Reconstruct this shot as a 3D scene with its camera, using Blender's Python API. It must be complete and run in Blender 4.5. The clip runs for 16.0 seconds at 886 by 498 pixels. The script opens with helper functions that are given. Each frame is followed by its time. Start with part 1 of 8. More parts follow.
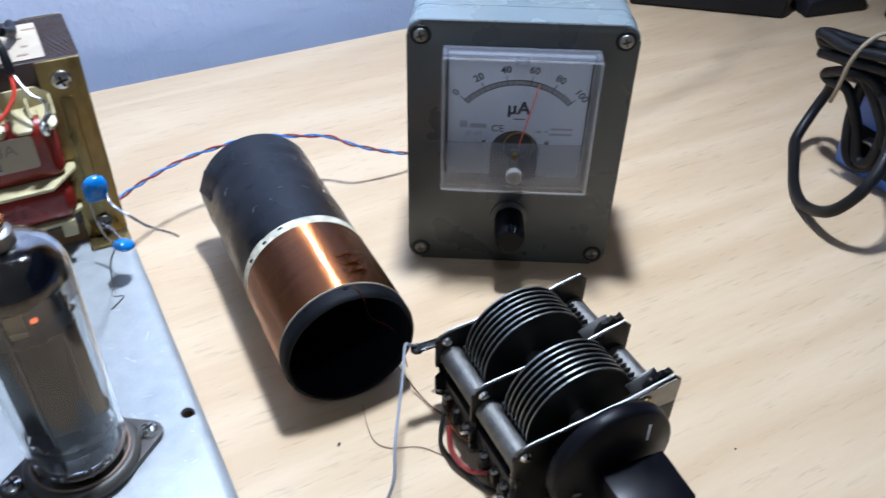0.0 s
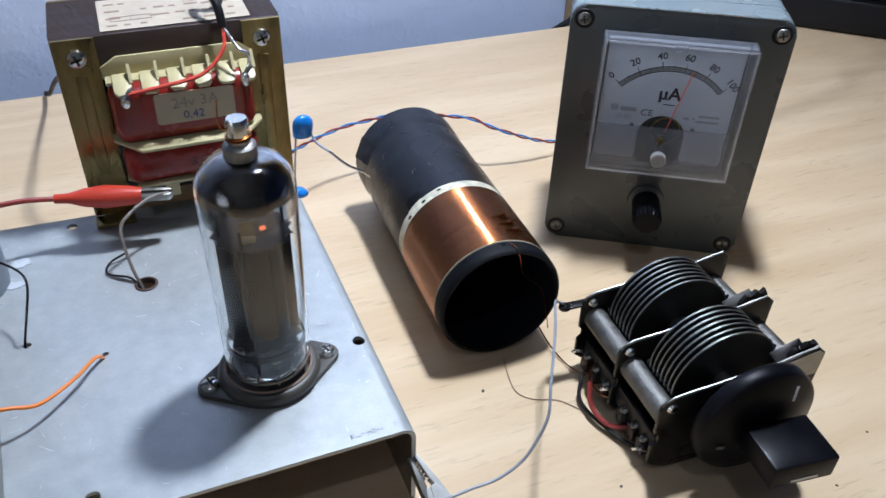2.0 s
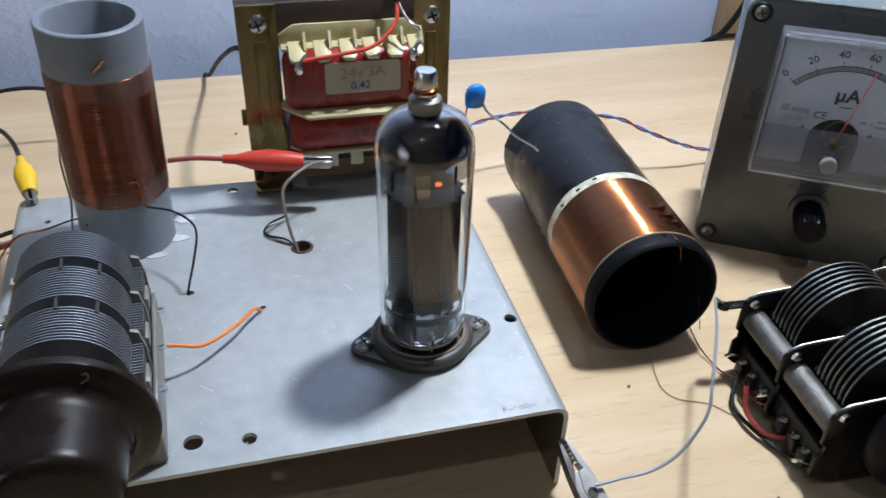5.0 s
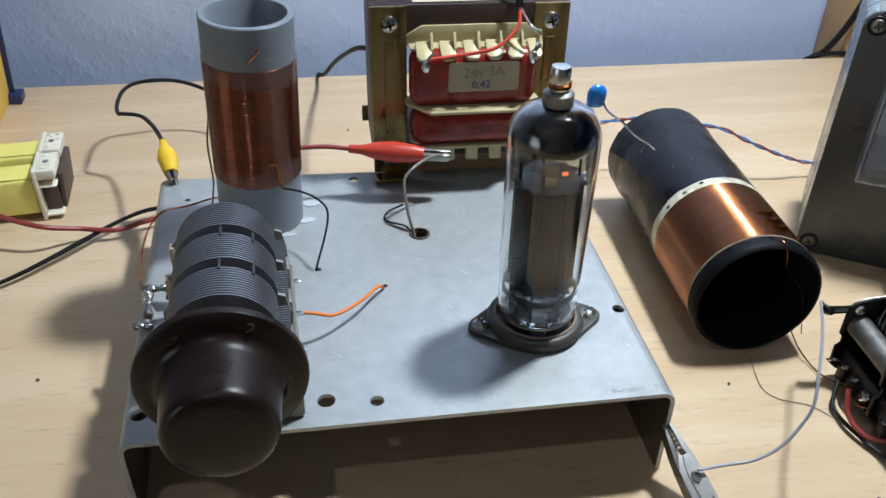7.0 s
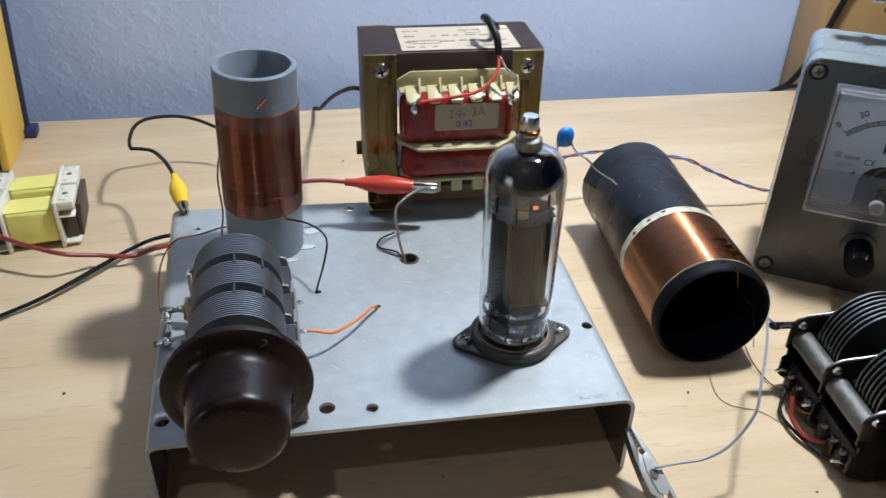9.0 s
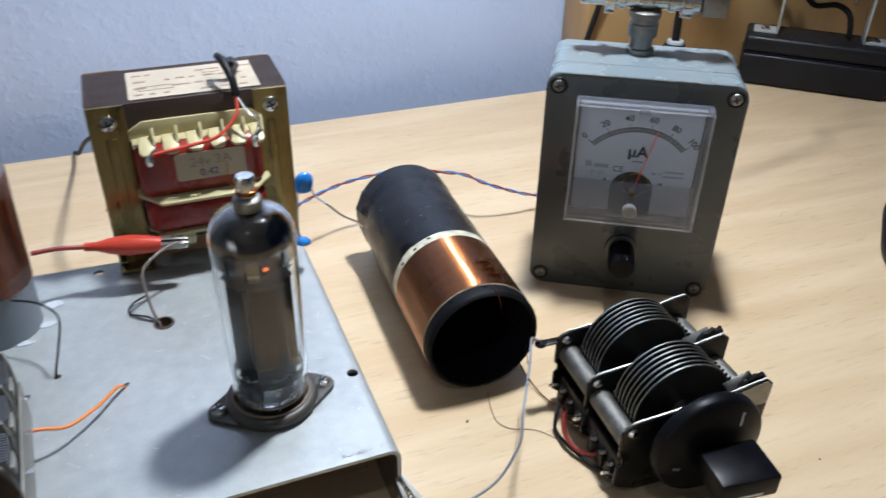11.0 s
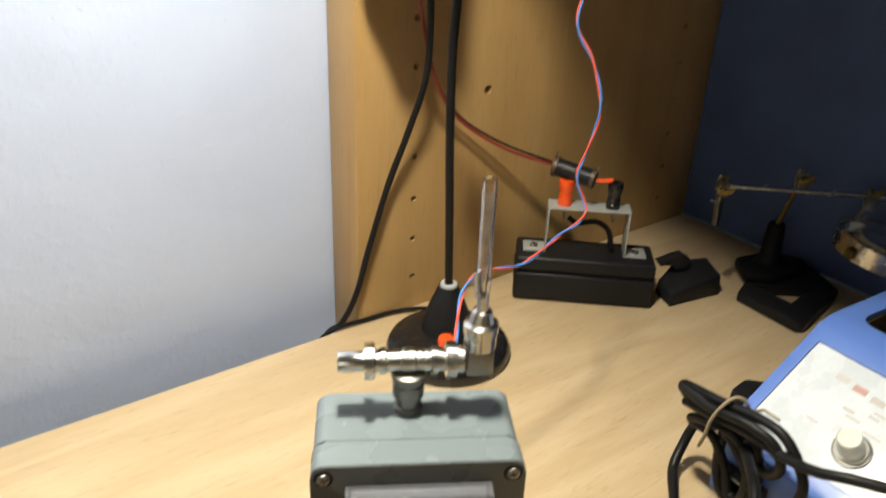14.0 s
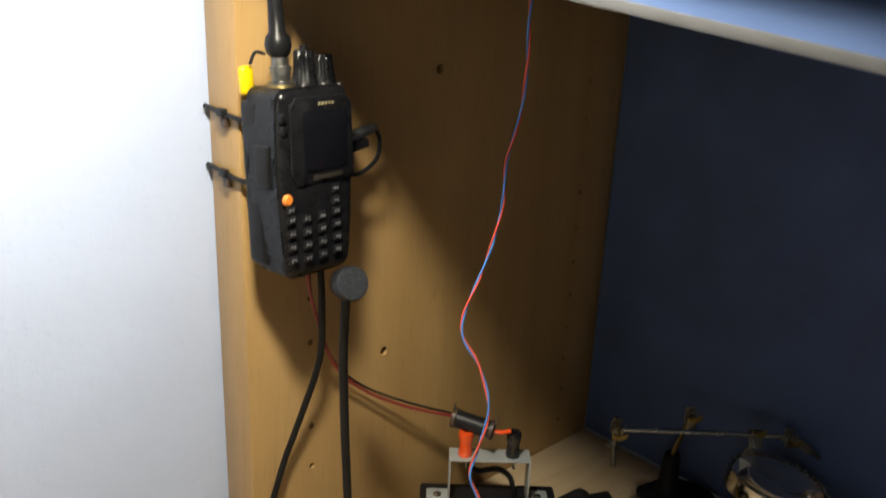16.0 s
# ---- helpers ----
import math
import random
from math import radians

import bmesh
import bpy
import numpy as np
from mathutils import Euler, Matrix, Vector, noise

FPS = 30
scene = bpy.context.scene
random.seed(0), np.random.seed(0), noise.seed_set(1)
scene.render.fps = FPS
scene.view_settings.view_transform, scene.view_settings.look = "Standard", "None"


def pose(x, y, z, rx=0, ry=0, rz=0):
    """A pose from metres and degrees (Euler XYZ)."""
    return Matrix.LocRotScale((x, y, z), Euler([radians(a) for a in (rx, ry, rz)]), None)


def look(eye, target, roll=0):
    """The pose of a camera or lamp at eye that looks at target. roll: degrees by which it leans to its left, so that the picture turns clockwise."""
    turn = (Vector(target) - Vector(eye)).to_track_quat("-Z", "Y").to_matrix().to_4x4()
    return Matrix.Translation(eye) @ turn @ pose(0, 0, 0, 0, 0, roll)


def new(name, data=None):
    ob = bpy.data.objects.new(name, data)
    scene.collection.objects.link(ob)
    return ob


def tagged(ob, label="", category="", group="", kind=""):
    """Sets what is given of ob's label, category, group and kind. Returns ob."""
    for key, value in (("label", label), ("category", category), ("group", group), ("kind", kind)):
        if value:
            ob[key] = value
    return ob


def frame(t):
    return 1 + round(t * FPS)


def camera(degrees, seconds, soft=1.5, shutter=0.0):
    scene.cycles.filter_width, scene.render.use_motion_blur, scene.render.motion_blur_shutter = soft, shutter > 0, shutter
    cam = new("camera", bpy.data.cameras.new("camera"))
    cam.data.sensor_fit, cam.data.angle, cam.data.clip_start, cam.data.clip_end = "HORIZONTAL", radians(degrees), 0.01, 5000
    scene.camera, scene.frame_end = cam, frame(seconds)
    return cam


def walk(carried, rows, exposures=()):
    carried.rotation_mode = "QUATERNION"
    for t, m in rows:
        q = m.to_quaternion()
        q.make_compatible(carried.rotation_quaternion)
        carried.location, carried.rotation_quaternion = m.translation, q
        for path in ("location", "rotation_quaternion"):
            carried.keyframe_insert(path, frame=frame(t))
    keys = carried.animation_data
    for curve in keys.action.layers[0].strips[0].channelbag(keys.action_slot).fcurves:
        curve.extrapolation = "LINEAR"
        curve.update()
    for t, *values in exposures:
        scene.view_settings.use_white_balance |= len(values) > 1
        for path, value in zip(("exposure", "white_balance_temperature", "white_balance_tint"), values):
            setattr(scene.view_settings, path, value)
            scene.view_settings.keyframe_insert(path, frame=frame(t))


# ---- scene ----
cam = camera(57.39, 16.0, shutter=0.5)
# seconds, eye, yaw to the left of +y, pitch, roll
PATH = [
    (0, 0.00728, 0.00469, 0.22415, -29.235, -38.305, 1.128),
    (0.5, -0.00535, 0.00212, 0.22362, -26.942, -38.299, 1.662),
    (1, -0.01768, -0.00418, 0.22313, -25.495, -37.806, 1.739),
    (1.5, -0.02678, -0.00696, 0.21990, -23.945, -37.369, 1.956),
    (2, -0.03326, -0.00837, 0.21787, -23.244, -36.795, 2.079),
    (2.5, -0.04129, -0.00739, 0.21486, -22.483, -36.364, 2.342),
    (3, -0.04495, -0.00596, 0.21272, -21.068, -36.339, 2.660),
    (3.2, -0.04497, -0.00620, 0.21010, -20.567, -36.290, 2.523),
    (5.3, -0.05714, -0.00942, 0.20132, -13.403, -34.870, 1.517),
    (5.5, -0.05974, -0.01018, 0.20201, -12.617, -34.805, 1.388),
    (6, -0.06349, -0.01434, 0.19928, -11.161, -34.795, 1.242),
    (6.5, -0.06963, -0.01981, 0.20153, -9.604, -34.527, 1.369),
    (7, -0.07242, -0.02360, 0.20325, -8.620, -34.226, 1.201),
    (7.5, -0.07455, -0.02970, 0.20810, -8.080, -33.684, 1.038),
    (8, -0.07565, -0.03887, 0.21345, -7.706, -33.055, 1.010),
    (8.2, -0.07587, -0.04277, 0.21550, -7.810, -32.977, 1.148),
    (10.3, -0.05694, -0.05221, 0.23195, -15.829, -32.554, 1.056),
    (10.5, -0.04884, -0.04959, 0.23270, -17.454, -32.893, 1.248),
    (11, -0.03439, -0.03861, 0.23358, -21.869, -32.987, 1.218),
    (11.5, -0.01792, -0.02457, 0.23460, -25.112, -34.279, 1.097),
    (12, -0.00697, -0.01163, 0.23401, -27.668, -34.757, 0.836),
    (12.5, 0.00395, 0.00297, 0.24064, -29.299, -35.046, 0.613),
    (13, 0.01096, 0.01805, 0.26644, -31.646, -33.318, 0.913),
    (13.5, 0.01674, 0.03321, 0.29715, -34.384, -30.405, 1.369),
    (14, 0.02587, 0.03908, 0.32700, -37.304, -27.362, 2.348),
    (14.5, 0.03267, 0.04292, 0.35123, -39.037, -25.307, 2.323),
    (15, 0.03828, 0.05353, 0.37803, -40.390, -22.873, 2.448),
    (15.5, 0.04888, 0.05574, 0.40181, -41.856, -20.865, 2.655),
    (16, 0.05582, 0.05802, 0.42287, -43.190, -18.570, 2.504),
]
EXPOSURES = [
    (0.0, 0.14, 5850, 15), (0.8, 0.0, 5900, 15), (2.0, -0.02, 6150, 15), (3.2, -0.04, 6250, 15), (6.0, -0.05, 6550, 12), (8.0, -0.05, 6550, 11), (10.0, 0.04, 6650, 13), (12.0, 0.04, 6600, 13), (12.6, 0.15, 6300, 10), (13.3, 0.10, 6350, 12), (13.75, 0.14, 8200, 10), (14.0, 0.08, 9700, 10), (14.5, 0.03, 10700, 10), (15.2, -0.08, 11000, 10), (15.8, -0.25, 10300, 10), (16.0, -0.30, 9600, 10),
]
walk(cam, [(t, Matrix.Translation((x, y, z)) @ Matrix.Rotation(radians(yaw), 4, "Z") @ Matrix.Rotation(radians(90 + pitch), 4, "X") @ Matrix.Rotation(radians(roll), 4, "Z")) for t, x, y, z, yaw, pitch, roll in PATH], EXPOSURES)

LAMP_AT = (0.175, 0.285, 0.56)

# ---- light ----
world = bpy.data.worlds.new("room_air")
scene.world = world
world.use_nodes = True
world.node_tree.nodes["Background"].inputs[0].default_value = (0.8, 0.88, 1.0, 1)
world.node_tree.nodes["Background"].inputs[1].default_value = 0.02

bulb = bpy.data.lights.new("desk_lamp_light", "AREA")
bulb.shape, bulb.size, bulb.energy, bulb.color = "DISK", 0.052, 5.8, (0.80, 0.90, 1.0)
new("desk_lamp_light", bulb).matrix_world = look(LAMP_AT, (LAMP_AT[0] - 0.36, LAMP_AT[1] + 0.16, LAMP_AT[2] - 0.93))
room_lamp = bpy.data.lights.new("ceiling_lamp_light", "AREA")
room_lamp.shape, room_lamp.size, room_lamp.energy, room_lamp.color = "DISK", 0.06, 2.1, (0.80, 0.90, 1.0)
new("ceiling_lamp_light", room_lamp).matrix_world = look((-0.35, -0.55, 1.66), (-0.2, -0.2, 0))
# unseen fill light added in the west wall to lift the hutch corner
fill_lamp = bpy.data.lights.new("west_fill_light", "AREA")
fill_lamp.shape, fill_lamp.size, fill_lamp.size_y, fill_lamp.energy, fill_lamp.color = "RECTANGLE", 1.04, 0.84, 6.6, (0.78, 0.89, 1.0)
new("west_fill_light", fill_lamp).matrix_world = look((-2.03, -0.9, 0.55), (0.5, -0.9, 0.55))


# ---- materials ----
def material(name, base, rough=0.5, metal=0.0, dark=0.8, scale=60.0, bump=0.0, bump_scale=400.0, wear=0.0, coat=0.0, stretch=(1, 1, 1), contrast=0.5, spec=0.5):
    """A surface with colour that varies at two scales, a fine relief and uneven gloss."""
    m = bpy.data.materials.new(name)
    m.use_nodes = True
    tree = m.node_tree
    n, link = tree.nodes, tree.links.new
    shader = n["Principled BSDF"]
    coords = n.new("ShaderNodeTexCoord")
    mapping = n.new("ShaderNodeMapping")
    mapping.inputs["Scale"].default_value = stretch
    link(coords.outputs["Object"], mapping.inputs["Vector"])
    big, fine = n.new("ShaderNodeTexNoise"), n.new("ShaderNodeTexNoise")
    big.inputs["Scale"].default_value, big.inputs["Detail"].default_value = scale, 5
    fine.inputs["Scale"].default_value, fine.inputs["Detail"].default_value = bump_scale, 4
    link(mapping.outputs[0], big.inputs["Vector"])
    link(mapping.outputs[0], fine.inputs["Vector"])
    add = n.new("ShaderNodeMath")
    add.operation = "MULTIPLY_ADD"
    link(fine.outputs["Fac"], add.inputs[0])
    add.inputs[1].default_value = 0.35
    link(big.outputs["Fac"], add.inputs[2])
    ramp = n.new("ShaderNodeValToRGB")
    ramp.color_ramp.elements[0].position, ramp.color_ramp.elements[1].position = 0.67 - contrast / 2, 0.67 + contrast / 2
    ramp.color_ramp.elements[0].color = (*[c * dark for c in base], 1)
    ramp.color_ramp.elements[1].color = (*base, 1)
    link(add.outputs[0], ramp.inputs[0])
    link(ramp.outputs[0], shader.inputs["Base Color"])
    gloss = n.new("ShaderNodeMapRange")
    gloss.inputs["To Min"].default_value, gloss.inputs["To Max"].default_value = max(0.02, rough - 0.08 - wear), min(1, rough + 0.08 + wear)
    gloss.inputs["From Min"].default_value, gloss.inputs["From Max"].default_value = 0.35, 0.65
    link(big.outputs["Fac"], gloss.inputs["Value"])
    link(gloss.outputs[0], shader.inputs["Roughness"])
    shader.inputs["Metallic"].default_value = metal
    shader.inputs["Specular IOR Level"].default_value = spec
    shader.inputs["Coat Weight"].default_value = coat
    if bump:
        relief = n.new("ShaderNodeBump")
        relief.inputs["Strength"].default_value, relief.inputs["Distance"].default_value = 1.0, bump
        link(fine.outputs["Fac"], relief.inputs["Height"])
        link(relief.outputs[0], shader.inputs["Normal"])
    return m


def wood(name, light, deep, along, period, rough=0.42, figure=0.5):
    """Laminate or veneer: long grain along one axis, with a slow figure across it."""
    m = bpy.data.materials.new(name)
    m.use_nodes = True
    tree = m.node_tree
    n, link = tree.nodes, tree.links.new
    shader = n["Principled BSDF"]
    coords = n.new("ShaderNodeTexCoord")
    long_way = {"x": (0.13, 1, 1), "z": (1, 1, 0.07)}[along]
    stretch = n.new("ShaderNodeMapping")
    stretch.inputs["Scale"].default_value = long_way
    link(coords.outputs["Object"], stretch.inputs["Vector"])
    warp = n.new("ShaderNodeTexNoise")
    warp.inputs["Scale"].default_value, warp.inputs["Detail"].default_value = 13.0, 3
    link(stretch.outputs[0], warp.inputs["Vector"])
    rings = n.new("ShaderNodeMath")
    rings.operation = "MULTIPLY"
    rings.inputs[1].default_value = period
    link(warp.outputs["Fac"], rings.inputs[0])
    saw = n.new("ShaderNodeMath")
    saw.operation = "PINGPONG"
    saw.inputs[1].default_value = 0.5
    link(rings.outputs[0], saw.inputs[0])
    fibre = n.new("ShaderNodeTexNoise")
    fibre.inputs["Scale"].default_value, fibre.inputs["Detail"].default_value, fibre.inputs["Roughness"].default_value = 260.0, 5, 0.7
    link(stretch.outputs[0], fibre.inputs["Vector"])
    blot = n.new("ShaderNodeTexNoise")
    blot.inputs["Scale"].default_value, blot.inputs["Detail"].default_value = 14.0, 4
    link(stretch.outputs[0], blot.inputs["Vector"])
    mix_a = n.new("ShaderNodeMath")
    mix_a.operation = "MULTIPLY_ADD"
    link(saw.outputs[0], mix_a.inputs[0])
    mix_a.inputs[1].default_value = 2 * figure
    soft = n.new("ShaderNodeMapRange")
    soft.inputs["To Min"].default_value, soft.inputs["To Max"].default_value = 0.28, 0.72
    link(fibre.outputs["Fac"], soft.inputs["Value"])
    link(soft.outputs[0], mix_a.inputs[2])
    mix_b = n.new("ShaderNodeMath")
    mix_b.operation = "MULTIPLY_ADD"
    link(blot.outputs["Fac"], mix_b.inputs[0])
    mix_b.inputs[1].default_value = 0.22
    link(mix_a.outputs[0], mix_b.inputs[2])
    ramp = n.new("ShaderNodeValToRGB")
    ramp.color_ramp.elements[0].position, ramp.color_ramp.elements[1].position = 0.40, 0.90
    ramp.color_ramp.elements[0].color, ramp.color_ramp.elements[1].color = (*light, 1), (*deep, 1)
    link(mix_b.outputs[0], ramp.inputs[0])
    pores = n.new("ShaderNodeTexNoise")
    pores.inputs["Scale"].default_value, pores.inputs["Detail"].default_value = 620.0, 2
    link(stretch.outputs[0], pores.inputs["Vector"])
    pick = n.new("ShaderNodeMapRange")
    pick.inputs["From Min"].default_value, pick.inputs["From Max"].default_value = 0.60, 0.76
    pick.inputs["To Min"].default_value, pick.inputs["To Max"].default_value = 1.0, 0.80
    link(pores.outputs["Fac"], pick.inputs["Value"])
    dotted = n.new("ShaderNodeMix")
    dotted.data_type, dotted.blend_type = "RGBA", "MULTIPLY"
    dotted.inputs["Factor"].default_value = 1.0
    link(ramp.outputs[0], dotted.inputs["A"])
    link(pick.outputs[0], dotted.inputs["B"])
    link(dotted.outputs["Result"], shader.inputs["Base Color"])
    shader.inputs["Roughness"].default_value = rough
    relief = n.new("ShaderNodeBump")
    relief.inputs["Strength"].default_value, relief.inputs["Distance"].default_value = 0.6, 0.00012
    link(fibre.outputs["Fac"], relief.inputs["Height"])
    link(relief.outputs[0], shader.inputs["Normal"])
    return m


def glass(name, tint=(1, 1, 1), rough=0.0, ior=1.48):
    m = bpy.data.materials.new(name)
    m.use_nodes = True
    shader = m.node_tree.nodes["Principled BSDF"]
    shader.inputs["Base Color"].default_value = (*tint, 1)
    shader.inputs["Transmission Weight"].default_value = 1.0
    shader.inputs["Roughness"].default_value, shader.inputs["IOR"].default_value = rough, ior
    return m


DESK_WOOD = wood("pale_beech_laminate", (0.665, 0.52, 0.345), (0.545, 0.392, 0.235), "x", 7.0, 0.42, 0.30)
PANEL_WOOD = wood("honey_beech_panel", (0.455, 0.285, 0.128), (0.37, 0.218, 0.090), "z", 4.0, 0.38, 0.26)


def plaster(name, base):
    """Rolled paint over uneven plaster: a slow swell, small raised grains and scattered pits."""
    m = bpy.data.materials.new(name)
    m.use_nodes = True
    n, link = m.node_tree.nodes, m.node_tree.links.new
    shader = n["Principled BSDF"]
    coords = n.new("ShaderNodeTexCoord")

    def field(scale, detail, low, high):
        tex = n.new("ShaderNodeTexNoise")
        tex.inputs["Scale"].default_value, tex.inputs["Detail"].default_value = scale, detail
        link(coords.outputs["Object"], tex.inputs["Vector"])
        span = n.new("ShaderNodeMapRange")
        span.interpolation_type = "SMOOTHSTEP"
        span.inputs["From Min"].default_value, span.inputs["From Max"].default_value = low, high
        link(tex.outputs["Fac"], span.inputs["Value"])
        return span.outputs[0]

    grains, pits, swell, tone = field(170, 3, 0.40, 0.80), field(130, 1, 0.72, 0.86), field(22, 2, 0.2, 0.8), field(7, 4, 0.3, 0.7)
    mix = n.new("ShaderNodeMix")
    mix.data_type = "RGBA"
    mix.inputs["A"].default_value, mix.inputs["B"].default_value = (*[c * 0.94 for c in base], 1), (*base, 1)
    link(tone, mix.inputs["Factor"])
    link(mix.outputs["Result"], shader.inputs["Base Color"])
    shader.inputs["Roughness"].default_value = 0.55
    normal = None
    for height, depth in ((swell, 0.0007), (grains, 0.00027), (pits, -0.0003)):
        relief = n.new("ShaderNodeBump")
        relief.invert = depth < 0
        relief.inputs["Strength"].default_value, relief.inputs["Distance"].default_value = 1.0, abs(depth)
        link(height, relief.inputs["Height"])
        if normal is not None:
            link(normal, relief.inputs["Normal"])
        normal = relief.outputs[0]
    link(normal, shader.inputs["Normal"])
    return m


def winding(name, base, pitch, rough, depth=0.00006):
    """Enamelled wire laid turn by turn along local z: each turn has its own tone and gloss, with a clear coat."""
    m = bpy.data.materials.new(name)
    m.use_nodes = True
    n, link = m.node_tree.nodes, m.node_tree.links.new
    shader = n["Principled BSDF"]
    coords = n.new("ShaderNodeTexCoord")
    turns, patch = n.new("ShaderNodeTexNoise"), n.new("ShaderNodeTexNoise")
    along = n.new("ShaderNodeMapping")
    along.inputs["Scale"].default_value = (30, 30, 0.5 / pitch)
    link(coords.outputs["Object"], along.inputs["Vector"])
    turns.inputs["Scale"].default_value, turns.inputs["Detail"].default_value = 1.0, 2
    patch.inputs["Scale"].default_value, patch.inputs["Detail"].default_value = 90, 4
    link(along.outputs[0], turns.inputs["Vector"])
    link(coords.outputs["Object"], patch.inputs["Vector"])
    add = n.new("ShaderNodeMath")
    add.operation = "MULTIPLY_ADD"
    add.inputs[1].default_value = 0.5
    link(patch.outputs["Fac"], add.inputs[0])
    link(turns.outputs["Fac"], add.inputs[2])
    ramp = n.new("ShaderNodeValToRGB")
    ramp.color_ramp.elements[0].position, ramp.color_ramp.elements[1].position = 0.52, 0.98
    ramp.color_ramp.elements[0].color, ramp.color_ramp.elements[1].color = (*[c * 0.62 for c in base], 1), (*base, 1)
    link(add.outputs[0], ramp.inputs[0])
    link(ramp.outputs[0], shader.inputs["Base Color"])
    gloss = n.new("ShaderNodeMapRange")
    gloss.inputs["From Min"].default_value, gloss.inputs["From Max"].default_value = 0.3, 0.7
    gloss.inputs["To Min"].default_value, gloss.inputs["To Max"].default_value = rough * 0.7, rough * 1.5
    link(turns.outputs["Fac"], gloss.inputs["Value"])
    link(gloss.outputs[0], shader.inputs["Roughness"])
    shader.inputs["Metallic"].default_value = 0.95
    shader.inputs["Coat Weight"].default_value, shader.inputs["Coat Roughness"].default_value = 0.5, 0.05
    relief = n.new("ShaderNodeBump")
    relief.inputs["Strength"].default_value, relief.inputs["Distance"].default_value = 1.0, depth
    link(turns.outputs["Fac"], relief.inputs["Height"])
    link(relief.outputs[0], shader.inputs["Normal"])
    return m


WALL_BLUE = plaster("lilac_blue_wall_paint", (0.442, 0.522, 0.705))
WALL_PALE = material("off_white_wall_paint", (0.72, 0.72, 0.70), 0.8, dark=0.94, scale=6)
FLOOR_MAT = material("brown_floor_tiles", (0.25, 0.2, 0.16), 0.5, dark=0.8, scale=5)
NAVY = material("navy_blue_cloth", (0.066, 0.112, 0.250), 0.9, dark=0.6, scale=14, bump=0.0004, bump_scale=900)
ALU = material("brushed_worn_aluminium", (0.415, 0.438, 0.436), 0.42, 0.34, dark=0.82, scale=190, bump=0.0, bump_scale=900, wear=-0.04, contrast=0.5)
# inner faces: shade under the sheet put into a darker, browner colour
ALU_INNER_SHADE = material("shade_brown_inner_aluminium", (0.26, 0.22, 0.18), 0.30, 0.95, dark=0.7, scale=60)
STEEL = material("bright_nickel_steel", (0.62, 0.61, 0.58), 0.22, 1.0, dark=0.8, scale=200)
DULL_STEEL = material("dull_grey_steel", (0.30, 0.29, 0.27), 0.42, 1.0, dark=0.6, scale=150, bump=0.00005)
BRASS = material("tarnished_gilt_bracket", (0.34, 0.25, 0.10), 0.36, 0.9, dark=0.38, scale=55, wear=0.1, stretch=(1.6, 1.6, 0.5))
SLOT_SHADE = material("screw_slot_shade", (0.02, 0.018, 0.015), 0.6)
TIN = material("shiny_solder", (0.75, 0.75, 0.74), 0.16, 1.0, dark=0.85, scale=900, bump=0.0003, bump_scale=700)
COPPER = material("enamelled_copper_wire", (0.40, 0.125, 0.032), 0.20, 0.95, dark=0.75, scale=60)
COPPER_DARK = material("dark_enamelled_copper_wire", (0.27, 0.082, 0.030), 0.14, 0.92, dark=0.75, scale=60)
COPPER_COIL = winding("orange_copper_winding", (0.34, 0.112, 0.030), 0.00044, 0.17)
COPPER_RED = winding("red_brown_copper_winding", (0.24, 0.060, 0.020), 0.00050, 0.11, 0.000008)
BLACK_TAPE = material("black_vinyl_tape", (0.007, 0.008, 0.011), 0.30, dark=0.7, scale=50, bump=0.0002, bump_scale=90, wear=0.06, spec=0.3)
BLACK = material("black_plastic", (0.012, 0.012, 0.014), 0.42, dark=0.7, scale=90, bump=0.00005, bump_scale=900, spec=0.22)
BLACK_GLOSS = material("glossy_black_plastic", (0.012, 0.012, 0.014), 0.22, dark=0.7, scale=90)
RADIO_BLACK = material("scuffed_black_radio_shell", (0.008, 0.008, 0.0095), 0.34, dark=0.6, scale=110, bump=0.00012, bump_scale=260, wear=0.08, spec=0.3)
RUBBER = material("black_rubber_cable", (0.009, 0.009, 0.010), 0.40, dark=0.75, scale=120, spec=0.2)
# near-black that puts the shade inside hollows into the colour
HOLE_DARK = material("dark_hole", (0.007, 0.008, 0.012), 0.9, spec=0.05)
BROWN_BAKELITE = material("brown_bakelite", (0.0150, 0.0082, 0.0062), 0.33, dark=0.55, scale=70, wear=0.08, spec=0.22, bump=0.00004, bump_scale=500)
PVC = material("grey_pvc_pipe", (0.165, 0.188, 0.22), 0.45, dark=0.85, scale=40, bump=0.00005)
CORE = material("brown_lacquered_core", (0.058, 0.036, 0.030), 0.5, 0.0, dark=0.7, scale=45, bump=0.0001, bump_scale=300, stretch=(0.3, 4, 1))
CREAM = material("cream_nylon", (0.50, 0.43, 0.235), 0.36, dark=0.78, scale=80)
RED_TAPE = material("red_insulation_tape", (0.29, 0.020, 0.013), 0.25, dark=0.5, scale=60, bump=0.0005, bump_scale=110)
PAPER = material("cream_paper_label", (0.44, 0.36, 0.25), 0.75, dark=0.88, scale=90)
PAPER_WHITE = material("stained_white_paper_label", (0.47, 0.39, 0.29), 0.6, dark=0.72, scale=60)
INK = material("grey_pencil_ink", (0.27, 0.235, 0.19), 0.7)
INK_BLUE = material("blue_pen_ink", (0.03, 0.06, 0.22), 0.6)
INK_BROWN = material("faded_brown_print", (0.26, 0.18, 0.13), 0.7)
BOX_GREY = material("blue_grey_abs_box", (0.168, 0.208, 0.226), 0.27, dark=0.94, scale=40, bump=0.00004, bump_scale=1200)
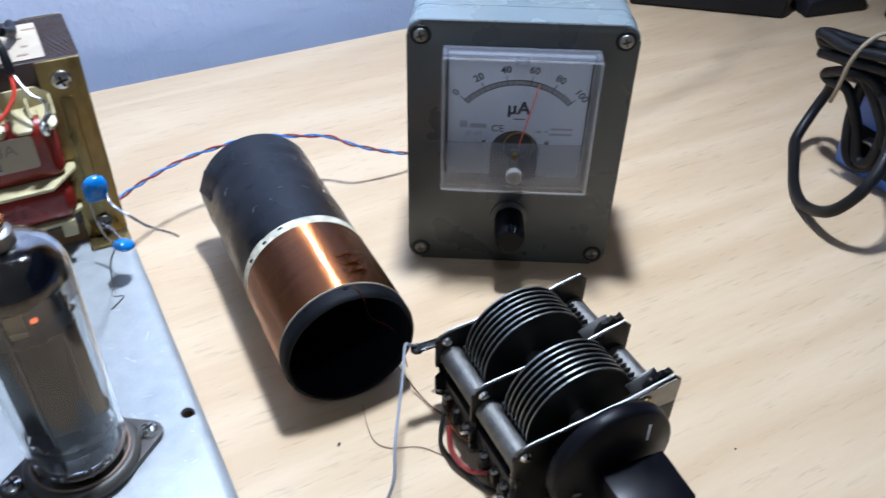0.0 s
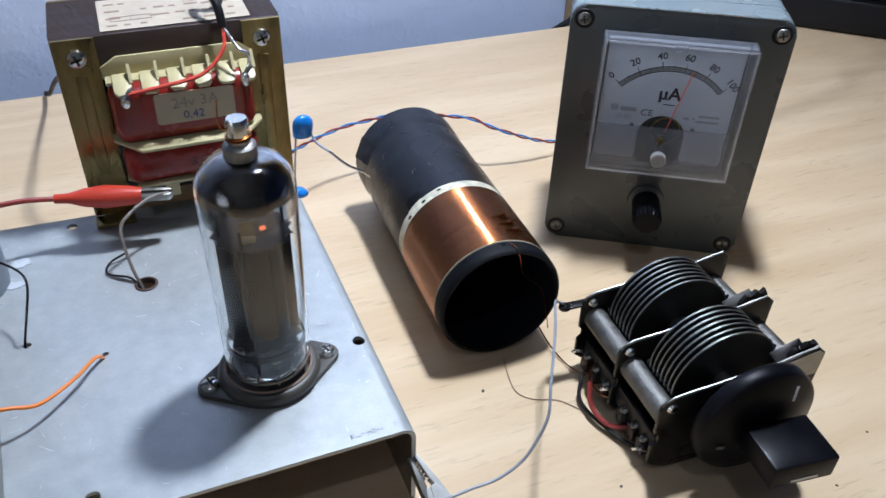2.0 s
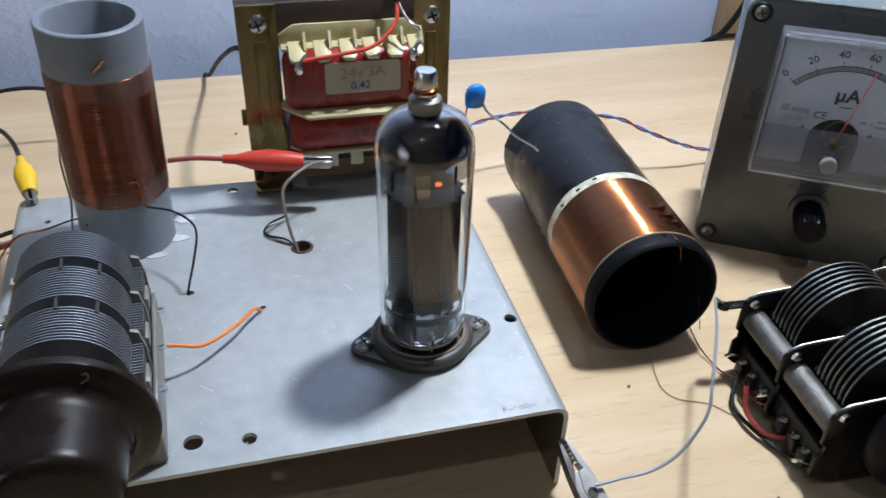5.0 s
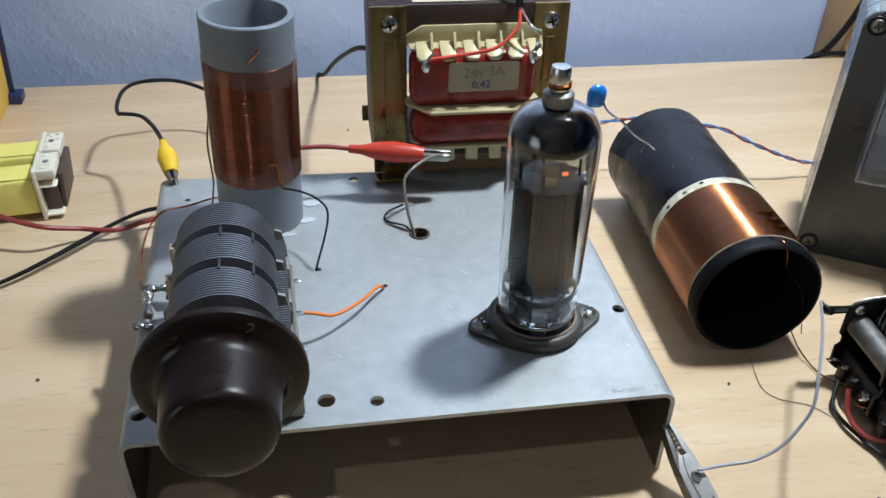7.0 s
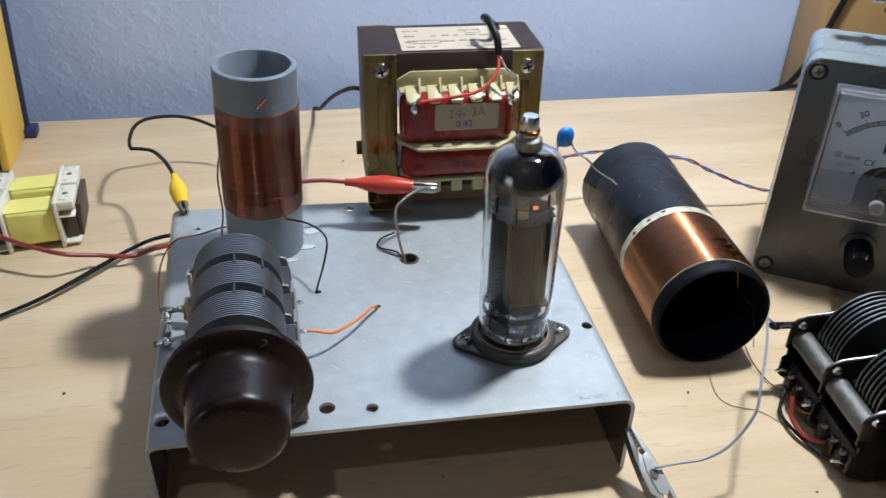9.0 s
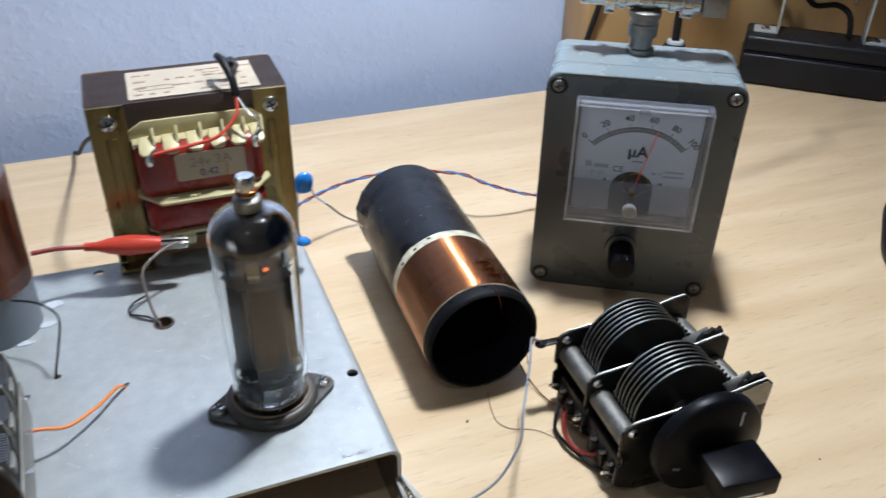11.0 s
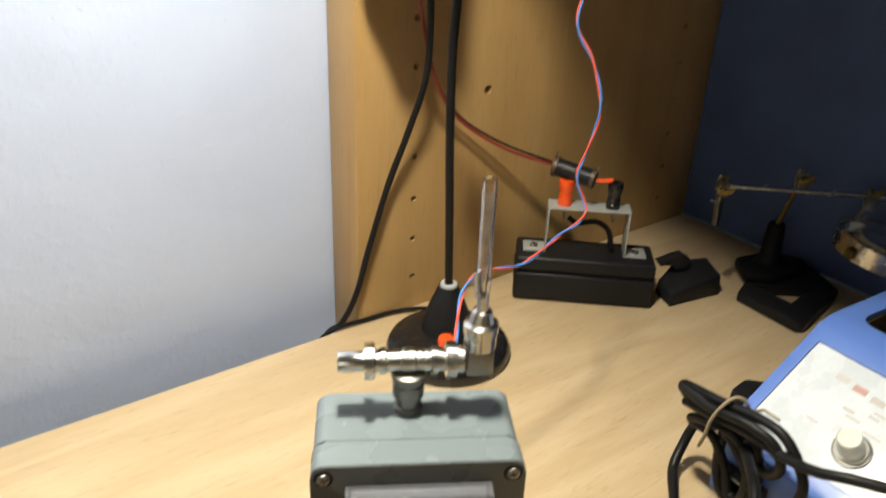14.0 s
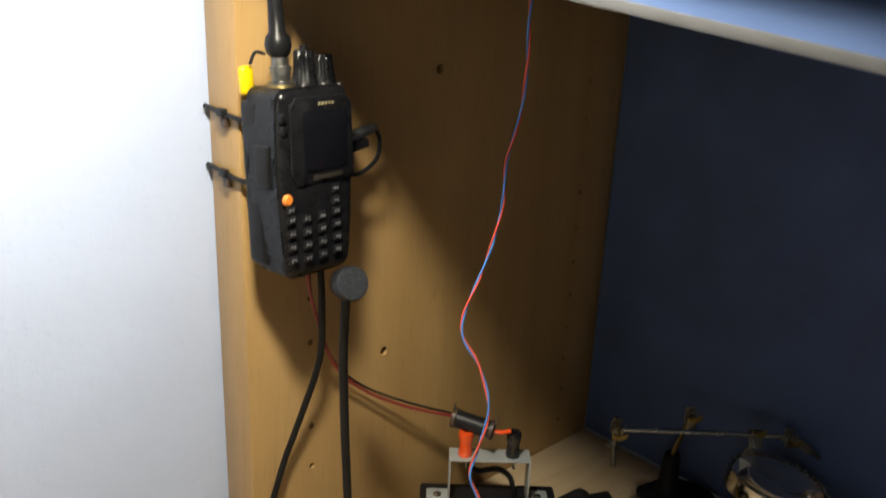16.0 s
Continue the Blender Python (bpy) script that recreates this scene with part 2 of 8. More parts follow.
LID_SHADE_GREY = material("shade_darkened_grey_abs", (0.062, 0.070, 0.072), 0.32, dark=0.92, scale=40, bump=0.00003, bump_scale=1200)
DIAL = material("silver_white_dial", (0.305, 0.323, 0.362), 0.45, dark=0.97, scale=30)
DIAL_GREY = material("grey_dial_scale", (0.17, 0.175, 0.185), 0.6)
PRINT = material("dark_dial_print", (0.03, 0.03, 0.035), 0.6)
PRINT_PALE = material("pale_knob_print", (0.50, 0.52, 0.55), 0.5)
LEGEND = material("worn_key_legend", (0.13, 0.13, 0.14), 0.6)
PRINT_SOFT = material("soft_grey_print", (0.22, 0.22, 0.24), 0.6)
NEEDLE_RED = material("red_needle", (0.72, 0.10, 0.06), 0.5)
ACRYLIC = glass("clear_acrylic", (0.97, 0.98, 0.99), 0.02, 1.25)
TUBE_GLASS = glass("clear_tube_glass", (0.97, 0.985, 0.985), 0.0, 1.42)
ANODE = material("blackened_grey_anode", (0.016, 0.0152, 0.0150), 0.5, 0.0, dark=0.7, scale=90, spec=0.25)
ANODE_DARK = material("black_anode_wing", (0.008, 0.008, 0.009), 0.5, dark=0.7, scale=90, spec=0.2)
TAB_METAL = material("pale_nickel_tab", (0.42, 0.38, 0.29), 0.4, 0.5, dark=0.8, scale=200)
MICA = material("milky_mica", (0.022, 0.021, 0.019), 0.45, dark=0.8, scale=160)
GETTER = material("dark_getter_mirror", (0.135, 0.118, 0.110), 0.10, 1.0, dark=0.6, scale=60)
CERAMIC = material("grey_phenolic_socket", (0.062, 0.055, 0.045), 0.42, dark=0.7, scale=70)
WHITE_PLASTIC = material("white_band_plastic", (0.72, 0.72, 0.66), 0.5, dark=0.75, scale=160)
BAND_CREAM = material("creamy_worn_band", (0.70, 0.66, 0.50), 0.42, dark=0.5, scale=230, contrast=0.35)
KNOB_BLACK = material("deep_black_knob", (0.004, 0.004, 0.006), 0.38, dark=0.7, scale=90, spec=0.12)
RED_PVC = material("red_vinyl", (0.62, 0.055, 0.03), 0.36, dark=0.85, scale=90)
ORANGE_PVC = material("orange_insulation", (0.80, 0.22, 0.04), 0.4, dark=0.85, scale=90)
ORANGE_RED = material("orange_red_plastic", (0.85, 0.085, 0.02), 0.3, dark=0.9, scale=90)
RED_PAIR = material("salmon_red_insulation", (0.72, 0.085, 0.050), 0.4, dark=0.85, scale=90)
RED_DARK = material("dark_red_insulation", (0.26, 0.03, 0.025), 0.42, dark=0.8, scale=90)
BLUE_PVC = material("blue_insulation", (0.035, 0.200, 0.560), 0.42, dark=0.8, scale=90)
ROUGH_ZINC = material("rough_cast_zinc", (0.20, 0.195, 0.18), 0.5, 0.8, dark=0.55, scale=350, bump=0.0002, bump_scale=1500)
VANE_EDGE = material("worn_vane_edge", (0.25, 0.25, 0.235), 0.38, 0.9, dark=0.7, scale=200)
TAUPE_PVC = material("taupe_insulation", (0.17, 0.14, 0.12), 0.45, dark=0.8, scale=90)
GREY_PVC = material("grey_insulation", (0.27, 0.28, 0.31), 0.45, dark=0.8, scale=90)
BLUE_CAP = material("bright_blue_epoxy", (0.012, 0.20, 0.62), 0.22, dark=0.85, scale=150)
YELLOW_PVC = material("yellow_vinyl", (0.80, 0.50, 0.02), 0.4, dark=0.85, scale=90)
YELLOW_TAPE = material("lemon_yellow_tape", (0.80, 0.72, 0.20), 0.4, dark=0.9, scale=60)
YELLOW_CASE = material("matt_yellow_case", (0.78, 0.50, 0.085), 0.55, dark=0.9, scale=20)
NAVY_PLASTIC = material("navy_plastic", (0.012, 0.022, 0.085), 0.4, dark=0.8, scale=40)
IVORY = material("ivory_plastic_bobbin", (0.72, 0.68, 0.55), 0.45, dark=0.85, scale=120)
FERRITE = material("brown_ferrite_core", (0.075, 0.045, 0.032), 0.5, 0.0, dark=0.6, scale=90)
STATION_BLUE = material("blue_station_plastic", (0.090, 0.205, 0.58), 0.36, dark=0.9, scale=40, bump=0.00003, bump_scale=1200)
STATION_WHITE = material("grubby_white_panel", (0.71, 0.77, 0.83), 0.3, dark=0.82, scale=38)
SHELF_BLUE = material("pale_blue_shelf_laminate", (0.085, 0.150, 0.315), 0.5, dark=0.92, scale=20)
EDGE_GREY = material("edge_shade_grey", (0.09, 0.09, 0.095), 0.6, dark=0.85, scale=80)
SPONGE = material("yellow_brown_sponge", (0.42, 0.29, 0.09), 0.95, dark=0.25, scale=60, bump=0.0012, bump_scale=500)
WIRE_TAN = material("tan_paper_tie", (0.30, 0.24, 0.16), 0.7)
PENCIL = material("faint_pencil", (0.33, 0.34, 0.35), 0.6)
CLIP_RED = material("dull_red_clip_vinyl", (0.55, 0.050, 0.026), 0.4, dark=0.85, scale=90)
CLIP_NICKEL = material("satin_nickel_plate", (0.62, 0.61, 0.58), 0.36, 0.35, dark=0.75, scale=120)
SCRATCH = material("bright_scratch", (0.62, 0.64, 0.66), 0.4)
RIM_BLACK = material("matt_black_tape", (0.006, 0.0065, 0.008), 0.55, dark=0.7, scale=70, bump=0.0001, bump_scale=300, spec=0.12)
HEATER = bpy.data.materials.new("glowing_heater")
HEATER.use_nodes = True
HEATER.node_tree.nodes["Principled BSDF"].inputs["Emission Color"].default_value = (1.0, 0.16, 0.03, 1)
HEATER.node_tree.nodes["Principled BSDF"].inputs["Emission Strength"].default_value = 3.0


# ---- building helpers ----
def thing(name, at, label, category, turn=0.0, group="", kind=""):
    """An empty at the base of a thing, to which its parts belong."""
    ob = new(name)
    ob.empty_display_size = 0.01
    ob.matrix_world = at if isinstance(at, Matrix) else pose(*at, 0, 0, turn)
    return tagged(ob, label, category, group, kind)


def part(name, bm, mat, parent=None, label="", smooth=True):
    me = bpy.data.meshes.new(name)
    bmesh.ops.recalc_face_normals(bm, faces=bm.faces)
    bm.to_mesh(me)
    bm.free()
    me.materials.append(mat)
    if any(p.material_index for p in me.polygons):
        me.materials.append(SLOT_SHADE)
    if smooth:
        me.shade_smooth()
        me.set_sharp_from_angle(angle=radians(38))
    ob = new(name, me)
    if parent is not None:
        ob.parent = parent
    return tagged(ob, label)


def alone(name, bm, mat, label, category, at=None, group="", kind="", smooth=True):
    ob = part(name, bm, mat, None, label, smooth)
    if at is not None:
        ob.matrix_world = at
    return tagged(ob, "", category, group, kind)


def shape():
    return bmesh.new()


def add_box(bm, size, at=(0, 0, 0), bevel=0.0, turn=None, steps=2):
    m = Matrix.Translation(at) @ (turn or Matrix()) @ Matrix.Diagonal((*size, 1))
    made = bmesh.ops.create_cube(bm, size=1, matrix=m)
    if bevel:
        edges = list({e for v in made["verts"] for e in v.link_edges})
        bmesh.ops.bevel(bm, geom=edges, offset=bevel, segments=steps, affect="EDGES", profile=0.5)
    return bm


def add_lathe(bm, profile, at=(0, 0, 0), turn=None, steps=40, closed=False):
    """Turns rows of (radius, height) round z."""
    m = Matrix.Translation(at) @ (turn or Matrix())
    rings = []
    for r, z in profile:
        if r < 1e-7:
            rings.append([bm.verts.new(m @ Vector((0, 0, z)))])
        else:
            rings.append([bm.verts.new(m @ Vector((r * math.cos(2 * math.pi * i / steps), r * math.sin(2 * math.pi * i / steps), z))) for i in range(steps)])
    pairs = list(zip(rings, rings[1:])) + ([(rings[-1], rings[0])] if closed else [])
    for a, b in pairs:
        for i in range(steps):
            j = (i + 1) % steps
            if len(a) == 1 and len(b) == 1:
                continue
            if len(a) == 1:
                bm.faces.new((a[0], b[i], b[j]))
            elif len(b) == 1:
                bm.faces.new((a[i], b[0], a[j]))
            else:
                bm.faces.new((a[i], b[i], b[j], a[j]))
    return bm


def add_rod(bm, r, a, b, steps=20, chamfer=0.0):
    a, b = Vector(a), Vector(b)
    length = (b - a).length
    turn = (b - a).to_track_quat("Z", "Y").to_matrix().to_4x4()
    c = chamfer
    return add_lathe(bm, [(0, 0), (r - c, 0), (r, c), (r, length - c), (r - c, length), (0, length)] if c else [(0, 0), (r, 0), (r, length), (0, length)], a, turn, steps)


def spline(points, per=8):
    pts = [Vector(p) for p in points]
    pts = [2 * pts[0] - pts[1]] + pts + [2 * pts[-1] - pts[-2]]
    out = []
    for p0, p1, p2, p3 in zip(pts, pts[1:], pts[2:], pts[3:]):
        for k in range(per):
            t = k / per
            out.append(0.5 * (2 * p1 + (p2 - p0) * t + (2 * p0 - 5 * p1 + 4 * p2 - p3) * t * t + (3 * p1 - p0 - 3 * p2 + p3) * t**3))
    return out + [pts[-2]]


def add_wire(bm, points, r, per=8, steps=8, smooth=True, taper=None):
    line = spline(points, per) if smooth else [Vector(p) for p in points]
    side = None
    rings = []
    for i, p in enumerate(line):
        way = (line[min(i + 1, len(line) - 1)] - line[max(i - 1, 0)]).normalized()
        if side is None:
            side = way.orthogonal().normalized()
        side = (side - way * side.dot(way)).normalized()
        over = way.cross(side)
        rad = r if taper is None else r * taper(i / (len(line) - 1))
        rings.append([bm.verts.new(p + rad * (math.cos(2 * math.pi * k / steps) * side + math.sin(2 * math.pi * k / steps) * over)) for k in range(steps)])
    for a, b in zip(rings, rings[1:]):
        for k in range(steps):
            bm.faces.new((a[k], a[(k + 1) % steps], b[(k + 1) % steps], b[k]))
    bm.faces.new(rings[0][::-1])
    bm.faces.new(rings[-1])
    return bm


def twisted(points, pitch, gap, per=24):
    """Two lines that wind round one another along a path."""
    line = spline(points, per)
    a, b, run, side = [], [], 0.0, None
    for i, p in enumerate(line):
        way = (line[min(i + 1, len(line) - 1)] - line[max(i - 1, 0)]).normalized()
        side = way.orthogonal().normalized() if side is None else (side - way * side.dot(way)).normalized()
        over = way.cross(side)
        run += (p - line[i - 1]).length if i else 0
        w = 2 * math.pi * run / pitch
        off = gap * (math.cos(w) * side + math.sin(w) * over)
        a.append(p + off)
        b.append(p - off)
    return a, b


def add_prism(bm, outline, depth, m=None, bevel=0.0):
    """A flat outline of (x, z) points, thickened along +y."""
    m = m or Matrix()
    front = [bm.verts.new(m @ Vector((x, 0, z))) for x, z in outline]
    back = [bm.verts.new(m @ Vector((x, depth, z))) for x, z in outline]
    faces = [bm.faces.new(front), bm.faces.new(back[::-1])]
    for i in range(len(outline)):
        j = (i + 1) % len(outline)
        faces.append(bm.faces.new((front[j], front[i], back[i], back[j])))
    if bevel:
        bmesh.ops.bevel(bm, geom=list({e for f in faces for e in f.edges}), offset=bevel, segments=2, affect="EDGES", profile=0.5)
    return bm


def add_plate(bm, outline, z, h, bevel=0.0):
    """A flat outline of (x, y) points, thickened upwards."""
    low = [bm.verts.new((x, y, z)) for x, y in outline]
    top = [bm.verts.new((x, y, z + h)) for x, y in outline]
    faces = [bm.faces.new(low[::-1]), bm.faces.new(top)]
    for i in range(len(outline)):
        j = (i + 1) % len(outline)
        faces.append(bm.faces.new((low[i], low[j], top[j], top[i])))
    if bevel:
        bmesh.ops.bevel(bm, geom=list({e for f in faces for e in f.edges}), offset=bevel, segments=2, affect="EDGES", profile=0.5)
    return bm


def round_rect(w, h, r, steps=5, at=(0, 0)):
    out = []
    for cx, cy, start in ((w / 2 - r, h / 2 - r, 0), (-w / 2 + r, h / 2 - r, 90), (-w / 2 + r, -h / 2 + r, 180), (w / 2 - r, -h / 2 + r, 270)):
        for k in range(steps + 1):
            a = radians(start + 90 * k / steps)
            out.append((at[0] + cx + r * math.cos(a), at[1] + cy + r * math.sin(a)))
    return out


def words(name, text, size, m, mat, parent, label="", thick=0.00005, align="CENTER", heavy=0.0):
    """Lettering in the built-in font, turned into a mesh. m: its pose; the letters stand in its x-y plane."""
    cu = bpy.data.curves.new(name, "FONT")
    cu.body, cu.size, cu.extrude, cu.align_x, cu.align_y = text, size, thick, align, "CENTER"
    cu.resolution_u, cu.offset = 3, heavy
    tmp = new(name + "_outline", cu)
    bpy.context.view_layer.update()
    me = bpy.data.meshes.new_from_object(tmp.evaluated_get(bpy.context.evaluated_depsgraph_get()))
    bpy.data.objects.remove(tmp)
    bpy.data.curves.remove(cu)
    me.materials.clear()
    me.materials.append(mat)
    ob = new(name, me)
    ob.parent = parent
    ob.matrix_basis = m
    return tagged(ob, label)


def drilled(ob, holes):
    """Cuts round holes through a mesh. holes: (centre, axis, radius, length)."""
    bm = shape()
    for at, way, r, length in holes:
        w = Vector(way).normalized() * length / 2
        add_rod(bm, r, Vector(at) - w, Vector(at) + w, 14)
    bmesh.ops.recalc_face_normals(bm, faces=bm.faces)
    me = bpy.data.meshes.new("drill")
    bm.to_mesh(me)
    bm.free()
    drill = new("drill", me)
    drill.matrix_world = ob.matrix_world
    mod = ob.modifiers.new("drill", "BOOLEAN")
    mod.object, mod.operation, mod.solver = drill, "DIFFERENCE", "EXACT"
    bpy.context.view_layer.update()
    cut = bpy.data.meshes.new_from_object(ob.evaluated_get(bpy.context.evaluated_depsgraph_get()))
    ob.modifiers.clear()
    ob.data = cut
    cut.shade_smooth()
    cut.set_sharp_from_angle(angle=radians(38))
    bpy.data.objects.remove(drill)
    return ob


def add_screw(bm, r, at, way, height=0.0012):
    """A pan-head cross screw that looks along way."""
    turn = Vector(way).to_track_quat("Z", "Y").to_matrix().to_4x4()
    add_lathe(bm, [(0, height * 0.72), (r * 0.18, height * 0.72), (r * 0.2, height), (r * 0.55, height * 0.92), (r * 0.9, height * 0.55), (r, 0.0), (r * 0.9, -0.0002)], at, turn, 18)
    # cross recess is raised bars, its shade put into their near-black colour
    for k in (0.3, 0.3 + math.pi / 2):
        cut = Matrix.Translation(at) @ turn @ Matrix.Rotation(k, 4, "Z")
        made = bmesh.ops.create_cube(bm, size=1, matrix=cut @ Matrix.Translation((0, 0, height * 0.90)) @ Matrix.Diagonal((r * 1.15, r * 0.26, height * 0.26, 1)))
        for f in {f for v in made["verts"] for f in v.link_faces}:
            f.material_index = 1
    return bm


# ---- the place ----
def slab(name, size, at, mat, label, bevel=0.0):
    bm = add_box(shape(), size, bevel=bevel)
    ob = part(name, bm, mat, None, label)
    ob.location = at
    return tagged(ob, "", "", "", "structure")


slab("desk_top", (2.053, 1.377, 0.024), (-0.3735, -0.2115, -0.012), DESK_WOOD, "pale beech laminate desk top", 0.0006)
slab("wall_north", (4.2, 0.1, 2.6), (0.0, 0.566, 0.50), WALL_BLUE, "rough plastered wall painted lilac blue")
slab("floor", (4.4, 3.4, 0.05), (0.0, -1.0, -0.775), FLOOR_MAT, "brown tiled floor below the desk")
slab("ceiling", (4.4, 3.4, 0.05), (0.0, -1.0, 1.75), WALL_PALE, "plain white ceiling")
slab("wall_south", (4.2, 0.1, 2.6), (0.0, -2.5, 0.5), WALL_PALE, "plain pale wall")
# the opening and its frame are unseen, added round the fill light
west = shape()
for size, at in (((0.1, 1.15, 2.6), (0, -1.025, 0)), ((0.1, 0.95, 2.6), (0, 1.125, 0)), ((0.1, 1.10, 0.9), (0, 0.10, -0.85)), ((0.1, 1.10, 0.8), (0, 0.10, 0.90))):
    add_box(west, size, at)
wall_west = part("wall_west", west, WALL_PALE, None, "pale wall with an opening made for the fill light")
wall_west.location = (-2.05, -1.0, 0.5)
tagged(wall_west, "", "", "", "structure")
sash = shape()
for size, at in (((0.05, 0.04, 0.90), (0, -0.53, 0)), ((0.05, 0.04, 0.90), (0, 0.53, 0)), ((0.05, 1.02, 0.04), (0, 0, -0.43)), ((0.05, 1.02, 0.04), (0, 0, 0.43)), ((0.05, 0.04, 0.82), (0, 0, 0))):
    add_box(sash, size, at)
window = part("unseen_window_1", sash, WHITE_PLASTIC, None, "unseen white frame added round the fill light")
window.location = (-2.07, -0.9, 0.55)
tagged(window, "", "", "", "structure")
slab("wall_east", (0.1, 3.2, 2.6), (2.05, -1.0, 0.5), WALL_PALE, "plain pale wall")

# the side, back and boards of the desk hutch
side = slab("hutch_side_panel", (0.372, 0.036, 1.55), (0.470, 0.4955, 0.045), PANEL_WOOD, "honey beech side panel with rows of shelf pin holes", 0.0018)
pin_holes = [((x - 0.470, -0.018, z - 0.045), (0, 1, 0), 0.0023, 0.018) for x in (0.3315, 0.6105) for z in [0.0265 + 0.032 * k for k in range(12)]]
pin_holes += [((0.395 - 0.470, -0.018, 0.1615 - 0.045), (0, 1, 0), 0.0034, 0.02), ((0.440 - 0.470, -0.018, 0.3625 - 0.045), (0, 1, 0), 0.0038, 0.02)]
bpy.context.view_layer.update()
drilled(side, pin_holes)
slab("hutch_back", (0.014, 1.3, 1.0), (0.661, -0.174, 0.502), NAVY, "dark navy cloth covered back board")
# a thin pale shelf over the corner, tilted to fit the camera's view
level = Matrix.Translation((0.2750, 0.1640, 0.4100)) @ Matrix.Rotation(radians(7.3), 4, "X")
shelf = slab("hutch_shelf", (0.3765, 0.7650, 0.0034), (0, 0, 0), SHELF_BLUE, "thin pale blue shelf in the hutch", 0.0003)
shelf.matrix_world = level @ Matrix.Translation((0.1892, -0.0735, 0.0))
# grey strip puts the shade on the shelf's front edge into colour
strip = slab("shelf_edge_shade", (0.0012, 0.7650, 0.0037), (0, 0, 0), EDGE_GREY, "front edge of the hutch shelf, greyed for its shade", 0.0002)
strip.matrix_world = level @ Matrix.Translation((0.0002, -0.0735, 0.0))


# ---- chassis and what stands on it ----
TOP = 0.0333  # upper face of the chassis


def chassis():
    base = thing("radio_chassis", (0, 0, 0), "bare worn aluminium chassis bent from sheet with drilled holes", "chassis")
    w = 0.0014
    fl, fr, br, bl = (-0.1370, 0.1390), (0.0240, 0.1400), (0.0230, 0.2835), (-0.1470, 0.2880)
    bm = shape()
    # section of the bent sheet, front and back
    def section(l, r):
        y0, y1 = l[1], r[1]
        def at(x, z, f):
            return (x, y0 + (y1 - y0) * f, z)
        out, inn = [], []
        rad = 0.004
        out += [at(l[0], 0.0004, 0), at(l[0], TOP - rad, 0)]
        out += [at(l[0] + rad * (1 - math.cos(radians(a))), TOP - rad + rad * math.sin(radians(a)), 0) for a in (30, 60, 90)]
        out += [at(r[0] - rad * (1 - math.cos(radians(a))), TOP - rad + rad * math.sin(radians(a)), 1) for a in (90, 60, 30)]
        out += [at(r[0], TOP - rad, 1), at(r[0], 0.0004, 1)]
        ri = rad - w
        inn += [at(l[0] + w, 0.0004, 0), at(l[0] + w, TOP - rad, 0)]
        inn += [at(l[0] + rad - ri * math.cos(radians(a)), TOP - rad + ri * math.sin(radians(a)), 0) for a in (30, 60, 90)]
        inn += [at(r[0] - rad + ri * math.cos(radians(a)), TOP - rad + ri * math.sin(radians(a)), 1) for a in (90, 60, 30)]
        inn += [at(r[0] - w, TOP - rad, 1), at(r[0] - w, 0.0004, 1)]
        return [bm.verts.new(p) for p in out], [bm.verts.new(p) for p in inn]
    fo, fi = section(fl, fr)
    bo, bi = section(bl, br)
    for k in range(len(fo) - 1):
        bm.faces.new((fo[k], fo[k + 1], bo[k + 1], bo[k]))
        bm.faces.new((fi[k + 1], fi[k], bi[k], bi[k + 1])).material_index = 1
        bm.faces.new((fo[k + 1], fo[k], fi[k], fi[k + 1]))
        bm.faces.new((bo[k], bo[k + 1], bi[k + 1], bi[k]))
    for k in (0, -1):
        bm.faces.new((fo[k], fi[k], bi[k], bo[k]))
    sheet = part("sheet", bm, ALU, base)
    sheet.data.materials[1] = ALU_INNER_SHADE
    holes = [((0.0191, 0.1811), 0.0021), ((-0.0797, 0.1494), 0.0027), ((-0.0650, 0.1475), 0.0021), ((-0.0425, 0.2345), 0.0036),
             ((-0.0812, 0.2155), 0.0013), ((-0.0583, 0.2030), 0.0010), ((-0.1325, 0.1500), 0.0024), ((-0.0655, 0.2800), 0.0020),
             ((-0.1330, 0.2700), 0.0012)]
    drilled(sheet, [((x, y, TOP - 0.0007), (0, 0, 1), r, 0.01) for (x, y), r in holes])
    for (x, y), r in holes[3:4]:
        bm = add_lathe(shape(), [(r, -0.0016), (r + 0.0005, 0.0003), (r + 0.0002, 0.0006), (r - 0.0004, 0.0006), (r - 0.0006, -0.0016)], (x, y, TOP), steps=16, closed=True)
        part("grommet", bm, FERRITE, base)
    rng = random.Random(12)
    for k in range(22):
        x = 0.0050 + 0.0148 * rng.random()
        part("pencil_mark", add_box(shape(), (rng.uniform(0.0003, 0.0014), rng.uniform(0.0002, 0.0007), 0.00004), (x, 0.1430 + rng.uniform(-0.0007, 0.0007) + 0.04 * (x - 0.01), TOP + 0.00006), 0, Matrix.Rotation(rng.uniform(-0.5, 0.5), 4, "Z")), PENCIL, base)
    for k in range(120):
        x, y = rng.uniform(-0.132, 0.020), rng.uniform(0.143, 0.282)
        size = rng.uniform(0.0004, 0.0022) if k % 4 else rng.uniform(0.002, 0.005)
        m = Matrix.Rotation(rng.uniform(0, math.pi), 4, "Z")
        part("scratch", add_box(shape(), (size, rng.uniform(0.00010, 0.00028), 0.00004), (x, y, TOP + 0.00005), 0, m), SCRATCH, base)
    return base


chassis()


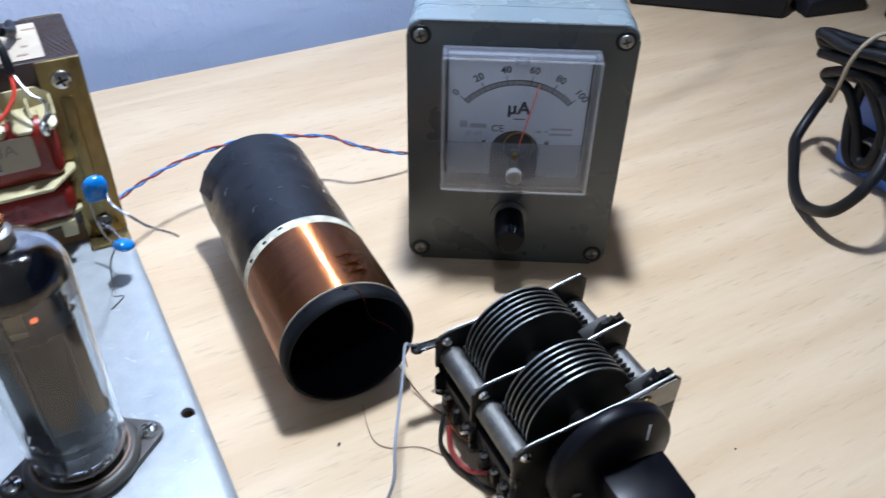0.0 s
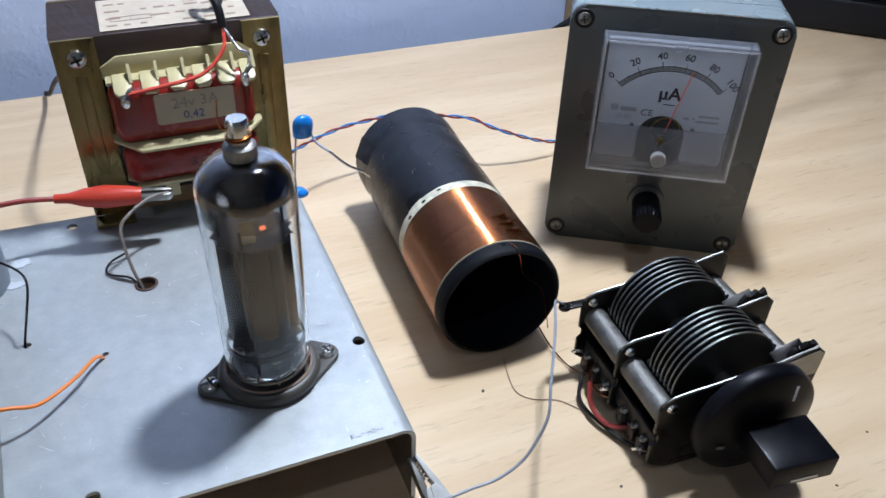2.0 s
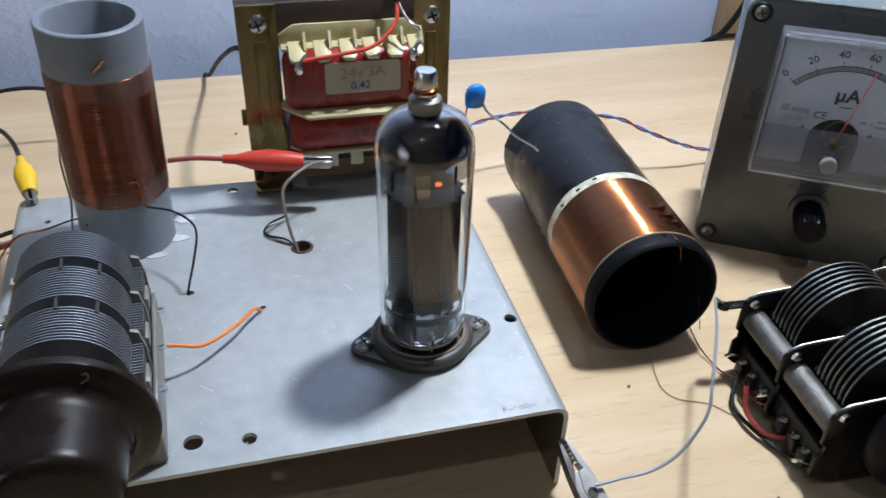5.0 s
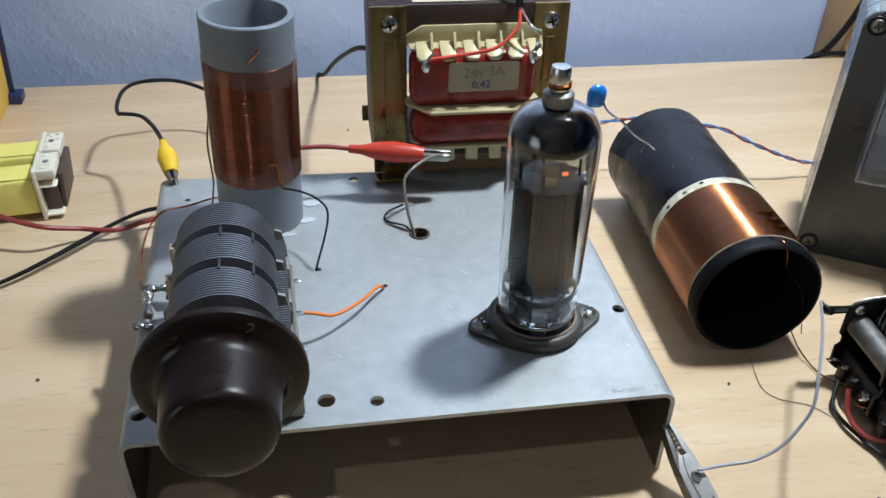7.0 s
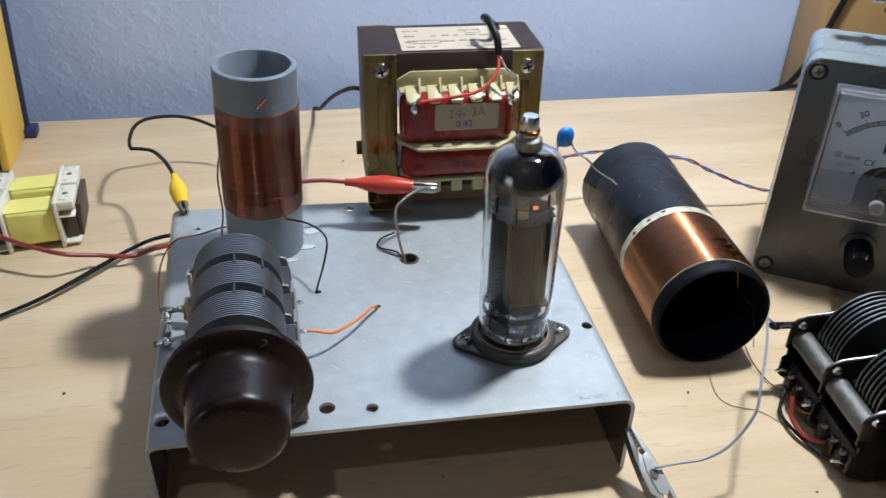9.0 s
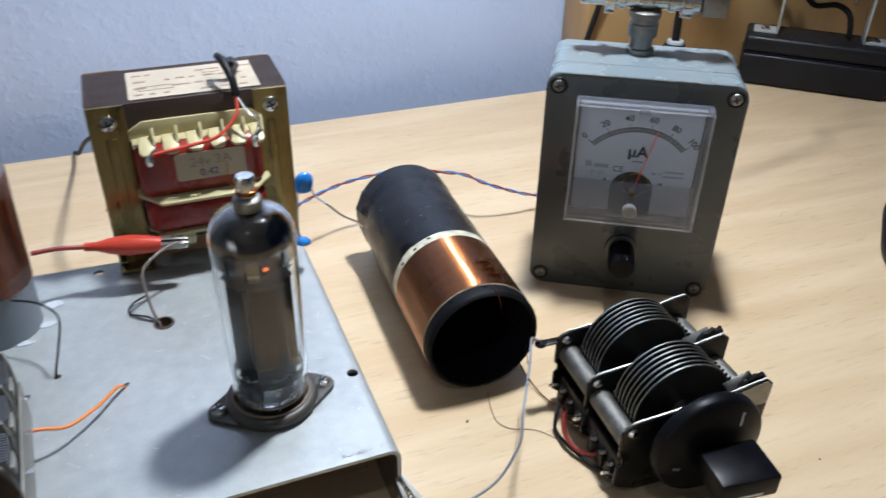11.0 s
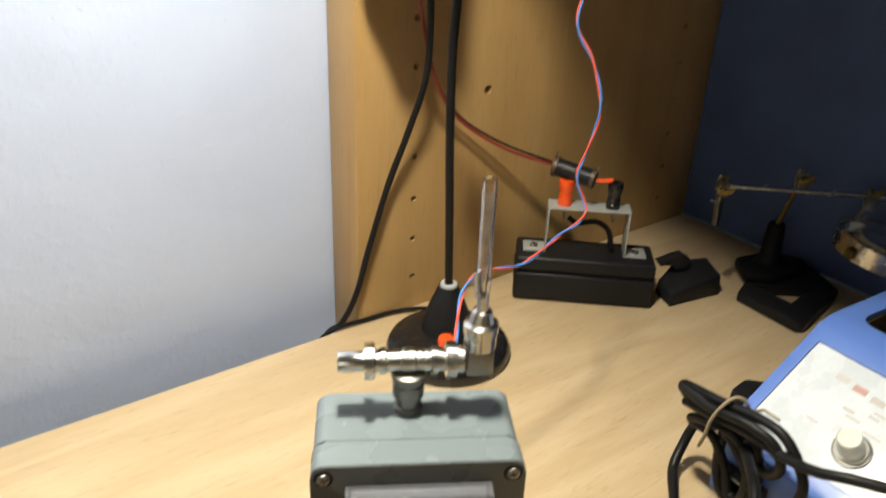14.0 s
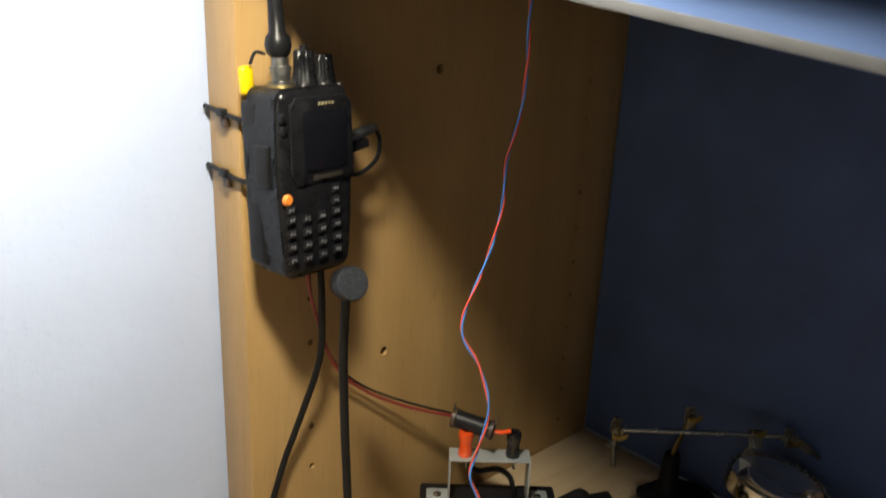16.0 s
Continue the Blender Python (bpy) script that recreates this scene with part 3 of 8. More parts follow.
def tube_socket():
    base = thing("valve_socket", (-0.0111, 0.1766, TOP), "grey phenolic valve socket screwed to the chassis", "socket", 3.1)
    # round plate drawn out into two ears: tangents from the middle circle to the ears' ends
    ear, far = 0.0040, 0.0183
    lean = math.degrees(math.acos((0.0152 - ear) / far))
    outline = []
    for side in (0, 180):
        outline += [(far * math.cos(radians(side)) + ear * math.cos(radians(side + a)), ear * math.sin(radians(side + a))) for a in [-lean + lean * k / 5 for k in range(11)]]
        outline += [(0.0152 * math.cos(radians(side + a)), 0.0152 * math.sin(radians(side + a))) for a in [lean + (180 - 2 * lean) * k / 10 for k in range(11)]]
    part("flange", add_plate(shape(), outline, 0.0002, 0.0018, 0.0004), CERAMIC, base)
    part("collar", add_lathe(shape(), [(0.0122, 0.0018), (0.0155, 0.0018), (0.0158, 0.0026), (0.0155, 0.0036), (0.0147, 0.0044), (0.0138, 0.0048), (0.0129, 0.0046), (0.0124, 0.0036)], steps=56, closed=True), CERAMIC, base, "round grey-brown socket collar")
    part("inner_ring", add_lathe(shape(), [(0.0127, 0.0046), (0.0134, 0.0046), (0.0134, 0.0050), (0.0130, 0.0053), (0.0126, 0.0050)], steps=48, closed=True), INK_BROWN, base, "yellowed inner ring of the socket")
    part("lower_body", add_lathe(shape(), [(0, -0.0080), (0.0110, -0.0080), (0.0118, -0.0014), (0, -0.0014)], steps=36), FERRITE, base, "brown socket body under the sheet")
    for x in (-far, far):
        part("screw", add_screw(shape(), 0.0030, (x, 0, 0.0020), (0, 0, 1), 0.0019), STEEL, base, "bright cross-head screw")
    return base


tube_socket()


def valve():
    base = thing("vacuum_tube", Matrix.Translation((-0.0109, 0.1768, TOP + 0.0022)) @ Matrix.Diagonal((0.925, 0.925, 0.975, 1)), "tall glass vacuum tube with a silver-black top and metal cap", "vacuum tube")
    r, w = 0.01405, 0.0009
    outer = [(0.0126, 0.004), (0.0136, 0.0062), (r * 0.99, 0.010), (r * 1.03, 0.066), (r * 1.015, 0.0695), (r * 0.95, 0.0725), (r * 0.82, 0.0752), (r * 0.6, 0.0770), (r * 0.4, 0.0778), (0.0035, 0.0782)]
    inner = [(max(a - w, 0.0006), b - (w if b > 0.07 else 0)) for a, b in outer]
    prof = outer + inner[::-1]
    glass_ob = part("glass_envelope", add_lathe(shape(), prof, steps=56, closed=True), TUBE_GLASS, base)
    glass_ob.visible_shadow = True
    # mirror film inside the dome, fading to a brown haze at its lower edge
    film = [(a - w - 0.00025, b - (w if b > 0.07 else 0) - 0.0002) for a, b in outer if b >= 0.066]
    steps = 56

    def film_ring(bm, a, b):
        return [bm.verts.new((max(a, 0.001) * math.cos(2 * math.pi * i / steps), max(a, 0.001) * math.sin(2 * math.pi * i / steps), b(i) if callable(b) else b)) for i in range(steps)]

    def wavy(z, size):
        return lambda i: z + size * math.sin(5 * i * 2 * math.pi / steps) + 0.6 * size * math.sin(11 * i * 2 * math.pi / steps + 1)

    bm = shape()
    prev = film_ring(bm, film[0][0], wavy(0.0668, 0.0004))
    for a, b in film[1:]:
        ring = film_ring(bm, a, b)
        for i in range(steps):
            bm.faces.new((prev[i], prev[(i + 1) % steps], ring[(i + 1) % steps], ring[i]))
        prev = ring
    part("getter_film", bm, GETTER, base, "dark mirror film inside the dome")
    haze = bpy.data.materials.new("brown_getter_haze")
    haze.use_nodes = True
    smoke = haze.node_tree.nodes["Principled BSDF"]
    smoke.inputs["Base Color"].default_value = (0.075, 0.058, 0.042, 1)
    smoke.inputs["Alpha"].default_value, smoke.inputs["Roughness"].default_value, smoke.inputs["Metallic"].default_value = 0.62, 0.12, 0.8
    bm = shape()
    rows = [film_ring(bm, film[0][0], z) for z in (wavy(0.0668, 0.0004), wavy(0.0612, 0.0005))]
    for i in range(steps):
        bm.faces.new((rows[0][i], rows[0][(i + 1) % steps], rows[1][(i + 1) % steps], rows[1][i]))
    part("film_haze", bm, haze, base, "thin brown edge of the mirror film")
    # anode: a boxy body with folded wings on both sides
    part("anode", add_box(shape(), (0.0128, 0.0165, 0.0350), (0.0008, 0, 0.0355), 0.0022, steps=3), ANODE, base, "grey-black anode box")
    for s in (-1, 1):
        bm = shape()
        for y, turn in ((-0.0034, 1), (0.0034, -1)):
            add_box(bm, (0.0052, 0.0006, 0.0345), (s * 0.0084, y, 0.0355), turn=Matrix.Rotation(radians(turn * s * 26), 4, "Z"))
        part("anode_wing", bm, ANODE_DARK, base, "blackened anode wing")
    part("anode_seam", add_box(shape(), (0.0007, 0.0006, 0.0345), (0.0034, -0.0084, 0.0355)), ANODE_DARK, base)
    for z, rad in ((0.0540, 0.0122), (0.0168, 0.0122)):
        lobes = [((rad - 0.0016 * (k % 2)) * math.cos(2 * math.pi * k / 28), (rad - 0.0016 * (k % 2)) * math.sin(2 * math.pi * k / 28)) for k in range(28)]
        part("mica_disc", add_plate(shape(), lobes, z, 0.0004), MICA, base, "milky scalloped mica disc")
    for x, y in ((-0.0095, 0.0), (0.0095, 0.0), (0.0, 0.0092), (-0.0045, -0.0086)):
        part("support_rod", add_rod(shape(), 0.0005, (x, y, 0.0060), (x, y, 0.0600), 8), ANODE, base)
    part("getter_tab", add_box(shape(), (0.0040, 0.0004, 0.0070), (-0.0022, -0.0080, 0.0588)), TAB_METAL, base, "pale metal tab")
    part("heater", add_rod(shape(), 0.0006, (0.0014, -0.0080, 0.0594), (0.0030, -0.0080, 0.0596), 8), HEATER, base, "orange glowing heater end")
    part("base_band", add_lathe(shape(), [(0.0120, 0.0136), (0.0127, 0.0137), (0.0127, 0.0156), (0.0120, 0.0157)], steps=48, closed=True), ANODE_DARK, base, "dark ring round the foot of the electrodes")
    part("glass_button", add_lathe(shape(), [(0, 0.0030), (0.0112, 0.0030), (0.0121, 0.0046), (0.0112, 0.0066), (0.0050, 0.0074), (0.0030, 0.0090), (0, 0.0092)], steps=40), TUBE_GLASS, base, "clear glass button under the electrodes")
    part("foot_rim", add_lathe(shape(), [(0.0122, 0.0040), (0.0127, 0.0042), (0.0127, 0.0052), (0.0122, 0.0054)], steps=48, closed=True), TAB_METAL, base, "pale rim of the glass foot")
    for k in range(9):
        a = 2 * math.pi * (k + 0.3) / 9.5
        x, y = math.cos(a), math.sin(a)
        part("pin", add_rod(shape(), 0.0006, (0.0088 * x, 0.0088 * y, -0.0005), (0.0088 * x, 0.0088 * y, 0.0124), 8), STEEL, base)
        part("lead_strap", add_box(shape(), (0.0026, 0.0005, 0.0042), (0.0098 * x, 0.0098 * y, 0.0118), 0, Matrix.Rotation(a + 1.2 + 0.3 * (k % 3), 4, "Z") @ Matrix.Rotation(radians(18 * (k % 2)), 4, "X")), TAB_METAL if k % 2 else ANODE, base)
    part("cap_collar", add_lathe(shape(), [(0, 0.0778), (0.0047, 0.0778), (0.0047, 0.0812), (0.0040, 0.0818), (0.0033, 0.0822), (0, 0.0822)], steps=28), DULL_STEEL, base)
    part("top_cap", add_lathe(shape(), [(0.0029, 0.0818), (0.0032, 0.0825), (0.0031, 0.0882), (0.0027, 0.0890), (0, 0.0890)], steps=28), STEEL, base, "bright metal top cap")
    turns = [(0.0034 * math.cos(k * 0.5), 0.0035 * math.sin(k * 0.5), 0.0828 + 0.0016 * k / 26) for k in range(27)]
    turns += [(-0.0044, -0.001, 0.087), (-0.0047, -0.0005, 0.0915), (-0.0044, 0.0, 0.0945)]
    part("cap_wire", add_wire(shape(), turns, 0.00022, 2, 6), COPPER, base, "thin bare copper wire wound round the cap")
    return base


valve()


def ridged(r, z0, z1, pitch, depth):
    out = []
    n = round((z1 - z0) / pitch)
    for k in range(n):
        z = z0 + (z1 - z0) * k / n
        p = (z1 - z0) / n
        out += [(r - depth, z), (r - depth * 0.25, z + 0.2 * p), (r, z + 0.5 * p), (r - depth * 0.25, z + 0.8 * p)]
    return out + [(r - depth, z1)]


def wound(r, z0, z1, pitch):
    """Profile of close-laid round wire."""
    out = []
    n = round((z1 - z0) / pitch)
    p = (z1 - z0) / n
    for k in range(n):
        for j in range(7):
            a = math.pi * (j + 0.35) / 7
            out.append((r + p / 2 * math.sin(a), z0 + p * k + p / 2 - p / 2 * math.cos(a)))
    return out


def pipe_coil():
    stand = Matrix.Translation((-0.1025, 0.2535, TOP)) @ Matrix.Rotation(radians(2.6), 4, "X") @ Matrix.Rotation(radians(2.3), 4, "Y")
    base = thing("standing_coil", stand, "grey plastic pipe wound with dark copper wire, standing on the chassis", "coil")
    r = 0.0158
    part("pipe", add_lathe(shape(), [(r, 0.0008), (r, 0.0824), (r - 0.0004, 0.0828), (r - 0.0020, 0.0828), (r - 0.0023, 0.0824), (r - 0.0023, 0.0008)], steps=64, closed=True), PVC, base)
    part("winding", add_lathe(shape(), [(r - 0.0001, 0.0226)] + wound(r + 0.00015, 0.0228, 0.0678, 0.00050) + [(r - 0.0001, 0.0680)], steps=72), COPPER_RED, base, "close-wound enamelled copper wire")
    clear = bpy.data.materials.new("clear_tape")
    clear.use_nodes = True
    gloss = clear.node_tree.nodes["Principled BSDF"]
    gloss.inputs["Base Color"].default_value = (0.55, 0.52, 0.48, 1)
    gloss.inputs["Alpha"].default_value, gloss.inputs["Roughness"].default_value = 0.07, 0.12
    for z0, z1, lean in ((0.0180, 0.0290, 0.0016), (0.0617, 0.0735, -0.0012)):
        bm = add_lathe(shape(), [(r + 0.00058, z0), (r + 0.00062, z0 + 0.001), (r + 0.00062, z1 - 0.001), (r + 0.00058, z1)], steps=64)
        for v in bm.verts:
            v.co.z += lean * v.co.x / r
        part("tape", bm, clear, base, "clear adhesive tape round the winding ends")

    def round_pipe(angle, z, off=0.0009):
        return ((r + off) * math.sin(radians(angle)), -(r + off) * math.cos(radians(angle)), z)

    part("wire_end", add_wire(shape(), [round_pipe(4 + 3 * k, 0.0722 + 0.0009 * k + 0.0003 * (k % 2)) for k in range(5)], 0.00036, 6, 6), COPPER, base, "bright twisted copper end")
    part("wire_end", add_wire(shape(), [round_pipe(18, 0.0330), round_pipe(23, 0.0332, 0.0012), round_pipe(27, 0.0324), round_pipe(29, 0.0303, 0.0011), round_pipe(29, 0.0283, 0.0008), round_pipe(30, 0.0263, 0.0011), round_pipe(31, 0.0243, 0.0008), round_pipe(35, 0.0216, 0.0010)], 0.00036, 6, 6), COPPER, base, "bright twisted copper end")
    # flaps of tape standing off the upper edge of the winding
    bm = shape()
    rows = []
    for k in range(9):
        a = 6 + 4.5 * k
        lift = 0.0009 + 0.0005 * math.sin(k * 1.7)
        rows.append([bm.verts.new(round_pipe(a, 0.0676 + 0.0003 * math.sin(2.1 * k), 0.0007)), bm.verts.new(round_pipe(a + 1, 0.0698 + 0.0004 * math.sin(3 * k), lift)), bm.verts.new(round_pipe(a, 0.0718 + 0.0006 * k * 0.4, 0.0007))])
    for p, q in zip(rows, rows[1:]):
        bm.faces.new((p[0], q[0], q[1], p[1]))
        bm.faces.new((p[1], q[1], q[2], p[2]))
    part("tape_flap", bm, clear, base, "creased end of the clear tape")
    # film of dried glue round the foot
    film = bpy.data.materials.new("dried_clear_glue")
    film.use_nodes = True
    sheen = film.node_tree.nodes["Principled BSDF"]
    sheen.inputs["Base Color"].default_value = (0.72, 0.76, 0.80, 1)
    sheen.inputs["Alpha"].default_value, sheen.inputs["Roughness"].default_value = 0.42, 0.16
    wob = random.Random(3)
    for x, y, rx, ry in ((0.0192, 0.0085, 0.0034, 0.0030), (0.0172, -0.0045, 0.0032, 0.0020), (0.0092, -0.0140, 0.0036, 0.0014)):
        edge = []
        for k in range(18):
            a = 2 * math.pi * k / 18
            f = wob.uniform(0.72, 1.25)
            edge.append((x + rx * f * math.cos(a), y + ry * f * math.sin(a)))
        smear = part("glue_smear", add_plate(shape(), edge, 0.0, 0.0004), film, base, "smear of clear glue")
        smear.matrix_basis = stand.inverted() @ Matrix.Translation((-0.1025, 0.2535, TOP + 0.0001))
    return base


pipe_coil()


def half_disc(r, thick, y, up=True, steps=20, hub=0.004):
    pts = [(r * math.cos(math.pi * k / steps), r * math.sin(math.pi * k / steps)) for k in range(steps + 1)] + [(-r, -0.002), (-hub, -hub), (hub, -hub), (r, -0.002)]
    return pts


def plate_mesh(outline, thick):
    bm = add_prism(shape(), outline, thick)
    bmesh.ops.recalc_face_normals(bm, faces=bm.faces)
    me = bpy.data.meshes.new("plate")
    bm.to_mesh(me)
    bm.free()
    return me


def mesh_part(name, me, mat, parent, at):
    if not me.materials:
        me.materials.append(mat)
    ob = new(name, me)
    ob.parent = parent
    ob.location = at
    return ob


def three_gang():
    base = thing("three_gang_tuning_capacitor", (-0.1040, 0.1290, TOP), "grey three-gang tuning capacitor with brown bakelite dial knob", "capacitor", 3.5)
    zc = 0.0280
    r = 0.0150
    rotor = plate_mesh(half_disc(r, 0.0004, 0, steps=28), 0.0004)
    stator = plate_mesh([(-0.0155, 0.002), (0.0165, 0.002), (0.0165, -0.014), (-0.0155, -0.014)], 0.0003)
    plate_grey = material("grey_vane_metal", (0.30, 0.315, 0.34), 0.40, 0.75, dark=0.8, scale=120)
    for g, y0 in enumerate((0.0180, 0.0350, 0.0520)):
        for k in range(12):
            mesh_part("rotor_vane", rotor, plate_grey, base, (0, y0 + 0.00108 * k, zc))
        for k in range(11):
            mesh_part("stator_vane", stator, plate_grey, base, (0.0012, y0 + 0.00054 + 0.00108 * k, zc - 0.002))
    part("shaft", add_rod(shape(), 0.0032, (0, -0.004, zc), (0, 0.070, zc), 18), DULL_STEEL, base)
    frame_grey = material("grey_cast_frame", (0.26, 0.25, 0.22), 0.5, 0.5, dark=0.7, scale=70, bump=0.0001)
    for y in (0.0135, 0.0322, 0.0488, 0.0660):
        bm = add_prism(shape(), [(-0.0165, 0.0), (0.0185, 0.0), (0.0180, zc - 0.004), (0.0170, zc + 0.0012), (0.0150, zc + 0.0020), (0.0140, zc - 0.006), (-0.0140, zc - 0.006), (-0.0150, zc + 0.0010), (-0.0165, zc)], 0.0012, Matrix.Translation((0, y, 0.0002)))
        part("frame_plate", bm, frame_grey, base)
    part("side_rail", add_box(shape(), (0.0011, 0.0535, 0.0150), (0.0187, 0.0402, 0.0085), 0.0003), frame_grey, base)
    part("bottom_plate", add_box(shape(), (0.034, 0.0535, 0.0012), (0.001, 0.0402, 0.0008), 0.0003), frame_grey, base)
    for y in (0.0235, 0.0405, 0.0575):
        part("stator_post", add_box(shape(), (0.0030, 0.0070, 0.0040), (0.0170, y, zc - 0.0065), 0.0004), frame_grey, base)
        part("solder_lug", add_box(shape(), (0.0030, 0.0020, 0.0006), (0.0200, y + 0.004, zc - 0.0150), 0.0002), TIN, base)
    tab = material("dark_spring_tab", (0.03, 0.03, 0.03), 0.5)
    for y in (0.0316, 0.0482):
        for ang in (88, 52):
            a = radians(ang)
            part("spring_tab", add_box(shape(), (0.0008, 0.0046, 0.0010), (r * math.cos(a), y, zc + r * math.sin(a)), 0.0002), tab, base)
    # ragged earth straps and old solder on the outer side
    rough = random.Random(31)
    def tinned(name, points, r, label):
        strap = part(name, add_wire(shape(), points, r, 6, 8, taper=lambda f: 0.85 + 0.3 * math.sin(11 * f)), ROUGH_ZINC, base, label)
        for k in range(5):
            p = Vector(points[k % len(points)]).lerp(Vector(points[(k + 1) % len(points)]), rough.random())
            blob = shape()
            bmesh.ops.create_icosphere(blob, subdivisions=2, radius=rough.uniform(0.0007, 0.0014), matrix=Matrix.Translation(p + Vector((rough.uniform(-0.0008, 0.0008), rough.uniform(-0.0008, 0.0008), r * 0.6))) @ Matrix.Diagonal((1.3, 1.0, 0.6, 1)))
            part("solder_blob", blob, TIN, strap)
    tinned("earth_strap", [(-0.0165, 0.0725, 0.0062), (-0.0225, 0.0740, 0.0060), (-0.0270, 0.0762, 0.0052), (-0.0313, 0.0780, 0.0047)], 0.0012, "tinned strap with old solder")
    tinned("earth_post", [(-0.0285, 0.0770, 0.0044), (-0.0284, 0.0720, 0.0030), (-0.0283, 0.0670, 0.0020), (-0.0282, 0.0628, 0.0013)], 0.0014, "lumpy tinned braid")
    tinned("earth_foot", [(-0.0326, 0.0620, 0.0010), (-0.0300, 0.0618, 0.0012), (-0.0264, 0.0612, 0.0011)], 0.0011, "soldered foot of the braid")
    part("brass_nut", add_rod(shape(), 0.0026, (-0.0172, 0.0728, 0.0070), (-0.0216, 0.0738, 0.0068), 6), BRASS, base)
    for y in (0.0440, 0.0605):
        part("trimmer_screw", add_screw(shape(), 0.0026, (-0.0172, y, 0.0130), (-1, 0, 0.15), 0.0030), BRASS, base, "brass trimmer screw")
        part("trimmer_leaf", add_box(shape(), (0.0012, 0.0080, 0.0090), (-0.0171, y, 0.0110), 0.0004, Matrix.Rotation(radians(6), 4, "Y")), FERRITE, base)
        part("frame_ear", add_box(shape(), (0.0016, 0.0034, 0.0260), (-0.0168, y + 0.0062, 0.0145), 0.0004), PAPER, base, "yellowed insulating strip")
    lay = Matrix.Rotation(radians(90), 4, "X")
    knob = part("knob", add_lathe(shape(), [(0, 0.0187), (0.0060, 0.0185), (0.0100, 0.0181), (0.0118, 0.0177), (0.0128, 0.0172), (0.0135, 0.0164), (0.0139, 0.0154), (0.0141, 0.0140), (0.0147, 0.0030), (0.0150, 0.0014), (0.0157, 0.0000), (0.0168, -0.0010), (0.0180, -0.0014), (0.0207, -0.0019), (0.0216, -0.0026), (0.0218, -0.0035), (0.0216, -0.0049), (0.0207, -0.0055), (0, -0.0055)], (0, -0.0005, zc), lay, 72), BROWN_BAKELITE, base, "brown bakelite knob with a wide dial flange")
    for text, ang in (("2", 62), ("5", 118)):
        a = radians(ang)
        rr = 0.0184
        m = Matrix.Translation((rr * math.cos(a), 0.00075, zc + rr * math.sin(a))) @ Matrix.Rotation(radians(90), 4, "X") @ Matrix.Rotation(a - math.pi / 2, 4, "Z")
        if text == "2":
            words("engraved_number", text, 0.0050, m, material("worn_number_fill", (0.105, 0.095, 0.085), 0.6), knob, "worn engraved number")
        else:
            mark = add_box(shape(), (0.0015, 0.00012, 0.0010), m.translation, turn=Matrix.Rotation(-(a - math.pi / 2), 4, "Y"))
            part("engraved_mark", mark, material("faint_number_fill", (0.045, 0.04, 0.036), 0.6), knob)
    return base


three_gang()


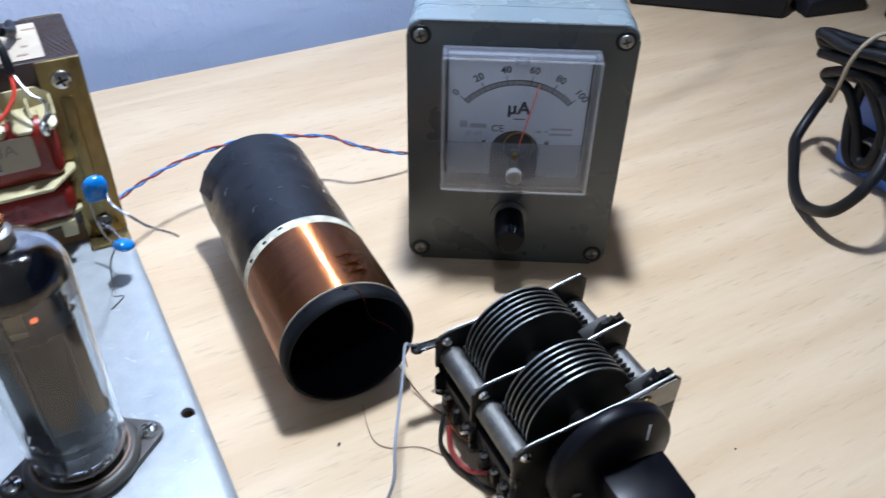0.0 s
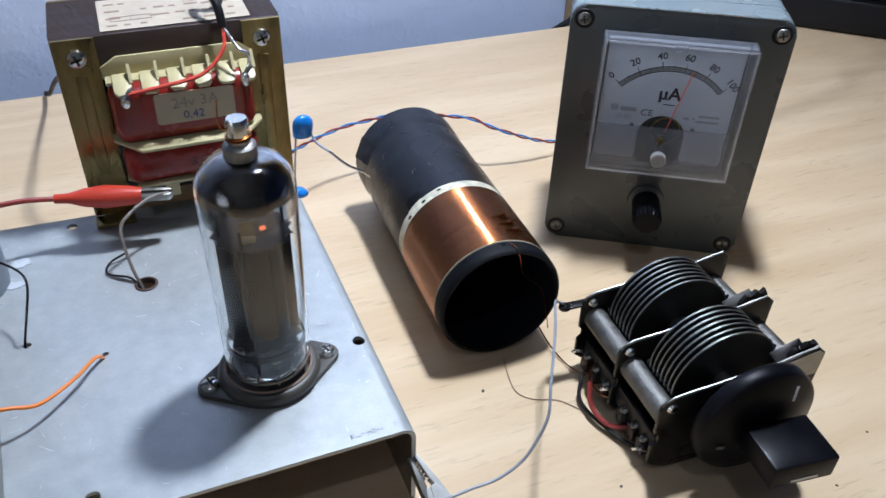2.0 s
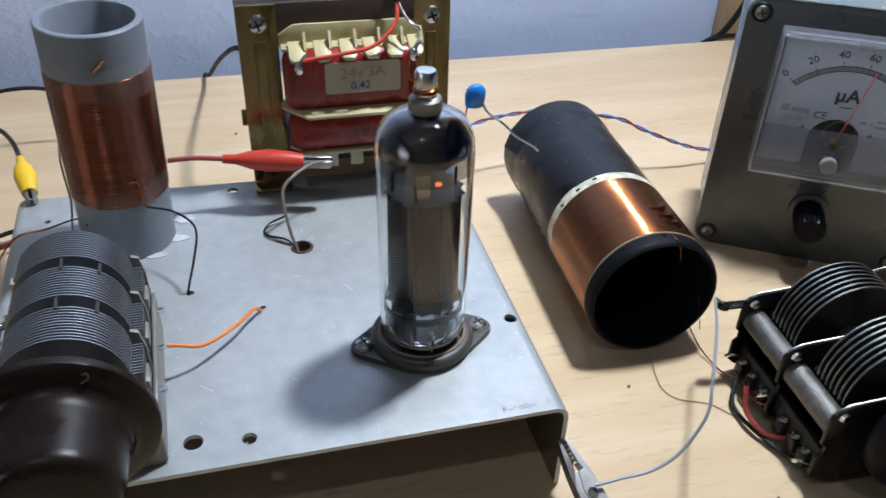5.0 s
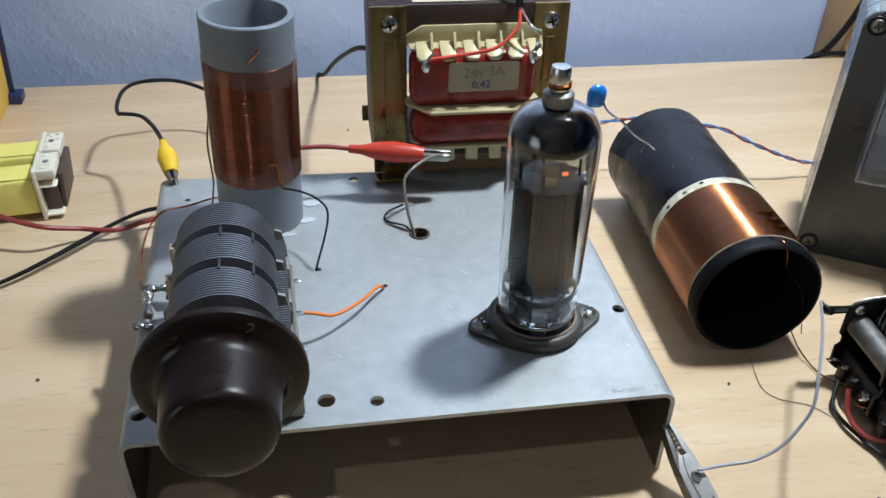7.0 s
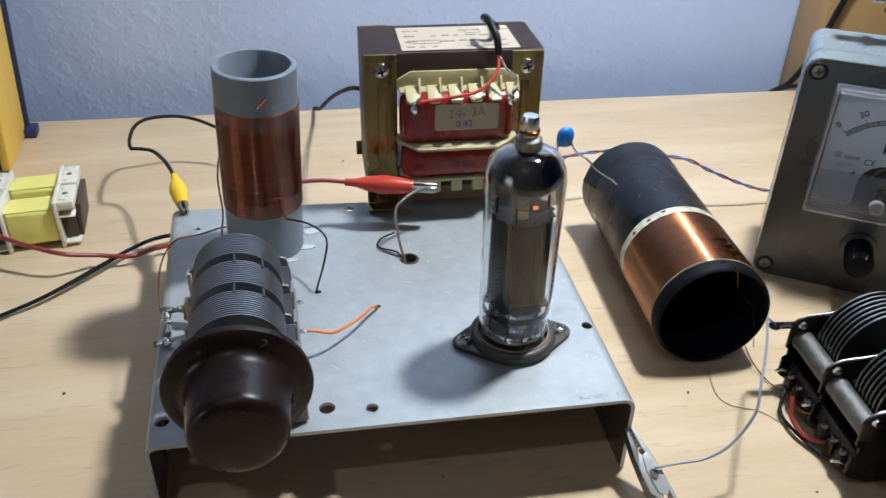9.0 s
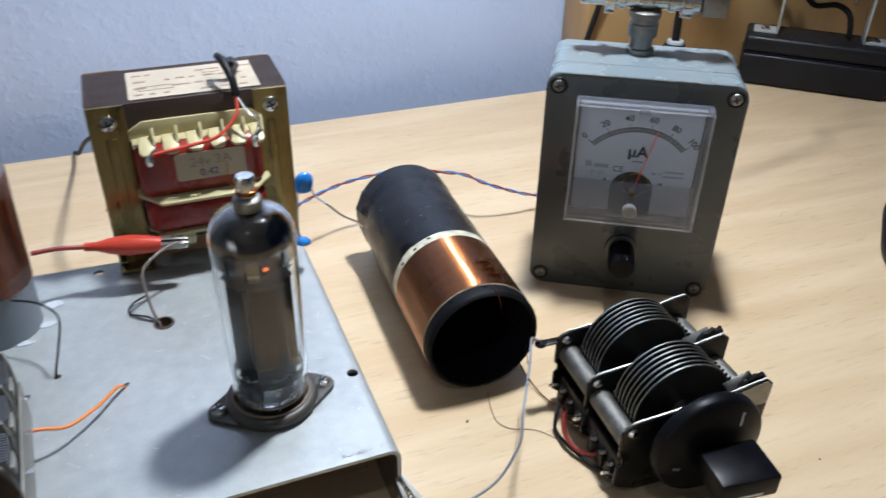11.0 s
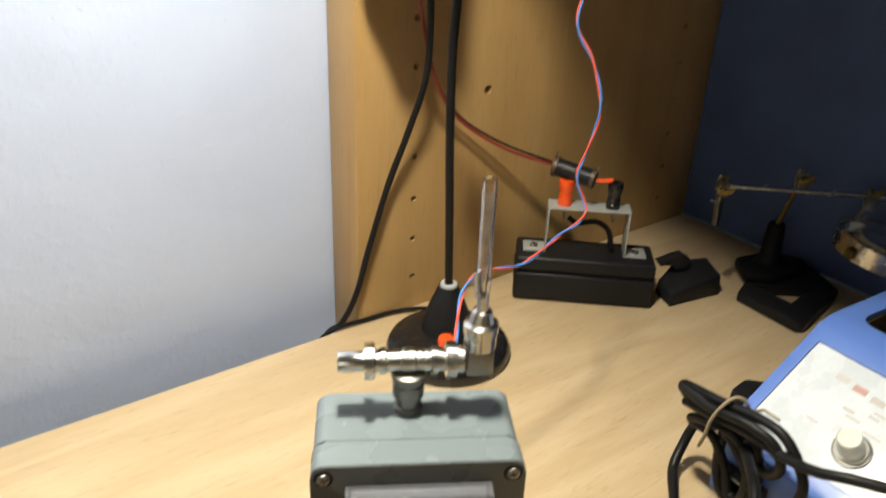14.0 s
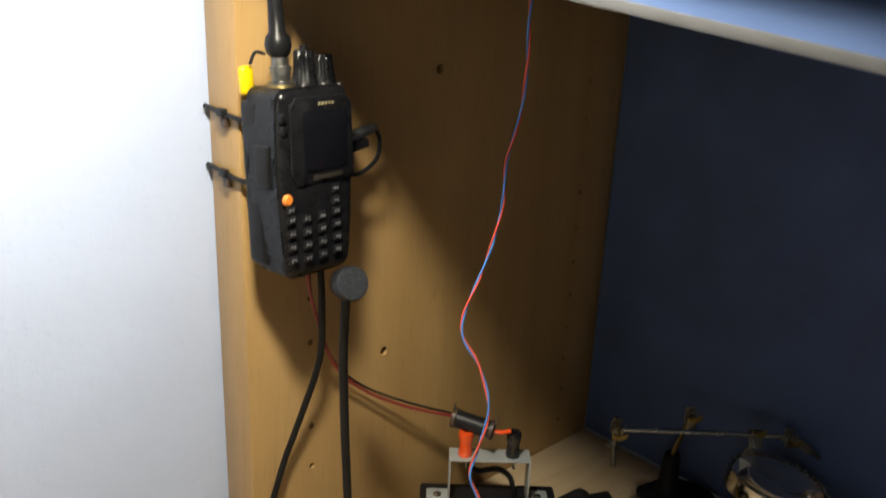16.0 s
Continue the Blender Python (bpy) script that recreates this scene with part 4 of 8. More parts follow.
# ---- transformer behind the chassis ----
def transformer():
    base = thing("mains_transformer", (-0.0170, 0.2830, 0.0), "mains transformer with gilt brackets and red taped winding, behind the chassis", "transformer")
    zb, zt, w, d = 0.0412, 0.1062, 0.0790, 0.0385
    limb = 0.0125
    low = limb * 0.7
    mid_z, tall = (zt - limb + zb + low) / 2, zt - zb - limb - low
    for size, at in (((w, d, limb), (0, d / 2, zt - limb / 2)), ((w, d, low), (0, d / 2, zb + low / 2)),
                     ((limb, d, tall), (-w / 2 + limb / 2, d / 2, mid_z)), ((limb, d, tall), (w / 2 - limb / 2, d / 2, mid_z)), ((0.024, d, tall), (0, d / 2, mid_z))):
        part("core_limb", add_box(shape(), size, at, 0.0003), CORE, base, "brown lacquered laminated core")
    # edges of single laminations, proud by a hair
    bm = shape()
    for k in range(34):
        y = 0.0012 + (d - 0.0024) * k / 33
        add_box(bm, (w + 0.0003 * (k % 3), 0.0005, 0.0003), (0, y, zt + 0.00005))
    tagged(part("lamination_edges", bm, CORE, base, "", False), kind="stuff")
    part("block", add_box(shape(), (0.074, 0.030, zb - 0.0006), (0.003, 0.022, zb / 2), 0.0006), DESK_WOOD, base, "plain pale wooden block under the core")
    for s in (-1, 1):
        x = s * (w / 2 - 0.0072)
        strip = part("bracket", add_box(shape(), (0.0142, 0.0014, zt - 0.0352), (x, -0.0008, (zt + 0.0352) / 2), 0.0004), BRASS, base, "tarnished gilt metal bracket")
        part("bracket_foot", add_box(shape(), (0.0142, 0.0080, 0.0014), (x, -0.0045, 0.0343), 0.0004), BRASS, strip)
        part("pressed_rib", add_box(shape(), (0.0042, 0.0012, 0.0400), (x + s * -0.0004, -0.0017, 0.0730), 0.00055), BRASS, strip)
        part("screw", add_screw(shape(), 0.0034, (x - s * 0.0003, -0.0018, zt - 0.0067), (0, -1, 0), 0.0021), STEEL, strip, "bright cross-head screw")
        part("screw", add_screw(shape(), 0.0030, (x, -0.0018, 0.0405), (0, -1, 0), 0.0018), DULL_STEEL, strip)
        part("rear_bracket", add_box(shape(), (0.0142, 0.0014, zt - zb), (x, d + 0.0008, (zt + zb) / 2), 0.0004), BRASS, base)
    part("rear_foot", add_box(shape(), (0.0040, 0.0012, 0.0075), (-w / 2 - 0.0006, d + 0.0010, zb + 0.0030), 0.0004), BRASS, base)
    # bobbin with two winding sections
    def flange(z, h, width, depth):
        out = [(-width / 2, -depth * 0.35), (-width / 2 + 0.009, -depth), (width / 2 - 0.009, -depth), (width / 2, -depth * 0.35), (width / 2, 0.001), (-width / 2, 0.001)]
        return part("bobbin_flange", add_plate(shape(), [(x + 0.001, y) for x, y in out], z, h, 0.0003), CREAM, base, "cream nylon bobbin flange")
    flange(0.0676, 0.0013, 0.0545, 0.0172)
    flange(0.0500, 0.0014, 0.0510, 0.0120)
    # terminal shelf: a back wall, a thin floor and rounded tongues that droop over the winding
    part("shelf_wall", add_prism(shape(), [(-0.0252, 0.0905), (0.0272, 0.0905), (0.0272, 0.0958), (0.0235, 0.0985), (-0.0195, 0.0985), (-0.0252, 0.0950)], 0.0012, Matrix.Translation((0, -0.0016, 0)), 0.0003), CREAM, base, "cream nylon back wall of the terminals")
    part("shelf_floor", add_box(shape(), (0.0510, 0.0064, 0.0012), (0.0010, -0.0042, 0.0911), 0.0003), CREAM, base)
    droop = Matrix.Rotation(radians(24), 4, "X")
    for x, wide in ((-0.0192, 0.0062), (-0.0100, 0.0060), (-0.0007, 0.0060), (0.0081, 0.0060), (0.0164, 0.0064), (0.0243, 0.0050)):
        out = [(-wide / 2, 0.0), (wide / 2, 0.0), (wide / 2, -0.0085), (wide / 2 - 0.0012, -0.0102), (-wide / 2 + 0.0012, -0.0102), (-wide / 2, -0.0085)]
        tongue = part("terminal_tongue", add_plate(shape(), out, 0.0, 0.0015, 0.0004), CREAM, base, "rounded cream terminal tongue")
        tongue.matrix_basis = Matrix.Translation((x, -0.0040, 0.0922)) @ droop
        part("tongue_rib", add_prism(shape(), [(0.0, 0.0012), (0.0, 0.0052), (0.0060, 0.0020), (0.0060, 0.0012)], 0.0010, Matrix.Translation((wide / 2 - 0.0005, 0.0005, 0.0)) @ Matrix.Rotation(radians(-90), 4, "Z")), CREAM, tongue)
    for z0, z1, wid in ((0.0678, 0.0912, 0.0505), (0.0510, 0.0668, 0.0495)):
        part("winding", add_box(shape(), (wid, 0.0128, z1 - z0), (0.0005, -0.0056, (z0 + z1) / 2), 0.0052, steps=5), RED_TAPE, base, "winding under red insulation tape")
    for k in range(5):
        part("lower_slot", add_box(shape(), (0.0050, 0.0030, 0.0065), (-0.0190 + 0.0098 * k, -0.0102, 0.0478), 0.0005), CREAM, base)
    card = part("paper_label", add_prism(shape(), round_rect(0.0280, 0.0120, 0.0012, at=(0.0040, 0.0812)), 0.0002, Matrix.Translation((0, -0.0123, 0))), PAPER, base, "handwritten paper label")
    face = Matrix.Rotation(radians(90), 4, "X")
    words("handwriting", "24v 3A", 0.0058, Matrix.Translation((0.0040, -0.0125, 0.0830)) @ face @ Matrix.Rotation(radians(2), 4, "Z"), INK, card)
    words("handwriting", "0,42", 0.0044, Matrix.Translation((0.0030, -0.0125, 0.0780)) @ face, INK_BLUE, card)
    smudge = material("dark_red_smudge", (0.10, 0.012, 0.010), 0.4)
    for k in range(3):
        for z in (0.0571, 0.0583, 0.0595):
            part("faint_mark", add_box(shape(), (0.0024 - 0.0006 * ((k + round(z * 1e4)) % 2), 0.00012, 0.0006), (0.0005 + 0.0036 * k, -0.0121, z), 0), smudge, base)
    # soldered ends
    for x, z in ((-0.0192, 0.0868), (0.0226, 0.0893)):
        blob = shape()
        bmesh.ops.create_icosphere(blob, subdivisions=2, radius=0.0021, matrix=Matrix.Translation((x, -0.0140, z)) @ Matrix.Diagonal((0.85, 0.8, 1.35, 1)))
        part("solder_blob", blob, TIN, base, "shiny solder blob")
        part("solder_tag", add_wire(shape(), [(x, -0.0130, z - 0.001), (x + 0.001, -0.0142, z + 0.003), (x + 0.003, -0.0130, z + 0.0045)], 0.0006, 6, 6), DULL_STEEL, base)
    # printed sheet glued to the top
    sheet = part("top_label", add_box(shape(), (0.0520, 0.0310, 0.0002), (0.0035, 0.0175, zt + 0.00035)), PAPER_WHITE, base, "stained printed label on top")
    rng = random.Random(4)
    for row in range(4):
        x = -0.0200
        while x < 0.0260:
            width = rng.choice((0.0022, 0.0035, 0.0050, 0.0068))
            if rng.random() < 0.78:
                part("print_bar", add_box(shape(), (width, 0.0014, 0.0001), (x + width / 2, 0.0060 + 0.0072 * row + rng.uniform(-0.0004, 0.0004), zt + 0.0005)), INK_BROWN, sheet)
            x += width + rng.uniform(0.0012, 0.0035)
    for x, y in ((0.0120, 0.0255), (-0.0150, 0.0120), (-0.0080, 0.0122)):
        for sx, sy, ox, oy in ((0.0070, 0.0003, 0, 0.002), (0.0070, 0.0003, 0, -0.002), (0.0003, 0.0040, 0.0035, 0), (0.0003, 0.0040, -0.0035, 0)):
            part("print_frame", add_box(shape(), (sx, sy, 0.0001), (x + ox, y + oy, zt + 0.00055)), INK_BROWN, sheet)
    return base


transformer()


def lead(name, points, r, mat, label, category="wire", per=8, group=""):
    return alone(name, add_wire(shape(), points, r, per, 8), mat, label, category, group=group)


# lead that comes over the transformer's top and splits in two
cable = thing("secondary_lead", (0, 0, 0), "black lead splitting into red and bare wires above the transformer", "wire")
part("sleeve", add_wire(shape(), [(0.0020, 0.2930, 0.1140), (-0.0022, 0.2960, 0.1165), (-0.0020, 0.2890, 0.1180), (0.0005, 0.2815, 0.1130), (0.0012, 0.2775, 0.1060)], 0.0016, 8, 10), RUBBER, cable)
part("sleeve_tail", add_wire(shape(), [(0.0020, 0.2930, 0.1140), (0.0050, 0.3020, 0.1100), (0.0050, 0.3150, 0.1079)], 0.0016, 8, 10), RUBBER, cable)
part("red_core", add_wire(shape(), [(0.0012, 0.2775, 0.1062), (-0.0005, 0.2725, 0.1000), (-0.0090, 0.2690, 0.0935), (-0.0220, 0.2690, 0.0910), (-0.0350, 0.2690, 0.0895)], 0.0007, 8, 8), RED_PVC, cable, "red insulated wire")
part("bare_core", add_wire(shape(), [(0.0013, 0.2775, 0.1062), (0.0045, 0.2720, 0.1005), (0.0075, 0.2700, 0.0985), (0.0075, 0.2700, 0.0945), (0.0050, 0.2690, 0.0905)], 0.0006, 8, 8), TIN, cable, "bare tinned wire")
lead("black_cable", [(-0.0480, 0.3240, 0.0720), (-0.0578, 0.3450, 0.0670), (-0.0640, 0.3830, 0.0500), (-0.0700, 0.4200, 0.0310), (-0.0765, 0.4540, 0.0105), (-0.0800, 0.4745, 0.0024), (-0.0806, 0.4815, -0.0060), (-0.0810, 0.4840, -0.0300)], 0.0012, RIM_BLACK, "thin black cable running behind the desk's edge", "cable")


def ceramic_disc(name_label, at, tilt, legs):
    base = thing("ceramic_capacitor", at, name_label, "capacitor", 0, "blue disc capacitors")
    bm = shape()
    add_lathe(bm, [(0, -0.0036), (0.0026, -0.0035), (0.0031, -0.0030), (0.0033, -0.0010), (0.0034, 0.0006), (0.0031, 0.0020), (0.0023, 0.0031), (0.0012, 0.0037), (0, 0.0038)], steps=28)
    for v in bm.verts:
        v.co.y *= 0.62
    ob = part("body", bm, BLUE_CAP, base)
    ob.matrix_basis = tilt
    for k, pts in enumerate(legs):
        part("leg", add_wire(shape(), pts, 0.0003 + 0.0001 * k, 6, 6), TIN if k else DULL_STEEL, base, "tinned wire leg")
    return base


ceramic_disc("bright blue disc capacitor held up on wire legs beside the tube", (0.0134, 0.2139, 0.0967), pose(0, 0, 0, 0, 4, 10),
             [[(-0.0022, 0, -0.0018), (-0.0024, 0.002, -0.0080), (-0.001, 0.014, -0.0250), (0.002, 0.030, -0.0410), (0.0032, 0.0380, -0.0480)], [(0.0022, 0, -0.0018), (0.0028, -0.005, -0.0035), (0.0060, -0.010, -0.0050), (0.0100, -0.0125, -0.0085), (0.0150, -0.0137, -0.0116), (0.0170, -0.0140, -0.0135)]])
ceramic_disc("bright blue disc capacitor bent over the chassis edge", (0.0169, 0.2533, 0.0470), pose(0.0010, 0, 0.0006, 62, 10, -40),
             [[(-0.002, 0.001, -0.001), (-0.0045, 0.000, -0.005), (-0.0060, -0.004, -0.0110), (-0.0070, -0.008, -0.0134), (-0.0040, -0.0100, -0.0135), (-0.0090, -0.0150, -0.0135)], [(0.001, 0.003, 0.001), (-0.001, 0.010, 0.002), (-0.004, 0.015, 0.003)]])


# ---- lying coil ----
def lying_coil():
    near, far = Vector((0.0766, 0.1916, 0.0241)), Vector((0.0806, 0.3042, 0.0241))
    length = (far - near).length
    turn = (far - near).to_track_quat("Z", "Y").to_matrix().to_4x4()
    base = thing("lying_coil", Matrix.Translation(near) @ turn, "black taped tube with copper winding, lying on the desk", "coil")
    r = 0.0237
    # near-black lining and disc stand in for the shade inside the tube
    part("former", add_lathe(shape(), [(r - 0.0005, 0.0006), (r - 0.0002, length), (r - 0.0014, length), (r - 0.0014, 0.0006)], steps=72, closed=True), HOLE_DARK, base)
    part("end_wrap", add_lathe(shape(), [(r - 0.0017, 0.0016), (r - 0.0016, 0.0002), (r - 0.0014, -0.0006), (r - 0.0008, -0.0008), (r - 0.0001, -0.0002), (r + 0.0003, 0.0010), (r + 0.0003, 0.0052), (r - 0.0002, 0.0056)], steps=72), RIM_BLACK, base, "black taped rim")
    part("inner_shade_disc", add_lathe(shape(), [(0, 0.040), (r - 0.0012, 0.040)], steps=48), HOLE_DARK, base)
    part("near_band", add_lathe(shape(), [(r - 0.0003, 0.0055), (r + 0.0004, 0.0057), (r + 0.0004, 0.0060), (r - 0.0003, 0.0062)], steps=72), PAPER, base, "cream paper band")
    part("winding", add_lathe(shape(), [(r - 0.0002, 0.0060)] + ridged(r + 0.00045, 0.0062, 0.0436, 0.00044, 0.00007) + [(r - 0.0002, 0.0438)], steps=96), COPPER_COIL, base, "close-wound copper wire")
    part("white_band", add_lathe(shape(), [(r - 0.0002, 0.0434), (r + 0.0003, 0.0436), (r + 0.0003, 0.0484), (r - 0.0002, 0.0486)], steps=72), BAND_CREAM, base, "cream band with small drilled holes")
    bm = shape()
    steps = 96
    prev = None
    for j in range(30):
        z = 0.0480 + (length - 0.0476) * j / 29
        ring = []
        for i in range(steps):
            a = 2 * math.pi * i / steps
            bulge = 0.00035 + 0.00022 * noise.noise(Vector((3 * math.cos(a), 3 * math.sin(a), z * 90))) + (0.0004 if z > 0.100 else 0)
            ring.append(bm.verts.new(((r + bulge) * math.cos(a), (r + bulge) * math.sin(a), z)))
        if prev:
            for i in range(steps):
                bm.faces.new((prev[i], prev[(i + 1) % steps], ring[(i + 1) % steps], ring[i]))
        prev = ring
    edge = [bm.verts.new((v.co.x * 0.9, v.co.y * 0.9, v.co.z + 0.0004)) for v in prev]
    for i in range(steps):
        bm.faces.new((prev[i], prev[(i + 1) % steps], edge[(i + 1) % steps], edge[i]))
    part("tape_wrap", bm, BLACK_TAPE, base, "creased black tape wrap")
    # which way is up and left in the coil's own axes
    up = turn.to_3x3().inverted() @ Vector((0, 0, 1))
    left = turn.to_3x3().inverted() @ Vector((-1, 0, 0))
    def on(angle, z, rad):
        a = radians(angle)
        v = (up * math.cos(a) + left * math.sin(a)).normalized() * rad
        return Vector((v.x, v.y, z))
    flap = [on(52, length - 0.013, r + 0.0008), on(74, length - 0.014, r + 0.0009), on(80, length - 0.002, r + 0.0022), on(58, length + 0.0002, r + 0.0014)]
    bm = shape()
    top = [bm.verts.new(p) for p in flap]
    low = [bm.verts.new(p * 0.985) for p in flap]
    bm.faces.new(top)
    bm.faces.new(low[::-1])
    for i in range(4):
        bm.faces.new((top[i], low[i], low[(i + 1) % 4], top[(i + 1) % 4]))
    part("tape_flap", bm, BLACK_TAPE, base, "lifted end of the tape")
    marks = random.Random(5)
    for k in range(9):
        ang, z, span = marks.uniform(-45, 50), marks.uniform(0.058, 0.105), marks.uniform(1, 7)
        part("scuff", add_wire(shape(), [on(ang, z, r + 0.0006), on(ang + span / 2, z + 0.0006, r + 0.00065), on(ang + span, z + marks.uniform(-0.002, 0.002), r + 0.0006)], 0.00012, 3, 4), DULL_STEEL, base, "pale scuff on the tape")
    # holes are flush near-black discs, their inner shade put into the colour
    for ang, z in ((38, 0.0458), (58, 0.0455), (20, 0.0468), (34, 0.0042), (-2, 0.0041)):
        v = on(ang, z, r + 0.0003)
        part("small_hole", add_rod(shape(), 0.0009, v * 0.99, on(ang, z, r + 0.00045), 10), HOLE_DARK, base)
    for ang, z in ((-18, 0.0215), (-20, 0.0165), (-22, 0.0120)):
        ob = part("tap", add_wire(shape(), [on(ang + 1, z + 0.0002, r + 0.0004), on(ang, z, r + 0.0016), on(ang - 2, z - 0.0002, r + 0.0020), on(ang - 3, z, r + 0.0006)], 0.00042, 4, 6), COPPER_DARK, base, "dark twisted tap")
        part("tap_wire", add_wire(shape(), [on(ang + 9, z - 0.0002, r + 0.0005), on(ang + 4, z, r + 0.0008), on(ang, z, r + 0.0009), on(ang - 5, z - 0.0006, r + 0.0007)], 0.00026, 4, 5), COPPER_DARK, ob)
    part("thin_wire", add_wire(shape(), [on(-8, 0.0045, r + 0.0004), on(-10, 0.0010, r + 0.0006), on(-14, -0.0014, r - 0.002), on(-30, -0.0014, r - 0.009), on(-75, -0.0012, r - 0.008), on(-118, -0.0012, r - 0.002), on(-128, -0.003, r + 0.001)], 0.0002, 8, 6), COPPER_DARK, base, "fine wire hanging across the open end")
    return base


lying_coil()
lead("fine_wire", [(0.0935, 0.1905, 0.0080), (0.0960, 0.1850, 0.0025), (0.0980, 0.1740, 0.0012), (0.0995, 0.1620, 0.0060)], 0.00028, COPPER_DARK, "fine dark copper wire from the coil to the capacitor")
# thin brown line on the desk stands in for a fine wire's shadow
lead("fine_wire_shadow", [(0.0771, 0.1862, 0.0004), (0.0749, 0.1776, 0.0004), (0.0741, 0.1696, 0.0004), (0.0777, 0.1643, 0.0004), (0.0866, 0.1601, 0.0004), (0.0922, 0.1531, 0.0004)], 0.00016, INK_BROWN, "thin brown line drawn in place of a wire's shadow")

# blue and red pair from the transformer to the meter box
pair = thing("twisted_pair", (0, 0, 0), "twisted red and blue wires running to the meter box", "wire")
line_a, line_b = twisted([(0.0190, 0.3050, 0.0300), (0.0265, 0.3105, 0.0315), (0.0400, 0.3217, 0.0300), (0.0560, 0.3292, 0.0300), (0.0728, 0.3325, 0.0300), (0.0920, 0.3345, 0.0290), (0.1098, 0.3300, 0.0270), (0.1236, 0.3260, 0.0250), (0.1330, 0.3180, 0.0220), (0.1520, 0.3157, 0.0140), (0.1665, 0.3165, 0.0090), (0.1800, 0.3150, 0.0080)], 0.0190, 0.00056)
part("red_wire", add_wire(shape(), line_a, 0.00048, 1, 6, False), RED_DARK, pair)
part("blue_wire", add_wire(shape(), line_b, 0.00048, 1, 6, False), BLUE_PVC, pair)


# ---- meter box ----
def meter_box():
    u = Vector((0.856, -0.517, 0)).normalized()
    turn = math.degrees(math.atan2(u.y, u.x))
    base = thing("meter_box", (0.16630, 0.23260, 0.0), "grey plastic instrument box with moving-coil meter and black knob", "instrument", turn)
    w, h, d = 0.0846, 0.1090, 0.0470
    lid_d = 0.0165
    lie = Matrix()
    part("body", add_prism(shape(), round_rect(w - 0.0012, h, 0.0055, 6, (0, h / 2)), d - lid_d, Matrix.Translation((0, lid_d - 0.0010, 0)), 0.0009), BOX_GREY, base)
    lid = part("lid", add_prism(shape(), round_rect(w, h, 0.0058, 6, (0, h / 2)), lid_d - 0.0013, lie, 0.0014), LID_SHADE_GREY, base, "grey front lid")
    # rim takes the box's grey; the front's darker grey stands in for shade
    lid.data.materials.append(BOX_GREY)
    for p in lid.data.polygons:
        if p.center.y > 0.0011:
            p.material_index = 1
    for x in (-0.0371, 0.0371):
        for z in (0.0058, 0.1034):
            # wells are raised black rings, the recess's shade put into their colour
            ring = part("screw_well_shade", add_lathe(shape(), [(0.0041, -0.0002), (0.0036, 0.0004), (0.0028, 0.0003), (0, 0.00025)], (x, 0, z), Matrix.Rotation(radians(90), 4, "X"), 22), BLACK, lid)
            part("screw", add_screw(shape(), 0.0027, (x, -0.0003, z), (0, -1, 0), 0.0012), DULL_STEEL, lid, "nickel cross-head screw")
    # the meter
    mz = 0.0715
    mw, mh, md = 0.0575, 0.0570, 0.0105
    meter = part("meter_case", add_box(shape(), (mw - 0.004, 0.0030, mh - 0.004), (0, -0.0016, mz), 0.0008), material("grey_meter_case", (0.26, 0.27, 0.30), 0.4), base)
    dial = part("dial", add_box(shape(), (mw - 0.0046, 0.0006, mh - 0.0060), (0, -0.0035, mz)), DIAL, meter, "silver-white dial")
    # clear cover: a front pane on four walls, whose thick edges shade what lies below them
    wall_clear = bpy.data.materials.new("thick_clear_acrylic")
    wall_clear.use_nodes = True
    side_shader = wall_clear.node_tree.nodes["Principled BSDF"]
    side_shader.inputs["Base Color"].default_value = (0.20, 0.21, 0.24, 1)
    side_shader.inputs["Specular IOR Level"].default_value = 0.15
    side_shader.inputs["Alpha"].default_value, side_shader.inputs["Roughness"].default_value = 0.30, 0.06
    cover = part("clear_cover", add_prism(shape(), round_rect(mw - 0.0004, mh - 0.0004, 0.0020, 4, (0, mz)), 0.0012, Matrix.Translation((0, -md, 0)), 0.0004), ACRYLIC, meter, "clear acrylic meter cover")
    cover.visible_shadow = False
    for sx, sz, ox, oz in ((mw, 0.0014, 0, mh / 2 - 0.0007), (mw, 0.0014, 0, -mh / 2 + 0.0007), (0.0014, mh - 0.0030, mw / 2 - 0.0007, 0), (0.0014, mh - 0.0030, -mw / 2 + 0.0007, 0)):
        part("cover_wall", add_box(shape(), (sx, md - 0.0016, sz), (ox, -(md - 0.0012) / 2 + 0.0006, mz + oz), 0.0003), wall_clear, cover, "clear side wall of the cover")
    part("cover_nub", add_box(shape(), (0.0050, 0.0034, 0.0024), (0, -md + 0.0010, mz + mh / 2 - 0.0012), 0.0006), wall_clear, cover)
    # dial markings: arc centred low on the dial
    yd = -0.00395
    cz, r0, r1 = mz - 0.0105, 0.0258, 0.0278
    lo, hi = 137.0, 43.0
    bm = shape()
    steps = 40
    for r, t in ((r0, 0.00032), (r1, 0.00032)):
        for k in range(steps):
            a, b = radians(lo + (hi - lo) * k / steps), radians(lo + (hi - lo) * (k + 1) / steps)
            quad = [(r * math.cos(a), r * math.sin(a)), (r * math.cos(b), r * math.sin(b)), ((r + t) * math.cos(b), (r + t) * math.sin(b)), ((r + t) * math.cos(a), (r + t) * math.sin(a))]
            bm.faces.new([bm.verts.new((x, yd, cz + z)) for x, z in quad])
    part("scale_arc", bm, PRINT, dial, "", False)
    bm = shape()
    for k in range(steps):
        a, b = radians(lo + (hi - lo) * k / steps), radians(lo + (hi - lo) * (k + 1) / steps)
        quad = [(r0 * math.cos(a), r0 * math.sin(a)), (r0 * math.cos(b), r0 * math.sin(b)), (r1 * math.cos(b), r1 * math.sin(b)), (r1 * math.cos(a), r1 * math.sin(a))]
